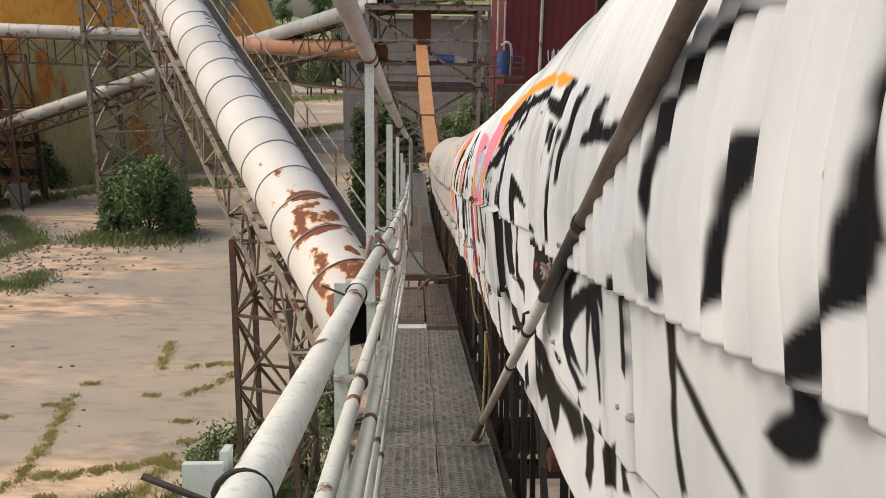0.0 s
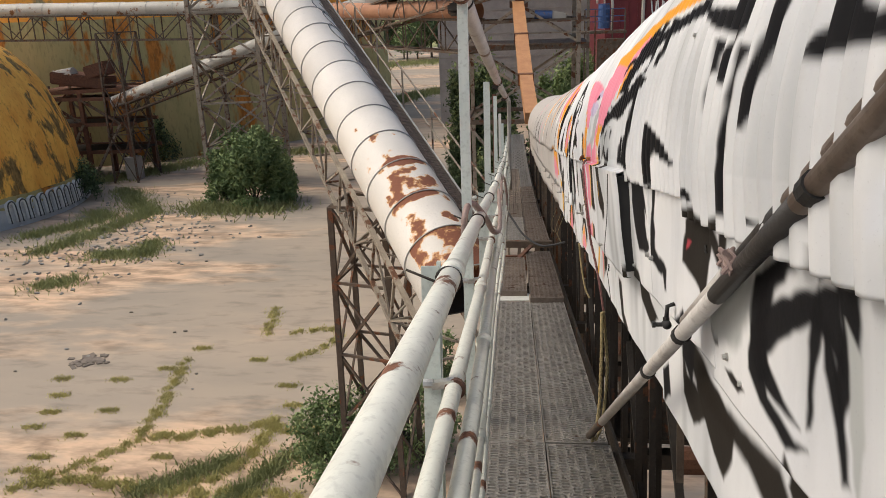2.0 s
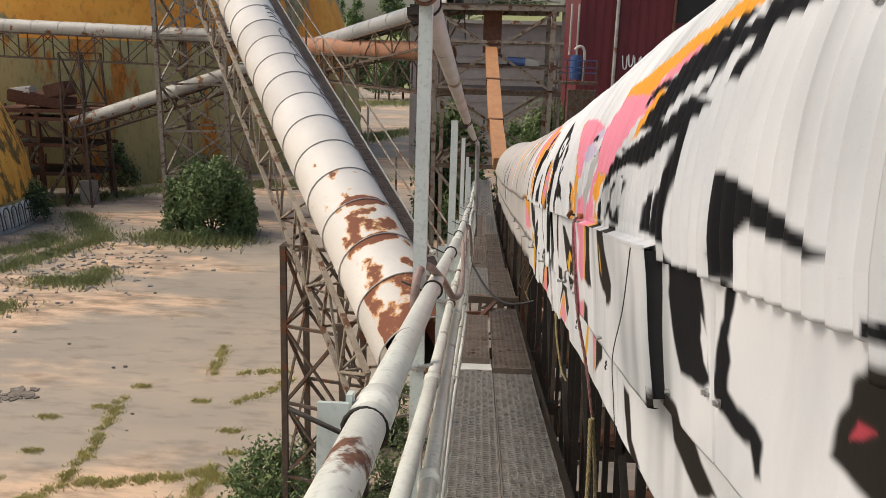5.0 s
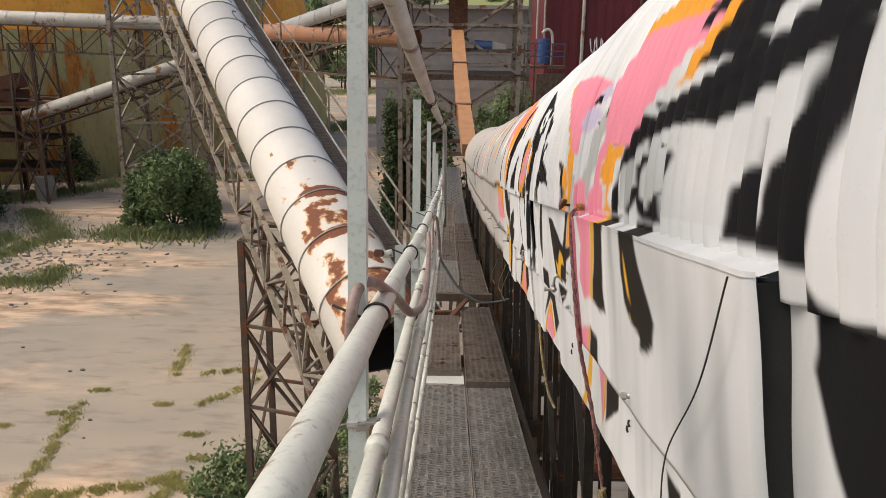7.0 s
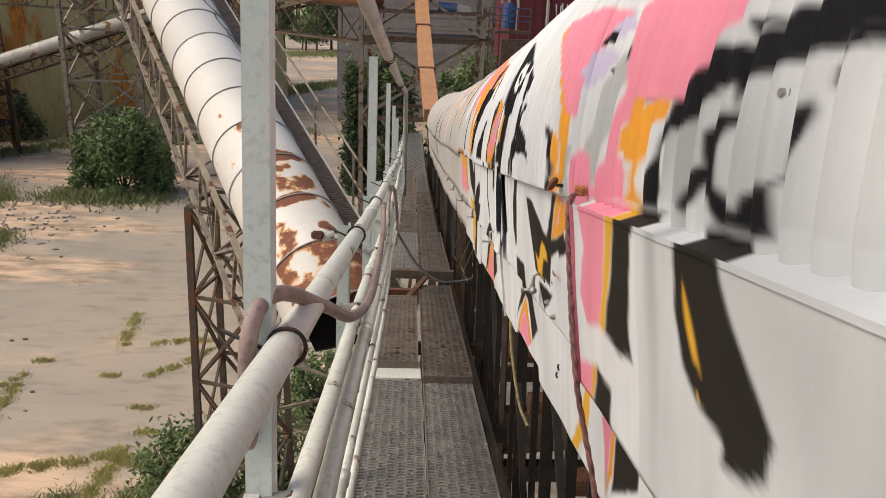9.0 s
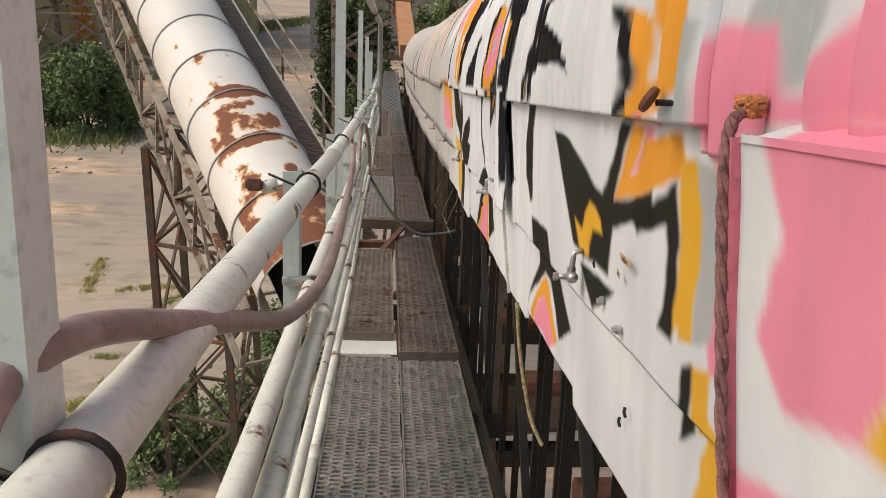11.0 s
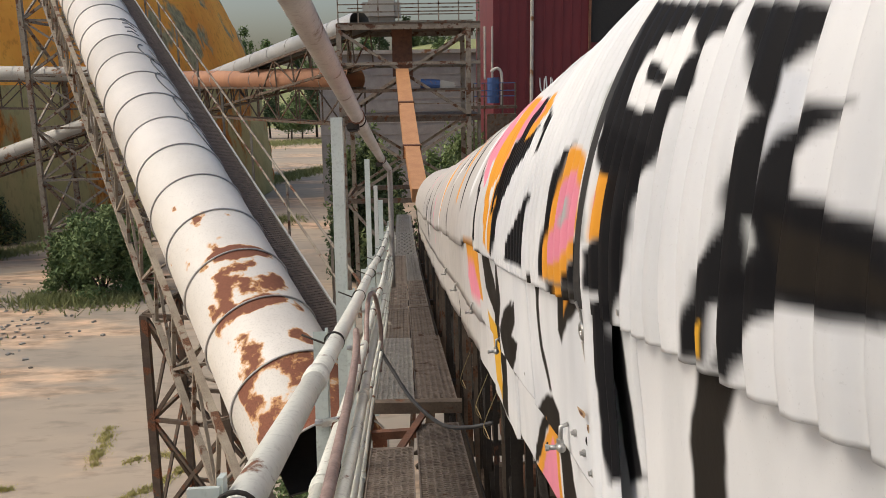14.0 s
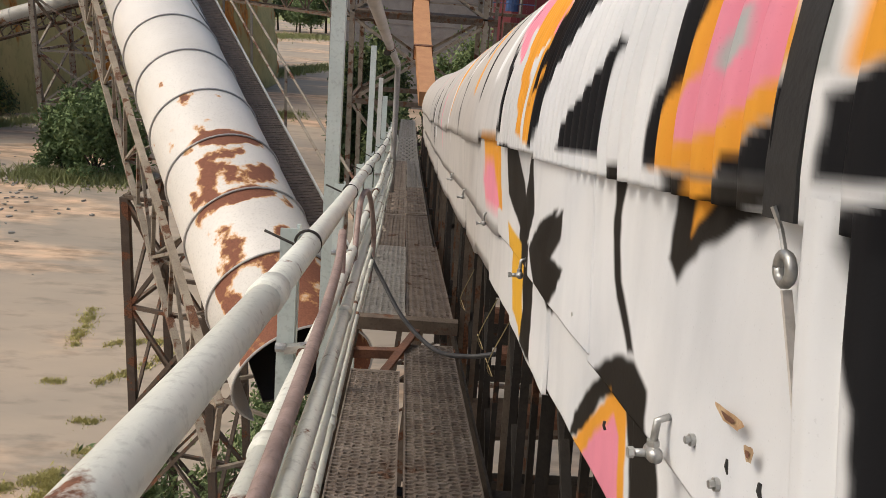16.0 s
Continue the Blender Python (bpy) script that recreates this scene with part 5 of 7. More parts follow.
# walkway and rails on the tube's right side
walk_lo, walk_hi = tube_lo + sv * 1.2 - uv * 0.55 + TUBE_D * 1.2, tube_hi + sv * 1.2 - uv * 0.55
MESH_STEEL = material("brown_mesh_walkway", (0.16, 0.12, 0.1), (0.1, 0.08, 0.065), 0.8, 0.2, 14, 0.3)
bm = bmesh.new()
L = (walk_hi - walk_lo).length
for k in range(int(L / 0.07)):
    c = walk_lo + TUBE_D * (k * 0.07)
    bar(bm, c - sv * 0.36, c + sv * 0.33, 0.05, 0.02, uv)
for k in range(9):
    o = sv * (-0.34 + 0.083 * k)
    bar(bm, walk_lo + o, walk_hi + o, 0.012, 0.026, uv)
part("mesh_walkway", bm, MESH_STEEL, tube, "brown expanded-metal walkway")
part("toe_edge", put(bar, walk_lo + sv * 0.33, walk_hi + sv * 0.33, 0.03, 0.08), WHITE_STEEL, tube)
part("toe_edge", put(bar, walk_lo - sv * 0.33, walk_hi - sv * 0.33, 0.03, 0.08), TRUSS_GREY, tube)
for h in (0.5, 0.98):
    part("guard_rail", put(sweep, [walk_lo + sv * 0.36 + Vector((0, 0, h)), walk_hi + sv * 0.36 + Vector((0, 0, h))], 0.022, 8), TRUSS_GREY, tube)
for k in range(14):
    c = walk_lo + TUBE_D * (0.2 + k * 2.1) + sv * 0.36
    part("guard_post", put(bar, c, c + Vector((0, 0, 1.0)), 0.04), TRUSS_GREY, tube)


def trestle(name, corners_top, foot, spread, mat, label, group, levels=5, w=0.16):
    """A four-legged lattice tower from the yard up to the given top corners."""
    c = sum((Vector(p) for p in corners_top), Vector()) / 4
    t = thing(name, (c.x, c.y, GROUND), label, "trestle", group)
    feet = [Vector((c.x + (p[0] - c.x) * spread, c.y + (p[1] - c.y) * spread, foot)) for p in corners_top]
    tops = [Vector(p) for p in corners_top]
    for f, p in zip(feet, tops):
        part("leg", put(bar, f, p, w, w), mat, t)
    for k in range(levels):
        a, b = k / levels, (k + 1) / levels
        for i in range(4):
            j = (i + 1) % 4
            part("brace", put(bar, feet[i].lerp(tops[i], a), feet[j].lerp(tops[j], b), w * 0.5), mat, t)
            part("brace", put(bar, feet[j].lerp(tops[j], a), feet[i].lerp(tops[i], b), w * 0.4), mat, t)
            part("tie", put(bar, feet[i].lerp(tops[i], b), feet[j].lerp(tops[j], b), w * 0.5), mat, t)
    return t


TRESTLE_STEEL = material("dark_rusty_trestle_steel", (0.14, 0.105, 0.075), (0.09, 0.065, 0.05), 0.8, 0.1, 4, 0.2, (0.24, 0.1, 0.05), 3.0, 0.56)
trestle("tube_trestle", [(-4.85, 18.0, -3.0), (-3.5, 17.6, -3.0), (-3.3, 19.0, -3.0), (-4.7, 19.3, -3.0)], GROUND, 1.15, TRESTLE_STEEL, "rusty lattice trestle below the tube's mouth", "tube trestles", 4, 0.13)

# ---- domes ----
def dome(name, c, r, h, foot, label, coat, bulge=0.62):
    d = thing(name, c, label, "storage dome")
    n, rings = 72, 26
    def shell(a, b, mat, nm):
        bm = bmesh.new()
        rows = []
        for i in range(rings + 1):
            t = a + (b - a) * i / rings
            z = h * math.sin(t * math.pi / 2) if bulge else h * t
            rr = r * math.cos(t * math.pi / 2) ** bulge
            rows.append([bm.verts.new((c[0] + rr * math.cos(k * math.tau / n) * (1 + 0.006 * math.sin(k * 2.3 + i)), c[1] + rr * math.sin(k * math.tau / n), c[2] + z + 0.02 * math.sin(k + i * 2))) for k in range(n)])
        for x, y in zip(rows, rows[1:]):
            for k in range(n):
                bm.faces.new((x[k], x[(k + 1) % n], y[(k + 1) % n], y[k]))
        part(nm, bm, mat, d, smooth=True)
    shell(0.0, foot, DOME_LOW, "dome_foot")
    shell(foot, 0.995, coat, "dome_shell")
    return d


dome("storage_dome", (-50.5, 92.0, GROUND), 33.0, 34.0, 0.23, "huge dome with weathered orange coating over mossy concrete", DOME)
near_dome = dome("storage_dome", (-41.5, 47.0, GROUND), 10.5, 12.0, 0.1, "weathered orange-brown dome with a grey graffiti band at its foot", NEAR_DOME)
CONC_BAND = material("grey_painted_dome_band", (0.5, 0.51, 0.53), (0.38, 0.39, 0.41), 0.8, 0, 1.0, 0.2, (0.75, 0.75, 0.73), 1.2, 0.6)
bm = bmesh.new()
rows = []
for z, r in ((0, 10.6), (1.0, 10.52), (1.7, 10.4), (1.8, 10.2)):
    rows.append([bm.verts.new((-41.5 + r * math.cos(k * math.tau / 72), 47.0 + r * math.sin(k * math.tau / 72), GROUND + z)) for k in range(72)])
for x, y in zip(rows, rows[1:]):
    for k in range(72):
        bm.faces.new((x[k], x[(k + 1) % 72], y[(k + 1) % 72], y[k]))
part("foot_band", bm, CONC_BAND, near_dome, "grey foot band")

# ---- far galleries ----
def far_gallery(name, p, q, r, mats, label, depth=1.3, bays=10, bay=2.0, rib=RIB):
    t = thing(name, p, label, "conveyor", "far conveyor galleries")
    hood_tube(t, p, q, r, bay, mats, (-0.2, 1.2), rib, 16)
    u = basis(p, q)[4]
    truss(t, Vector(p) - u * r * 0.7, Vector(q) - u * r * 0.7, r * 1.9, depth, bays, OLD_STEEL, 0.11)
    return t


FAR_WHITE = material("far_white_hood", (0.52, 0.5, 0.45), (0.42, 0.4, 0.35), 0.55, 0, 1.0, 0.05, (0.3, 0.14, 0.06), 0.9, 0.56)
FAR_ORANGE = material("far_rusty_orange_hood", (0.4, 0.2, 0.11), (0.3, 0.14, 0.08), 0.7, 0, 0.8, 0.05)
FAR_SILVER = material("far_silver_hood", (0.46, 0.47, 0.47), (0.36, 0.37, 0.37), 0.45, 0.2, 1.0, 0.05)
far_gallery("conveyor_gallery", (-52.0, 57.0, 2.6), (-17.5, 55.5, 1.75), 0.55, FAR_WHITE, "level white conveyor gallery on a lattice truss", 1.7, 18)
far_gallery("conveyor_gallery", (-31.4, 56.0, -4.55), (-16.0, 53.7, 0.3), 0.52, FAR_WHITE, "rusty inclined white conveyor tube", 0.7, 11)
far_gallery("conveyor_gallery", (-15.5, 54.0, 1.4), (-3.0, 40.5, 1.1), 0.55, FAR_ORANGE, "level rusty orange conveyor gallery", 1.6, 10)
far_gallery("conveyor_gallery", (-15.5, 55.5, 0.7), (-2.6, 39.0, 3.4), 0.5, FAR_SILVER, "inclined silver conveyor gallery", 1.4, 12)

trestle("gallery_trestle", [(-23.0, 52.0, 8.0), (-18.6, 52.5, 8.0), (-18.6, 56.5, 8.0), (-23.0, 56.5, 8.0)], GROUND, 1.0, TRUSS_GREY, "tall grey-brown lattice tower", "gallery trestles", 6, 0.28)
trestle("gallery_trestle", [(-31.8, 55.5, 0.5), (-30.3, 55.5, 0.5), (-30.3, 58.5, 0.5), (-31.8, 58.5, 0.5)], GROUND, 1.25, OLD_STEEL, "brown splayed trestle below a conveyor gallery", "gallery trestles", 3, 0.13)
# rusty screening structure by the dome
plant = thing("screening_plant", (-34.0, 58.0, GROUND), "rusty steel screening structure with a pale concrete footing", "industrial plant")
rnd = random.Random(3)
for x in (-37.5, -34.5, -31.0):
    for y in (56.5, 60.0):
        part("leg", put(bar, (x, y, GROUND), (x, y, -3.6), 0.28), RUST, plant)
for z in (-8.3, -6.2, -4.3, -3.6):
    for y in (56.5, 60.0):
        part("beam", put(bar, (-38.2, y, z + rnd.uniform(-0.2, 0.2)), (-30.3, y, z), 0.26), RUST, plant)
    part("deck_plate", put(bar, (-38, 58.2, z), (-30.6, 58.2, z - 0.05), 3.2, 0.08), RUST if z > -5 else DARK_STEEL, plant)
for x in (-37.5, -34.5):
    part("brace", put(bar, (x, 56.4, GROUND), (x + 3, 56.4, -6.2), 0.18), TRUSS_GREY, plant)
    part("brace", put(bar, (x + 3, 56.4, -6.2), (x, 56.4, -4.3), 0.18), OLD_STEEL, plant)
for k in range(26):
    x, z, y = rnd.uniform(-38.2, -31.0), rnd.uniform(GROUND + 0.5, -3.8), rnd.choice((56.3, 58.0, 59.9))
    part("strut", put(bar, (x, y, z), (x + rnd.uniform(-1.6, 1.6), y + rnd.uniform(-0.4, 0.4), z + rnd.uniform(0.4, 2.0)), rnd.uniform(0.06, 0.14)), rnd.choice((RUST, OLD_STEEL, TRUSS_GREY)), plant)
part("screen_box", put(block, pose(-34.6, 57.6, -2.9, 0, 8, 4), 4.2, 2.2, 0.9, 0.08), RUST, plant)
part("motor", put(sweep, [(-36.5, 57, -2.6), (-34.9, 57, -2.4)], 0.5, 14), FAR_WHITE, plant)
part("hopper", put(block, pose(-33.0, 57.3, -2.2, 0, -14, 0), 1.8, 1.5, 1.0, 0.1), RUST, plant)
part("footing", put(block, pose(-31.0, 56.5, GROUND + 0.9), 1.0, 1.0, 1.8, 0.05), CONCRETE, plant)
part("wheel", put(sweep, [(-36.2, 52.0, GROUND + 0.8), (-36.2, 52.4, GROUND + 0.8)], 0.8, 18), DARK_STEEL, plant)

# ---- transfer tower with the orange chute ----
tower = thing("transfer_tower", (-0.6, 40.0, GROUND), "grey-brown open steel transfer tower with platforms and railings", "tower")
X0, X1, Y0, Y1 = -3.4, 1.9, 38.0, 42.5
for x in (X0, X1):
    for y in (Y0, Y1):
        part("leg", put(bar, (x, y, GROUND), (x, y, 3.3), 0.2), TRUSS_GREY, tower)
part("leg", put(bar, (2.35, Y0 + 0.3, GROUND), (2.35, Y0 + 0.3, 3.2), 0.14), TRUSS_GREY, tower)
for z, w in ((3.2, 0.28), (1.7, 0.12), (0.6, 0.14), (-0.55, 0.26), (-4.0, 0.2)):
    for a, b in (((X0, Y0), (X1 + 0.5, Y0)), ((X0, Y1), (X1 + 0.5, Y1)), ((X0, Y0), (X0, Y1)), ((X1, Y0), (X1, Y1))):
        part("beam", put(bar, (*a, z), (*b, z), 0.14, w), TRUSS_GREY if z > 1 else OLD_STEEL, tower)
for z in (3.3, -0.45):
    part("platform", put(bar, (X0, 40.2, z), (X1 + 0.5, 40.2, z), 4.6, 0.07), OLD_STEEL, tower)
for z0, z1 in ((3.0, -0.4), (-0.7, -4.0), (-4.0, GROUND)):
    for a, b in ((X0, X1), (X1, X0)):
        part("brace", put(bar, (a, Y0, z0), ((a + b) / 2, Y0, (z0 + z1) / 2), 0.12), TRUSS_GREY, tower)
        part("brace", put(bar, (a, Y1, z0), (b, Y1, z1), 0.12), TRUSS_GREY, tower)
        part("brace", put(bar, ((a + b) / 2, Y0, (z0 + z1) / 2), (a, Y0, z1), 0.12), TRUSS_GREY, tower)
for h in (0.45, 0.75, 1.05):
    for y in (Y0, Y1):
        part("guard_rail", put(bar, (X0, y, 3.3 + h), (X1 + 0.5, y, 3.3 + h), 0.05), TRUSS_GREY, tower)
for k in range(8):
    part("guard_post", put(bar, (X0 + k * 0.82, Y0, 3.3), (X0 + k * 0.82, Y0, 4.35), 0.05), TRUSS_GREY, tower)
for h in (0.5, 1.0):
    part("guard_rail", put(bar, (-0.8, Y0 - 0.2, -0.45 + h), (X1 + 0.5, Y0 - 0.2, -0.45 + h), 0.05), TRUSS_GREY, tower)
part("drive_housing", put(block, pose(-1.7, 40.0, 4.0, 0, 0, 0), 1.6, 1.4, 1.1, 0.25), FAR_WHITE, tower, "pale dented drive housing")
part("hopper_duct", put(bar, (-0.85, 39.5, 3.3), (-0.85, 39.5, 1.2), 0.85, 0.85), RUST, tower)
part("drive_motor", put(sweep, [(-0.1, 38.2, 0.85), (0.7, 38.2, 0.8)], 0.22, 12), BLUE, tower, "faded blue drive motor")
part("pulley_guard", put(block, pose(1.0, 38.2, 0.75, 0, 12, 0), 0.7, 0.3, 0.4, 0.05), FAR_WHITE, tower)
bx = thing("orange_chute", (-0.8, 33, -2), "faded orange square chute dropping onto the conveyor", "chute")
part("chute_upper", put(bar, (-0.85, 38.0, 1.3), (-0.42, 30.3, -1.35), 0.52, 0.4), ORANGE_STEEL, bx)
part("chute_lower", put(bar, (-0.42, 30.5, -1.3), (-0.18, 26.6, -2.25), 0.46, 0.4), ORANGE_STEEL, bx)
for p in ((-0.64, 34.2, -0.01), (-0.42, 30.4, -1.33)):
    part("flange", put(bar, Vector(p) + Vector((0, 0.05, 0.0172)), Vector(p) - Vector((0, 0.05, 0.0172)), 0.6, 0.48), RUST, bx)

# ---- red building, block wall, sheds ----
red = thing("red_building", (16, 64, GROUND), "tall dark red metal-clad building with a downpipe", "building")
part("wall", put(block, pose(16.4, 66.0, 2.5), 23.2, 16, 26.06), RED_CLAD, red)
for k in range(24):
    part("cladding_rib", put(bar, (5.2 + k * 0.6, 57.98, GROUND), (5.2 + k * 0.6, 57.98, 15.4), 0.05, 0.05), RED_CLAD, red)
part("downpipe", put(sweep, [(7.35, 57.85, -4), (7.35, 57.85, 15)], 0.12, 10), FAR_WHITE, red)
# black slab on the wall stands for the unlit inside of the opening
part("dark_opening", put(block, pose(13.6, 57.96, 6.5), 4.6, 0.1, 6.0), BLACK_GAP, red)
part("door_frame", put(bar, (11.2, 57.85, 1), (11.2, 57.85, 10), 0.15), RUST, red)
for x in (4.9, 5.4):
    part("gutter_pipe", put(sweep, [(x - 0.7, 57.7, 1.2), (x - 0.7, 57.7, 4.6)], 0.07, 8), FAR_WHITE, red)
tank = thing("blue_pump_unit", (4.0, 49.0, -0.5), "faded blue pump unit on a railed steel stand", "pump")
part("body", put(sweep, [(3.95, 49, -0.2), (3.95, 49, 1.2)], 0.35, 14), BLUE, tank)
part("bent_pipe", put(sweep, curve_points([(4.4, 48.8, -0.3), (4.4, 48.8, 1.3), (4.15, 48.8, 1.7), (3.8, 48.8, 1.5)], 6), 0.08, 8), FAR_WHITE, tank)
part("stand", put(block, pose(3.9, 49, -0.4), 2.6, 1.6, 0.15), OLD_STEEL, tank)
for x in (2.8, 3.4, 4.4, 5.1):
    part("stand_post", put(bar, (x, 48.3, GROUND), (x, 48.3, 0.9), 0.08), OLD_STEEL, tank)
for h in (0.2, 0.5, 0.9):
    part("stand_rail", put(bar, (2.8, 48.3, h), (5.1, 48.3, h), 0.05), BLUE, tank)
part("sign_box", put(block, pose(4.3, 47.9, -1.7), 1.6, 0.5, 1.9, 0.03), OLD_STEEL, tank, "brown box with chalky scribbles")
bw = thing("block_building", (2, 84, GROUND), "long low grey block building behind the tower", "building")
part("wall", put(block, pose(3.0, 86.0, -3.2), 26, 8, 14.6), BLOCK_WALL, bw)
part("roof_edge", put(block, pose(3.0, 81.8, 4.2), 26.4, 0.6, 0.35), FAR_WHITE, bw)
for k in range(9):
    part("block_course", put(bar, (-10, 81.98, -6.0 + k * 1.15), (16, 81.98, -6.0 + k * 1.15), 0.04, 0.08), CONCRETE, bw)

# ---- plants ----
def leaf_cloud(name, centre_fn, count, size, mat, parent, seed):
    """Many small leaves: quads folded at random round points that centre_fn gives."""
    rnd = np.random.RandomState(seed)
    c = centre_fn(rnd, count)
    a = rnd.normal(size=(count, 3))
    a /= np.linalg.norm(a, axis=1)[:, None]
    b = np.cross(a, rnd.normal(size=(count, 3)))
    b /= np.linalg.norm(b, axis=1)[:, None]
    ln, wd = size * rnd.uniform(0.7, 1.5, (count, 1)), size * rnd.uniform(0.3, 0.6, (count, 1))
    v = np.stack([c - a * ln, c + b * wd, c + a * ln, c - b * wd], 1).reshape(-1, 3)
    f = np.arange(count * 4).reshape(-1, 4)
    me = bpy.data.meshes.new(name)
    me.from_pydata((v - np.array(BASE[parent])).tolist(), [], f.tolist())
    me.materials.append(mat)
    ob = new(name, me)
    ob.parent = parent
    BASE[ob] = BASE[parent]
    return ob


def lobes(base, rx, ry, h, n, seed, low=0.15):
    r = random.Random(seed)
    out = []
    for k in range(n):
        a, t = r.uniform(0, math.tau), r.random()
        d = r.uniform(0.2, 0.95) * (1.05 - 0.55 * t)
        out.append((base[0] + rx * d * math.cos(a), base[1] + ry * d * math.sin(a), base[2] + h * (low + (0.85 - low) * t), r.uniform(0.16, 0.4)))
    return out


def lobe_points(lb, rx, h):
    arr = np.array(lb)

    def fn(rnd, count):
        k = rnd.randint(0, len(arr), count)
        d = rnd.normal(size=(count, 3))
        d /= np.linalg.norm(d, axis=1)[:, None]
        rad = arr[k, 3:4] * np.abs(rnd.normal(0.7, 0.3, (count, 1)))
        return arr[k, :3] + d * rad * np.array([rx, rx, h * 0.62])
    return fn


def bush(base, rx, h, count, size, mat, label, seed, name="bush"):
    t = thing(name, base, label, "bush", "bushes in the yard")
    lb = lobes(base, rx, rx, h, 42, seed, 0.04)
    for x, y, z, r in lb[:14]:
        part("stem", put(sweep, [base, ((base[0] * 0.6 + x * 0.4), (base[1] * 0.6 + y * 0.4), base[2] + (z - base[2]) * 0.6), (x, y, z)], [0.06, 0.04, 0.015], 5), BARK, t)
    leaf_cloud("crown", lobe_points(lb, rx, h), count, size, mat, t, seed)
    leaf_cloud("upper_crown", lobe_points([(x, y, z + 0.12 * h, r * 0.8) for x, y, z, r in lb[::2]], rx, h), count // 4, size, LEAF_LIGHT, t, seed + 50)
    return t


bush((-18.5, 48.3, GROUND), 2.7, 5.0, 17000, 0.13, LEAF, "large dense green elm bush growing in the yard", 1)
bush((-20.6, 48.9, GROUND), 1.4, 3.4, 5200, 0.13, LEAF, "large dense green elm bush growing in the yard", 2)
bush((-16.4, 48.6, GROUND), 1.3, 3.0, 4800, 0.12, LEAF, "large dense green elm bush growing in the yard", 3)
bush((-33.0, 64.5, GROUND), 1.8, 3.8, 2550, 0.144, LEAF_DARK, "dark green shrub below the gallery", 4)
bush((-26.5, 66.0, GROUND), 2.4, 2.6, 2550, 0.144, LEAF, "low green shrub below the gallery", 5)
bush((-31.8, 50.0, GROUND), 1.7, 2.8, 2550, 0.1296, LEAF_DARK, "dark green shrub beside the dome", 6)
bush((-33.6, 39.5, GROUND), 1.6, 2.8, 2550, 0.1152, LEAF_DARK, "dark green shrub beside the dome", 7)
bush((-5.4, 18.4, GROUND), 1.5, 2.4, 4420, 0.0648, LEAF, "green sapling shrub below the walkway", 8)
bush((-3.6, 19.6, GROUND), 1.7, 2.0, 3740, 0.0648, LEAF_LIGHT, "green sapling shrub below the walkway", 9)
bush((-3.2, 23.0, GROUND), 1.2, 2.2, 2040, 0.072, LEAF, "green sapling shrub below the walkway", 10)
for k, (x, y, r, h) in enumerate(((-4.6, 50.0, 1.5, 8.4), (-3.2, 51.0, 1.7, 8.9), (-2.2, 48.5, 1.4, 7.6), (0.9, 49.0, 1.6, 8.0), (2.2, 51.0, 1.7, 8.6), (3.4, 52, 1.6, 8.2))):
    bush((x, y, GROUND), r, h, 8600, 0.14, LEAF_DARK if k < 3 else LEAF, "tall dark green evergreen crowding the tower's foot", 30 + k, "evergreen")


def grass(name, clumps, count, h, spread, mat, label, seed):
    """Blades scattered round clump points, one sheet of stuff."""
    rnd = np.random.RandomState(seed)
    c = np.array(clumps)
    k = rnd.randint(0, len(c), count)
    p = c[k] + rnd.normal(size=(count, 2)) * spread * rnd.uniform(0.2, 1.0, (count, 1))
    d = rnd.uniform(0, math.tau, count)
    hh = h * rnd.uniform(0.35, 1.0, count)
    w = 0.012 + 0.07 * hh
    lean = rnd.normal(size=(count, 2)) * (hh * 0.55)[:, None]
    z = np.full(count, GROUND)
    a = np.c_[p[:, 0] - w * np.cos(d), p[:, 1] - w * np.sin(d), z]
    b = np.c_[p[:, 0] + w * np.cos(d), p[:, 1] + w * np.sin(d), z]
    e = np.c_[p + lean, z + hh]
    v = np.stack([a, b, e], 1).reshape(-1, 3)
    me = bpy.data.meshes.new(name)
    me.from_pydata(v.tolist(), [], np.arange(count * 3).reshape(-1, 3).tolist())
    me.materials.append(mat)
    return tagged(new(name, me), label, "grass", kind="stuff")


def along(*pts, step=0.22):
    out = []
    for (x0, y0), (x1, y1) in zip(pts, pts[1:]):
        n = max(1, int(math.hypot(x1 - x0, y1 - y0) / step))
        for k in range(n):
            out.append((x0 + (x1 - x0) * k / n + 0.1 * math.sin(k * 2.1 + x0), y0 + (y1 - y0) * k / n + 0.12 * math.sin(k * 1.3)))
    return out


cracks = along((-13.8, 17.5), (-12.6, 18.6), (-11.8, 19.7), (-12.0, 21.7), (-12.4, 23.6), (-12.7, 25.2))
cracks += along((-11.4, 19.9), (-9.7, 20.2), (-8.3, 20.8), (-6.8, 20.4), (-5.8, 21.1)) * 2 + along((-9.3, 17.6), (-8.6, 18.0), (-8.0, 19.4), (-8.1, 21.3)) * 2
cracks += along((-8.7, 25.3), (-7.8, 26.5), (-7.4, 27.6)) + along((-9.4, 27.6), (-8.6, 27.9), (-7.5, 28.1)) + along((-10.5, 27.5), (-10.7, 28.8), (-11.0, 30.3))
cracks += along((-13.9, 17.2), (-13.1, 17.5), (-12.4, 17.7), (-9.5, 17.3), (-6.0, 17.4)) * 2 + along((-14.4, 18.0), (-13.3, 17.8))
spots = [(-14.4, 23.5), (-16.5, 23.5), (-13.9, 19.9), (-15.9, 22.3), (-13.6, 21.4), (-14.2, 18.7), (-12.5, 26.1), (-10.0, 25.2), (-10.6, 18.9), (-7.7, 22.0), (-6.5, 22.0), (-8.3, 23.3), (-15.5, 21.2), (-15.5, 20.3), (-13.1, 24.4), (-12.1, 18.2)]
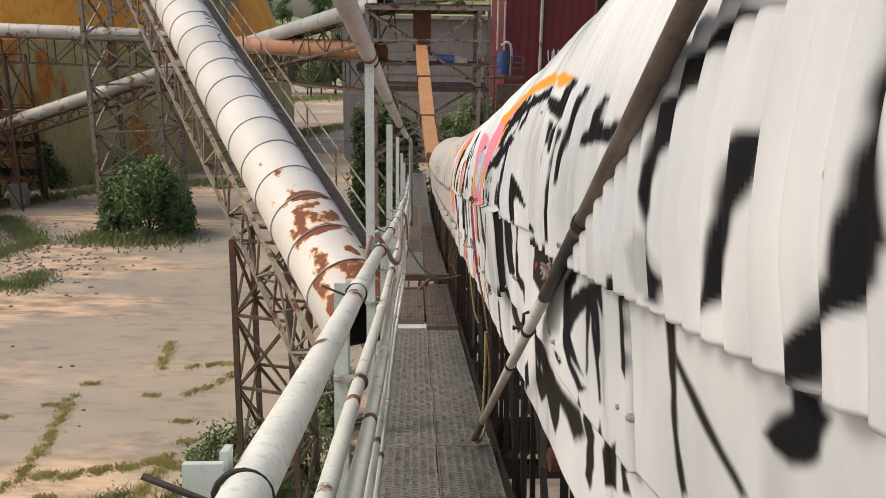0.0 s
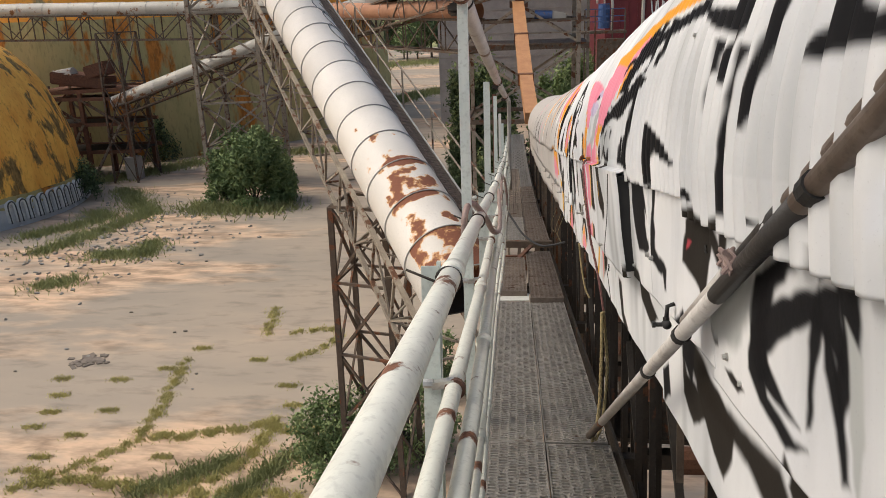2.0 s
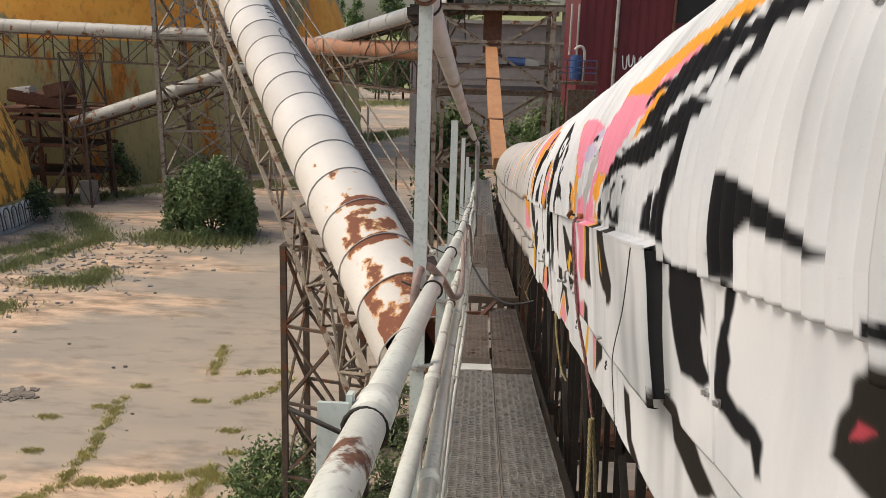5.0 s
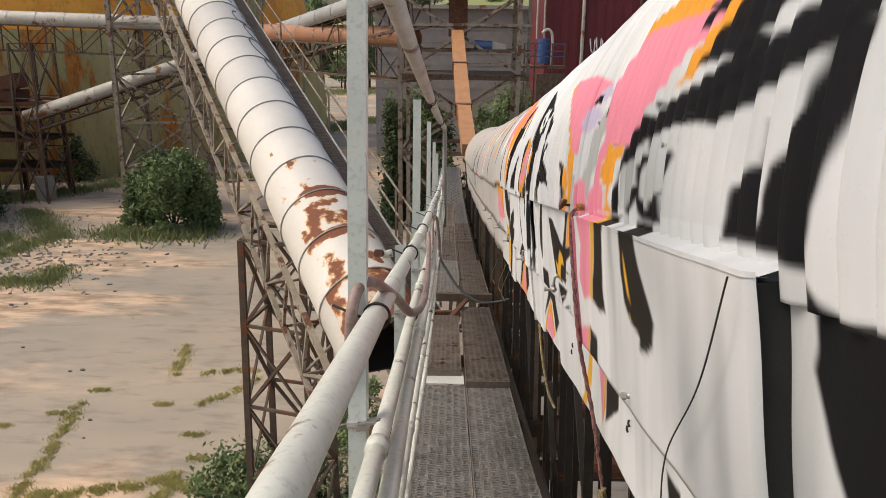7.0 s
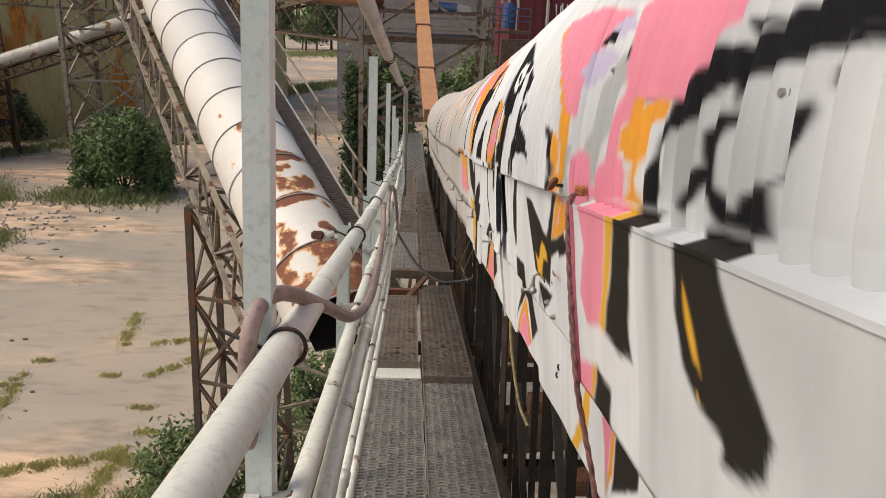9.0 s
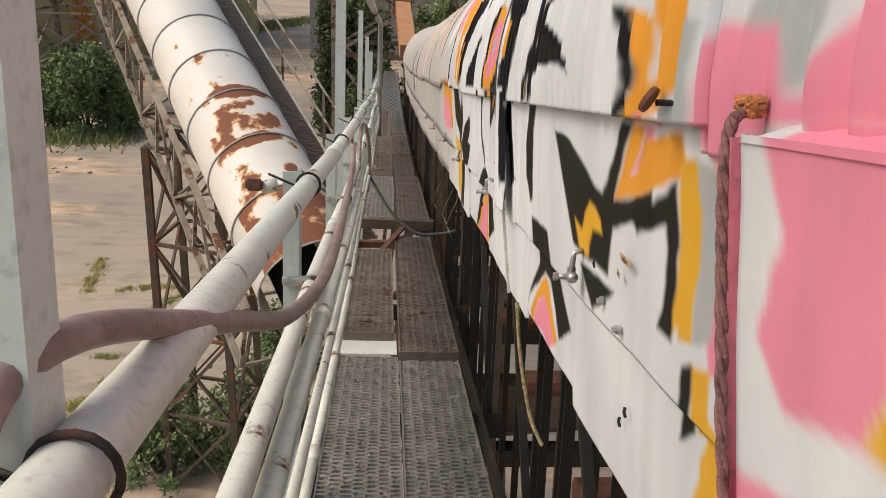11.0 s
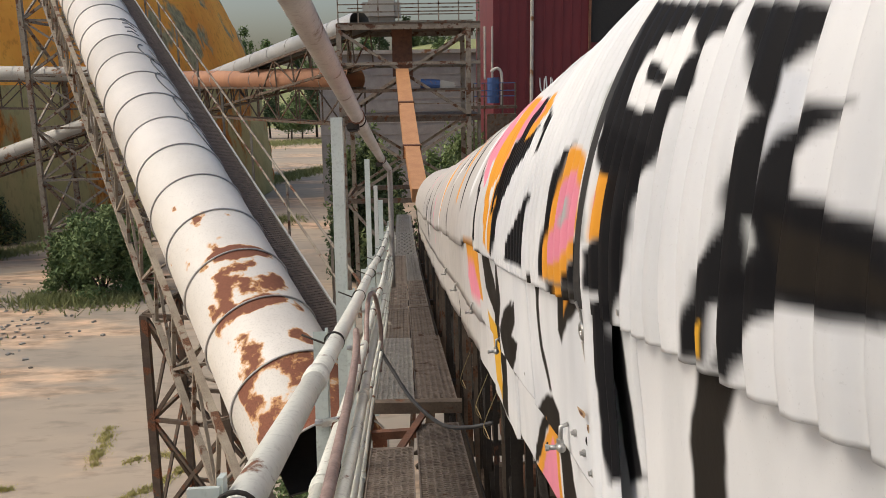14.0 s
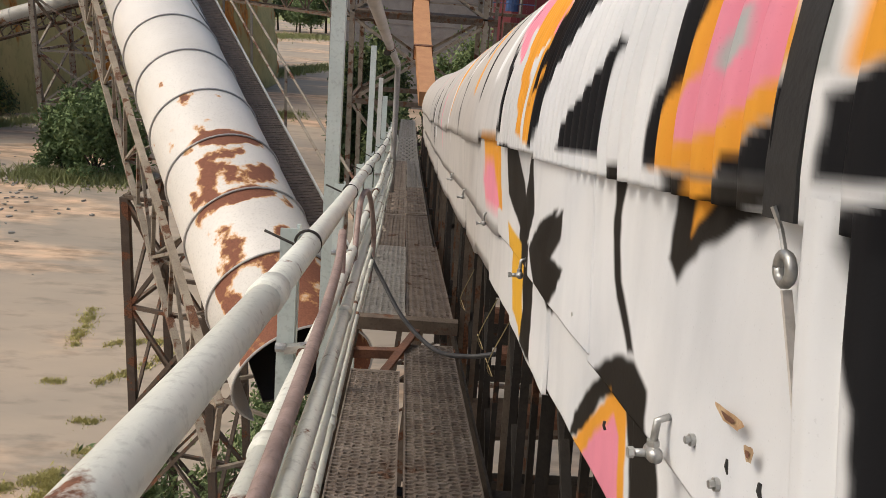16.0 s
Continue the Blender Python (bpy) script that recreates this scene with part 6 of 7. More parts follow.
grass("crack_grass", cracks, 26000, 0.11, 0.16, DRY_GRASS, "dry yellow-green grass growing along the slab joints", 1)
grass("grass_tufts", [(x + dx, y) for x, y in spots for dx in (-0.2, 0, 0.2)], 5200, 0.1, 0.13, DRY_GRASS, "small dry grass tufts in the concrete", 2)
grass("weeds", along((-8.0, 17.0), (-7.0, 19.0), (-5.5, 20.5)) + along((-10.5, 17.2), (-8.4, 19.0)), 7000, 0.18, 0.35, GREEN_GRASS, "green weeds at the slab joints", 3)
far_weeds = along((-29.5, 41.0), (-28.0, 42.5), (-27.0, 45.0), (-29.0, 46.5), step=0.8) + along((-23.2, 37.2), (-20.6, 37.4), (-21.5, 40.0), step=0.7) + along((-26.7, 38.0), (-24.6, 46.0), (-30.5, 53.3), step=1.0) + along((-23.1, 32.7), (-21.6, 33.5), step=0.6)
grass("weed_patch", far_weeds, 14000, 0.35, 0.75, GREEN_GRASS, "rough weed patches on the rubble", 4)
grass("weed_patch", along((-33, 56), (-29, 62), (-24, 66), (-17, 68), (-11, 74), step=1.5) + along((-16.5, 47), (-22.5, 46.8), step=0.8), 9000, 0.6, 1.2, GREEN_GRASS, "rough weed patches below the galleries", 5)
grass("verge_grass", along((-45, 150), (-34, 172), (-24, 178), (-12, 180), step=1.2), 9000, 1.0, 4.5, GREEN_GRASS, "long green verge below the far trees", 6)
grass("verge_grass", along((-20, 100), (-16, 112), (-12, 118), step=1.0), 3500, 0.9, 1.5, GREEN_GRASS, "green verge at the dome's foot", 7)


def tree(base, h, r, seed, mat):
    t = thing("tree", base, "leafy green roadside tree with a grey trunk", "tree", "far trees")
    top = (base[0], base[1], base[2] + h * 0.75)
    bm = bmesh.new()
    sweep(bm, [base, (base[0] + 0.2, base[1], base[2] + h * 0.4), top], [h * 0.022, h * 0.016, h * 0.006], 7)
    part("trunk", bm, BARK, t)
    lb = lobes((base[0], base[1], base[2] + h * 0.22), r, r, h * 0.8, 20, seed, 0.05)
    bm = bmesh.new()
    for x, y, z, q in lb[:7]:
        sweep(bm, [(base[0], base[1], base[2] + h * 0.35), (x, y, z)], [h * 0.01, h * 0.004], 5)
    part("limb_cluster", bm, BARK, t)
    leaf_cloud("crown", lobe_points(lb, r, h * 0.8), 1500, h * 0.035, mat, t, seed)
    return t


protos = [tree((-30, 184, GROUND), 11.0, 4.2, 70, LEAF), tree((-22, 186, GROUND), 12.0, 3.8, 71, LEAF_DARK), tree((-16, 182, GROUND), 10.0, 4.4, 72, LEAF)]
rnd = random.Random(8)
for k in range(26):
    x, y = -62 + k * 3.6 + rnd.uniform(-1, 1), 186 + rnd.uniform(-4, 16)
    s = rnd.uniform(0.8, 1.25)
    c = copy_thing(protos[k % 3], pose(x, y, GROUND, 0, 0, rnd.uniform(0, 360)))
    c.scale = (s, s, s)
# wooded rise on the horizon
bm = bmesh.new()
nx, ny = 40, 10
hill_rows = []
for j in range(ny + 1):
    y = 240 + 42 * j
    hill_rows.append([bm.verts.new((-420 + 22 * i, y, GROUND + 44 * (1 - math.cos(min(1, j / 7) * math.pi)) / 2 * (0.8 + 0.2 * math.sin(i * 0.7)) - 0.3)) for i in range(nx + 1)])
for a, b in zip(hill_rows, hill_rows[1:]):
    for i in range(nx):
        bm.faces.new((a[i], a[i + 1], b[i + 1], b[i]))
hill = tagged(part("backdrop_hill", bm, GREEN_GRASS, smooth=True), "wooded rise behind the yard", "hill", kind="structure")
for k in range(64):
    j = rnd.uniform(0.5, 6)
    y = 240 + 42 * j
    x = rnd.uniform(-0.42, 0.12) * y
    z = GROUND + 44 * (1 - math.cos(min(1, j / 7) * math.pi)) / 2 * 0.8 - 1
    c = copy_thing(protos[k % 3], pose(x, y, z, 0, 0, rnd.uniform(0, 360)))
    s = rnd.uniform(1.1, 1.9)
    c.scale = (s, s, s)

# ---- loose things in the yard ----
STAIN = material("dark_oily_rubble", (0.24, 0.2, 0.165), (0.17, 0.145, 0.12), 0.95, 0, 2, 0.4)
rub = thing("rubble_patch", (-16.3, 24.9, GROUND), "dark broken asphalt patch on the concrete", "rubble")
r2 = random.Random(5)
for k in range(40):
    a, d = r2.uniform(0, math.tau), r2.uniform(0, 0.9)
    part("chunk", put(block, pose(-16.3 + d * math.cos(a), 24.9 + d * 0.7 * math.sin(a), GROUND + 0.02, r2.uniform(-8, 8), r2.uniform(-8, 8), r2.uniform(0, 90)), r2.uniform(0.1, 0.35), r2.uniform(0.1, 0.3), 0.035), STAIN, rub)
for k in range(14):
    x, y = r2.uniform(-24, -8), r2.uniform(18, 38)
    bm = bmesh.new()
    bmesh.ops.create_icosphere(bm, subdivisions=1, radius=r2.uniform(0.03, 0.09), matrix=pose(x, y, GROUND + 0.03) @ Matrix.Diagonal((1.3, 0.9, 0.6, 1)))
    mesh_thing("loose_stone", bm, STAIN if k % 3 else CONCRETE, (x, y, GROUND), "small loose stone on the concrete yard", "stone", "loose stones")
bm = bmesh.new()
r3 = np.random.RandomState(6)
for k in range(420):
    x, y = r3.normal(-24, 3.2), r3.normal(41, 4.5)
    block(bm, pose(x, y, GROUND + 0.03, r3.uniform(-20, 20), r3.uniform(-20, 20), r3.uniform(0, 90)), *(r3.uniform(0.06, 0.24, 3) * (1, 0.8, 0.45)))
tagged(part("rubble", bm, CONCRETE), "scattered pale rubble and gravel", "rubble", kind="stuff")
car = thing("parked_car", (3.3, 70, GROUND), "white car parked behind the tower, mostly hidden", "car")
part("body", put(block, pose(3.3, 70, -9.7, 0, 0, 10), 4.3, 1.7, 0.75, 0.2), WHITE_STEEL, car)
part("cabin", put(block, pose(3.2, 70, -9.1, 0, 0, 10), 2.3, 1.5, 0.6, 0.22), BLACK_GAP, car)
for x in (1.9, 4.7):
    part("wheel", put(sweep, [(x, 69.1, GROUND + 0.32), (x, 69.35, GROUND + 0.32)], 0.32, 16), BLACK_GAP, car)

# ---- fittings on the cladding ----
PINK_PAINT = material("pink_spray_paint", (0.7, 0.2, 0.27), (0.6, 0.17, 0.23), 0.5, 0, 8, 0.1)
box = thing("folded_panel_box", hood_point(4.1, 1.0, 0.05), "folded white steel panel standing proud of the conveyor's side, painted", "panel")
sheet("face", 3.42, 4.74, 1.0, 1.362, box, lift=0.05, ridge=0.0, dy=0.008, ds=0.01, tilt=-0.01)
sheet("ledge", 3.42, 4.74, 1.355, 1.372, box, lift=0.0, ridge=0.0, dy=0.008, ds=0.0025, tilt=0.052)
part("end_plate", put(bar, hood_point(4.742, 1.36, 0.026), hood_point(4.742, 1.0, 0.022), 0.05, 0.004, (0, 1, 0)), PINK_PAINT, box)
# black plate paints the shade inside the box's open end
part("dark_end", put(bar, hood_point(3.43, 1.35, 0.022), hood_point(3.43, 1.02, 0.02), 0.045, 0.004, (0, 1, 0)), BLACK_GAP, box, "black plate standing for the shade inside the open end")


def valve(y, s):
    """A small spray-painted tap: nipple, tee body and two plugs."""
    met = BLACK_GAP if y < 3 else BRIGHT
    v = thing("water_tap", hood_point(y, s, 0.03), "small zinc tap on a short pipe out of the skirt", "tap", "taps along the conveyor")
    c = lambda dy, ds, l: hood_point(y + dy, s + ds, l)  # noqa: E731
    part("nipple", put(sweep, [c(0, 0.0527, 0), c(0, 0.0465, 0.0175), c(0, 0.0124, 0.0225)], 0.00558, 10), met, v, smooth=True)
    part("body", put(sweep, [c(-0.0186, 0, 0.0225), c(-0.00744, 0, 0.0225), c(0.00744, 0, 0.0225), c(0.0186, 0, 0.0225)], [0.00806, 0.01178, 0.01178, 0.00806], 12), met, v, smooth=True)
    part("stem", put(sweep, [c(0, 0, 0.025), c(0, 0, 0.05)], 0.00558, 10), met, v, smooth=True)
    part("collar", put(sweep, [c(0, 0.01116, 0.0225), c(0, 0.0186, 0.0225)], 0.0093, 6), met, v)
    part("plug", put(sweep, [c(0, 0, 0.05), c(0, 0, 0.058)], 0.00806, 6), met, v)


for y, s in ((2.72, 1.0), (4.1, 1.03), (5.5, 1.045), (6.99, 1.003), (8.35, 0.99), (9.55, 1.0), (10.9, 0.99), (12.2, 1.0)):
    valve(y, s)

# bolts and punched slots
for y, s in ((4.75, 1.02), (4.5, 1.01), (3.5, 1.03), (3.38, 1.05), (5.35, 1.04), (5.25, 1.02), (6.82, 1.04), (6.9, 1.06), (6.62, 1.02), (2.2, 1.06), (2.1, 1.04), (2.62, 1.7), (4.72, 1.62), (1.3, 1.45), (6.75, 1.02), (7.6, 1.05), (6.416, 1.382), (0.834, 1.48), (3.972, 1.524), (3.09, 1.125), (3.02, 1.125), (1.53, 1.083), (1.465, 1.083)):
    b = thing("bolt", hood_point(y, s, 0.0), "painted hexagon bolt with washer in the sheet", "bolt", "bolts in the cladding")
    part("washer", put(sweep, [hood_point(y, s, 0.0), hood_point(y, s, 0.006)], 0.008, 12), BRIGHT, b)
    part("head", put(sweep, [hood_point(y, s, 0.006), hood_point(y, s, 0.012)], 0.005, 6), BRIGHT, b)
for y, s in ((5.42, 1.09), (5.45, 1.06), (4.35, 0.88), (4.33, 0.9), (6.72, 1.08), (6.8, 1.07), (3.3, 1.24), (5.25, 0.86), (5.22, 0.89), (2.35, 1.24), (7.35, 0.9)):
    part("slot", put(sweep, [hood_point(y, s - 0.008, -0.003), hood_point(y + 0.002, s, -0.001), hood_point(y + 0.003, s + 0.008, -0.003)], 0.0028, 6), BLACK_GAP, gallery, "punched slot")

TAN_RUST = material("tan_rust_bleed", (0.5, 0.38, 0.24), (0.34, 0.2, 0.1), 0.85, 0, 40, 0.2)
# torn, rusted holes in the skirts and the crumpled flashing at the joint
for y, s, ry, rs in ((5.2, 1.146, 0.034, 0.009), (5.232, 1.117, 0.01, 0.009), (6.78, 1.134, 0.04, 0.012), (6.73, 1.115, 0.012, 0.014), (4.16, 1.1, 0.012, 0.01)):
    for grow, lift, mt, nm in ((0.85, 0.008, TAN_RUST, "rust_stain"), (0.4, 0.0095, RUST, "torn_hole")):
        bm = bmesh.new()
        bm.faces.new([bm.verts.new(hood_point(y + grow * ry * math.cos(a) * (1 + 0.3 * math.sin(3 * a + y)), s + grow * rs * math.sin(a) * (1 + 0.35 * math.cos(2 * a + y)), lift)) for a in [math.tau * k / 16 for k in range(16)]])
        part(nm, bm, mt, gallery)
sheet("torn_flashing", 6.475, 6.64, 1.02, 1.385, gallery, lift=0.014, ridge=0.009, pitch=0.07, dy=0.004, ds=0.006, tilt=0.02, skew=-0.04, label="crumpled white flashing hanging at the joint")

# ring and strap hanging at the hood joint
strap = thing("hanging_strap", hood_point(6.7, 1.3, 0.03), "grey lifting strap on a steel ring at the hood joint", "strap")
ringpts = [hood_point(6.66 + 0.012 * math.cos(a), 1.318 + 0.013 * math.sin(a), 0.016) for a in [math.tau * k / 16 for k in range(17)]]
part("ring", put(sweep, ringpts, 0.0055, 8), BRIGHT, strap, smooth=True)
part("wire_loop", put(sweep, [hood_point(6.66, 1.33, 0.016), hood_point(6.675, 1.352, 0.014), hood_point(6.68, 1.372, 0.02)], 0.003, 6), BRIGHT, strap)
part("galvanised_bar", put(bar, hood_point(6.655, 1.3, 0.016), hood_point(6.5, 0.74, 0.006), 0.01, 0.003), POLE_WHITE, strap)

# ropes and wires
def twisted(name, pts, r, mat, label, turns=60):
    bm = bmesh.new()
    line = curve_points(pts, 24)
    for ph in (0, math.tau / 3, 2 * math.tau / 3):
        sp = []
        for i, p in enumerate(line):
            a = i / len(line) * turns + ph
            sp.append(p + Vector((math.cos(a) * r * 0.6, math.sin(a) * r * 0.6, 0)))
        sweep(bm, sp, r * 0.62, 6)
    return mesh_thing(name, bm, mat, pts[-1], label, "rope", smooth=True)


twisted("rope", [hood_point(4.77, 1.385, 0.02), hood_point(4.752, 1.355, 0.05), hood_point(4.745, 1.2, 0.052), hood_point(4.735, 1.0, 0.045), hood_point(4.71, 0.8, 0.02), hood_point(4.69, 0.55, 0.0)], 0.0055, PINK_ROPE, "pink-painted twisted rope hanging down the skirt")
knot = []
for k in range(28):
    a = k * 0.9
    knot.append(hood_point(4.77 + 0.011 * math.cos(a) + 0.005 * math.sin(k), 1.385 + 0.008 * math.sin(a * 1.3), 0.022 + 0.008 * math.sin(a * 2)))
mesh_thing("rope_knot", put(sweep, knot, 0.004, 6), ORANGE_ROPE, knot[0], "frayed orange rope knot at the panel's edge", "rope")
twisted("rope", [W(0.34, 4.62, 0.62), W(0.33, 4.55, 0.4), W(0.31, 4.48, 0.15), W(0.27, 4.4, 0.03)], 0.008, ROPE, "faded yellow rope tied to the leaning pole")
twisted("rope", [W(0.35, 4.64, 0.62), W(0.36, 4.56, 0.35), W(0.33, 4.5, 0.1), W(0.29, 4.42, 0.03)], 0.007, ROPE, "faded yellow rope tied to the leaning pole")
twisted("rope", [W(0.37, 6.35, 0.75), W(0.38, 6.3, 0.6), W(0.4, 6.2, 0.45), W(0.42, 6.1, 0.4)], 0.006, ROPE, "tattered yellow rope end below the skirt")
kn = []
for k in range(24):
    a = k * 1.1
    kn.append(hood_point(1.99 + 0.018 * math.cos(a), 1.27 + 0.018 * math.sin(a * 1.4), 0.045 + 0.012 * math.sin(a * 2)))
mesh_thing("rope_knot", put(sweep, kn, 0.004, 6), HOSE, kn[0], "grey knotted rag on the leaning pole", "rope")
mesh_thing("wire", put(sweep, curve_points([hood_point(3.43, 1.355, 0.07), hood_point(3.55, 1.2, 0.07), hood_point(3.72, 1.05, 0.07), hood_point(3.85, 0.9, 0.05), hood_point(3.9, 0.74, 0.04)], 8), 0.0013, 6), DARK_STEEL, hood_point(3.9, 0.74, 0.04), "thin twisted wire hanging off the panel's corner", "wire")
for y, z in ((9.3, 0.5), (10.4, 0.42), (8.9, 0.5)):
    mesh_thing("wire", put(sweep, curve_points([W(0.42, y, z + 0.2), W(0.36, y + 0.1, z), W(0.41, y + 0.3, z - 0.12), W(0.4, y + 0.5, z - 0.1)], 6), 0.0025, 5), ROPE, W(0.42, y, z), "loose wire dangling below the skirt", "wire")
cap = thing("rusty_cap", hood_point(5.006, 1.384, 0.0), "bent rusty round cap on a stub in the hood sheet", "cap")
part("stub", put(sweep, [hood_point(5.006, 1.384, 0.0), hood_point(5.006, 1.384, 0.03)], 0.004, 10), DARK_STEEL, cap)
part("disc", put(sweep, [hood_point(5.008, 1.386, 0.036), hood_point(5.011, 1.389, 0.04)], 0.017, 18), RUST, cap, "bent rusty disc")

# spray scribbles on the white tube
SCRIB = material("black_spray_line", (0.05, 0.05, 0.055), (0.08, 0.08, 0.08), 0.6, 0, 20, 0.0)
def on_tube(dist, turn, lift=0.006):
    return TUBE_A + TUBE_D * dist + (sv * math.cos(turn) + uv * math.sin(turn)) * (0.735 + lift)


for d, t, a, b in ((2.0, 0.75, 0.7, 0.22), (2.9, 0.85, 0.5, 0.25), (4.0, 0.95, 0.55, 0.3), (5.0, 0.85, 0.5, 0.26), (5.8, 1.0, 0.45, 0.28)):
    pts = [on_tube(d + a * math.cos(k * math.tau / 20), t + b * math.sin(k * math.tau / 20) + 0.1 * math.cos(k * math.tau / 20)) for k in range(19)]
    part("scribble", put(sweep, pts, 0.014, 4), SCRIB, tube, "looping black spray scribble")
for d in (7.0, 7.3, 7.6, 7.9):
    part("scribble", put(sweep, [on_tube(d, 1.0), on_tube(d + 0.12, 1.2), on_tube(d + 0.02, 1.35)], 0.014, 4), SCRIB, tube, "short black spray stroke")
# chalky lettering shapes on the red wall and the dome's foot
WHITE_LINE = material("white_spray_line", (0.7, 0.7, 0.7), (0.6, 0.6, 0.6), 0.6, 0, 10, 0.0)
bm = bmesh.new()
for k in range(7):
    x, z = 7.9 + k * 0.42, 0.75 + 0.1 * math.sin(k * 2)
    sweep(bm, curve_points([(x, 57.93, z + 0.5), (x + 0.1, 57.93, z - 0.3), (x + 0.3, 57.93, z - 0.35 + 0.2 * (k % 2)), (x + 0.34, 57.93, z + 0.45)], 5), 0.05, 5)
part("tag", bm, WHITE_LINE, red, "white sprayed tag")
for k in range(11):
    a = -0.42 + k * 0.07
    p = lambda da, z, r: (-41.5 + r * math.cos(a + da), 47.0 + r * math.sin(a + da), GROUND + z)  # noqa: E731
    part("tag_fill", put(sweep, curve_points([p(0, 0.35, 10.6), p(0.0, 1.4, 10.5), p(0.04, 1.45, 10.5), p(0.045, 0.35, 10.6)], 5), 0.16, 5), WHITE_LINE, near_dome, "white sprayed letter shape")
    part("tag_outline", put(sweep, curve_points([p(0, 0.3, 10.72), p(0.0, 1.45, 10.62), p(0.04, 1.5, 10.62), p(0.045, 0.3, 10.72)], 5), 0.05, 5), SCRIB, near_dome, "black outline of a sprayed letter shape")

# ---- walkway ----
def grating(bm, x0, x1, y0, y1, z, cell=0.006, depth=0.024, skew=0.0):
    """A pressed-steel plank: rows of lozenge slots between raised ribs, with turned-down sides."""
    nx, ny = max(2, int((x1 - x0) / cell)), max(2, int((y1 - y0) / cell))
    px, py = (x1 - x0) / 7.0, 0.031
    grid, depths = [], []
    for j in range(ny + 1):
        y = y0 + (y1 - y0) * j / ny
        row = []
        depths.append([])
        for i in range(nx + 1):
            x = x0 + (x1 - x0) * i / nx
            u, v = (x - x0) / px, (y - y0) / py
            fu = abs(u - math.floor(u) - 0.5) * 2
            v2 = v + (0.5 if int(math.floor(u)) % 2 else 0.0)
            fv = abs(v2 - math.floor(v2) - 0.5) * 2
            hole = 1 - ((fu / 0.86) ** 2 + (fv / 0.46) ** 2)
            h = 0.003 * math.exp(-6 * hole * hole) - (depth * min(1, hole * 2.2) if hole > 0 else 0)
            if i < 2 or i > nx - 2 or j < 3 or j > ny - 3:
                h, hole = 0.003, 0.0
            depths[-1].append(hole)
            sag = 0.004 * math.sin(y * 2.1 + x * 5)
            row.append(bm.verts.new(W(x + skew * (y - y0), y, z + h + sag)))
        grid.append(row)
    for j, (a, b) in enumerate(zip(grid, grid[1:])):
        for i in range(nx):
            face = bm.faces.new((a[i], a[i + 1], b[i + 1], b[i]))
            # slot bottoms take the second material: their shade is painted, not left open
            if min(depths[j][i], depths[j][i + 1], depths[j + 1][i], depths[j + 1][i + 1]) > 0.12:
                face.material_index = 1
    for i, sgn in ((0, 1), (nx, -1)):
        for a, b in zip(grid, grid[1:]):
            d = LINE.to_3x3() @ Vector((0, 0, -0.05))
            if a is grid[0]:
                low = bm.verts.new(a[i].co + d)
            low2 = bm.verts.new(b[i].co + d)
            bm.faces.new((a[i], b[i], low2, low) if sgn > 0 else (b[i], a[i], low, low2))
            low = low2
    for row, flip in ((grid[0], False), (grid[-1], True)):
        d = LINE.to_3x3() @ Vector((0, 0, -0.05))
        lows = [bm.verts.new(v.co + d) for v in row]
        for i in range(nx):
            f = (row[i], row[i + 1], lows[i + 1], lows[i])
            bm.faces.new(f[::-1] if not flip else f)


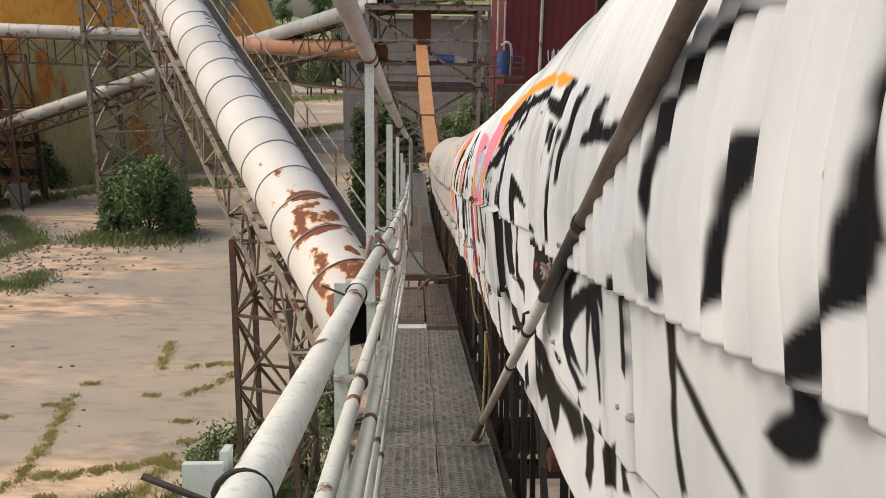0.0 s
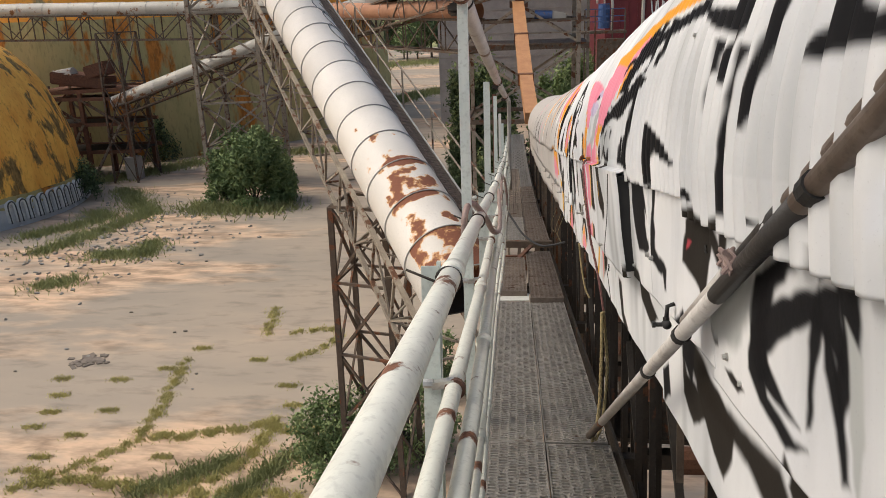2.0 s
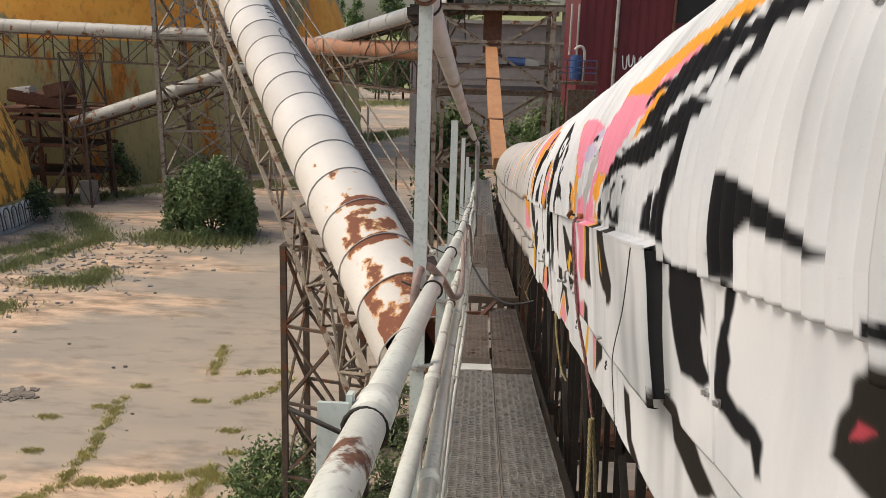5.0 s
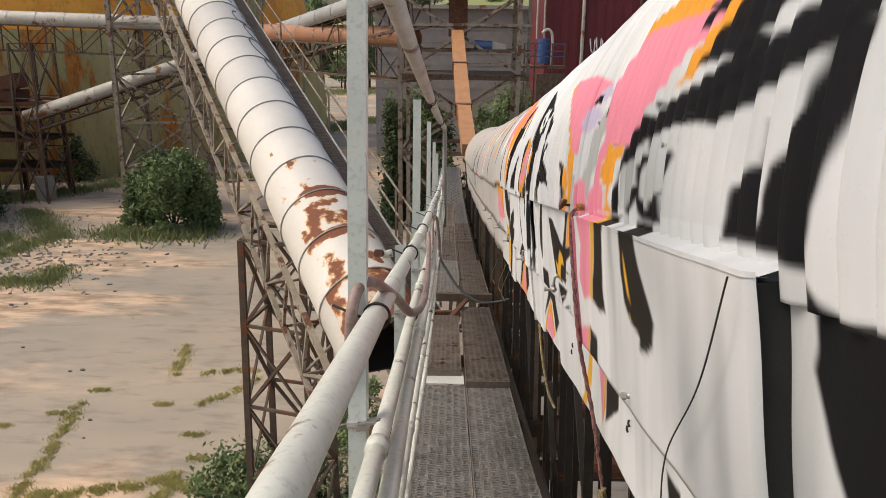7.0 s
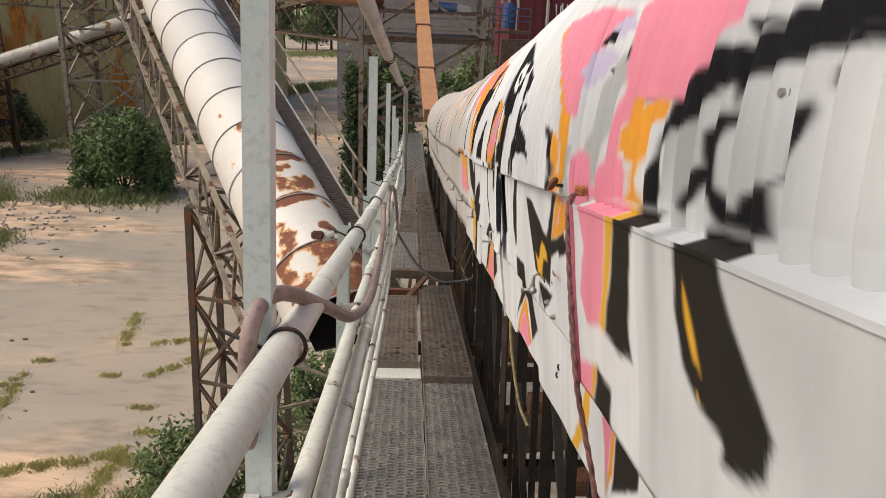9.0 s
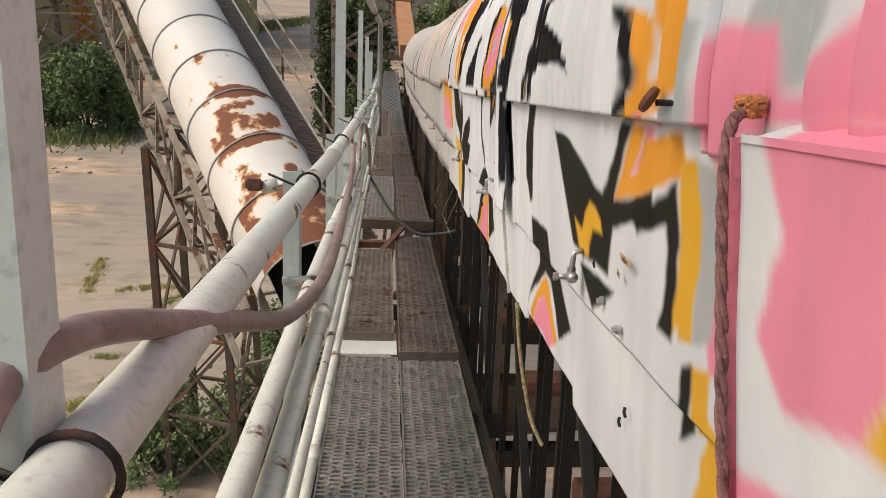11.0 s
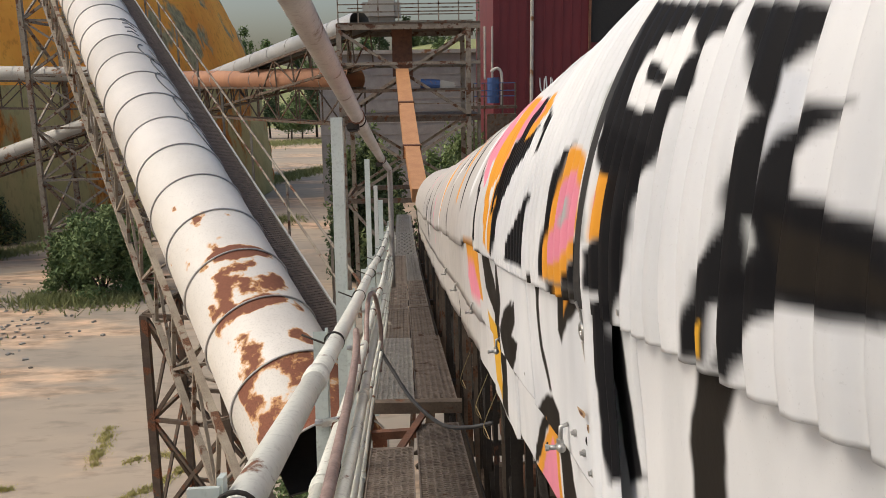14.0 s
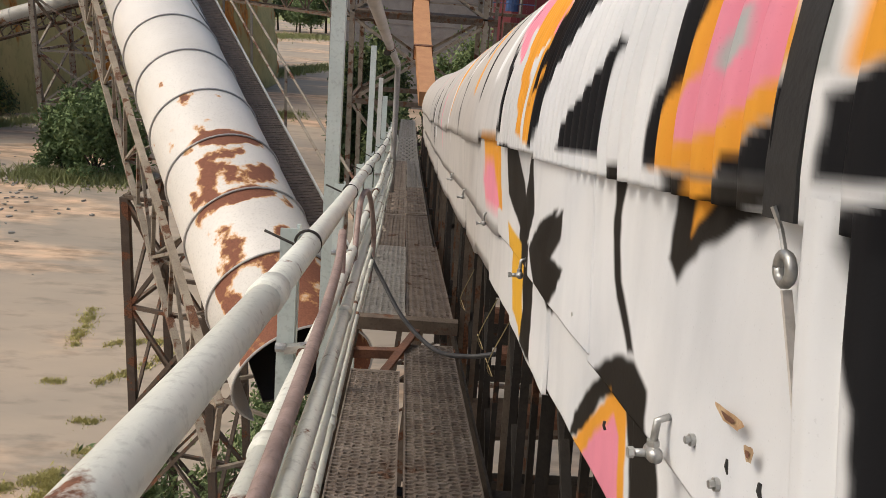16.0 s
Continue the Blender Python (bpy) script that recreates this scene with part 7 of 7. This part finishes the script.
deck = thing("walkway_deck", W(0, 0, -0.3), "narrow elevated walkway of pressed steel grating planks beside the conveyor", "walkway", kind="structure")
for x0, x1, y0, y1, z, mt, cell in (
    (-0.27, 0.043, -1.6, 1.9, 0.0, GALV, 0.012), (0.051, 0.365, -1.6, 1.9, -0.002, GALV, 0.012),
    (-0.268, 0.043, 1.91, 4.45, 0.002, GALV, 0.006), (0.05, 0.362, 1.91, 4.44, 0.0, GALV, 0.006),
    (-0.268, 0.04, 4.46, 7.9, 0.0, GALV, 0.006), (0.047, 0.355, 4.46, 7.98, 0.0, GALV, 0.006),
    (-0.257, 0.02, 8.14, 10.2, 0.05, GALV_BROWN, 0.007), (0.045, 0.355, 7.86, 10.78, 0.042, GALV_BROWN, 0.007),
    (-0.262, 0.045, 11.15, 14.0, 0.12, GALV, 0.009), (0.055, 0.38, 11.15, 14.2, 0.1, GALV_BROWN, 0.009),
    (-0.262, 0.045, 14.05, 17.0, 0.03, GALV_BROWN, 0.012), (0.055, 0.36, 14.25, 17.1, 0.02, GALV_BROWN, 0.012),
    (-0.262, 0.045, 17.05, 20.5, 0.0, GALV_BROWN, 0.016), (0.055, 0.36, 17.15, 20.6, 0.03, GALV_BROWN, 0.016),
    (-0.262, 0.045, 20.55, 26.0, 0.0, GALV_BROWN, 0.024), (0.055, 0.36, 20.7, 26.0, 0.02, GALV, 0.024),
    (-0.262, 0.36, 26.05, 33.0, 0.0, GALV, 0.03), (-0.262, 0.36, 33.05, 40.0, 0.0, GALV, 0.04)):
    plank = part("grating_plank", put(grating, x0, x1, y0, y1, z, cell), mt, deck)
    plank.data.materials.append(SLOT_SHADE)
# bearers below the planks
for y in (0.2, 1.9, 4.45, 7.3, 9.0, 12.6, 15.5, 18.5, 21.5, 24.5, 28, 32, 36):
    part("bearer", put(bar, W(-0.4, y, -0.1), W(0.5, y, -0.1), 0.06, 0.09), DARK_STEEL, deck)
for x in (-0.285, 0.39):
    bm = bmesh.new()
    ys = [-1.6 + 0.8 * k for k in range(53)]
    for a, b in zip(ys, ys[1:]):
        bar(bm, W(x, a, -0.03), W(x, b, -0.03), 0.012, 0.1)
    part("edge_angle", bm, DARK_STEEL if x > 0 else OLD_STEEL, deck)
part("cross_beam", put(bar, W(-0.28, 11.08, 0.1), W(0.4, 11.02, 0.1), 0.07, 0.09), OLD_STEEL, deck, "rusty cross beam at a step in the walkway")
part("cross_beam", put(bar, W(-0.28, 10.85, -0.05), W(0.38, 10.9, -0.05), 0.05, 0.06), RUST, deck)
part("brace", put(bar, W(-0.1, 10.2, 0.0), W(0.12, 10.9, 0.1), 0.05, 0.02), RUST, deck)
part("white_plate", put(block, LINE @ Matrix.Translation((-0.115, 8.1, bend(8.1) + 0.0)), 0.3, 0.36, 0.006), WHITE_STEEL, deck, "white painted plate below a step in the planks")
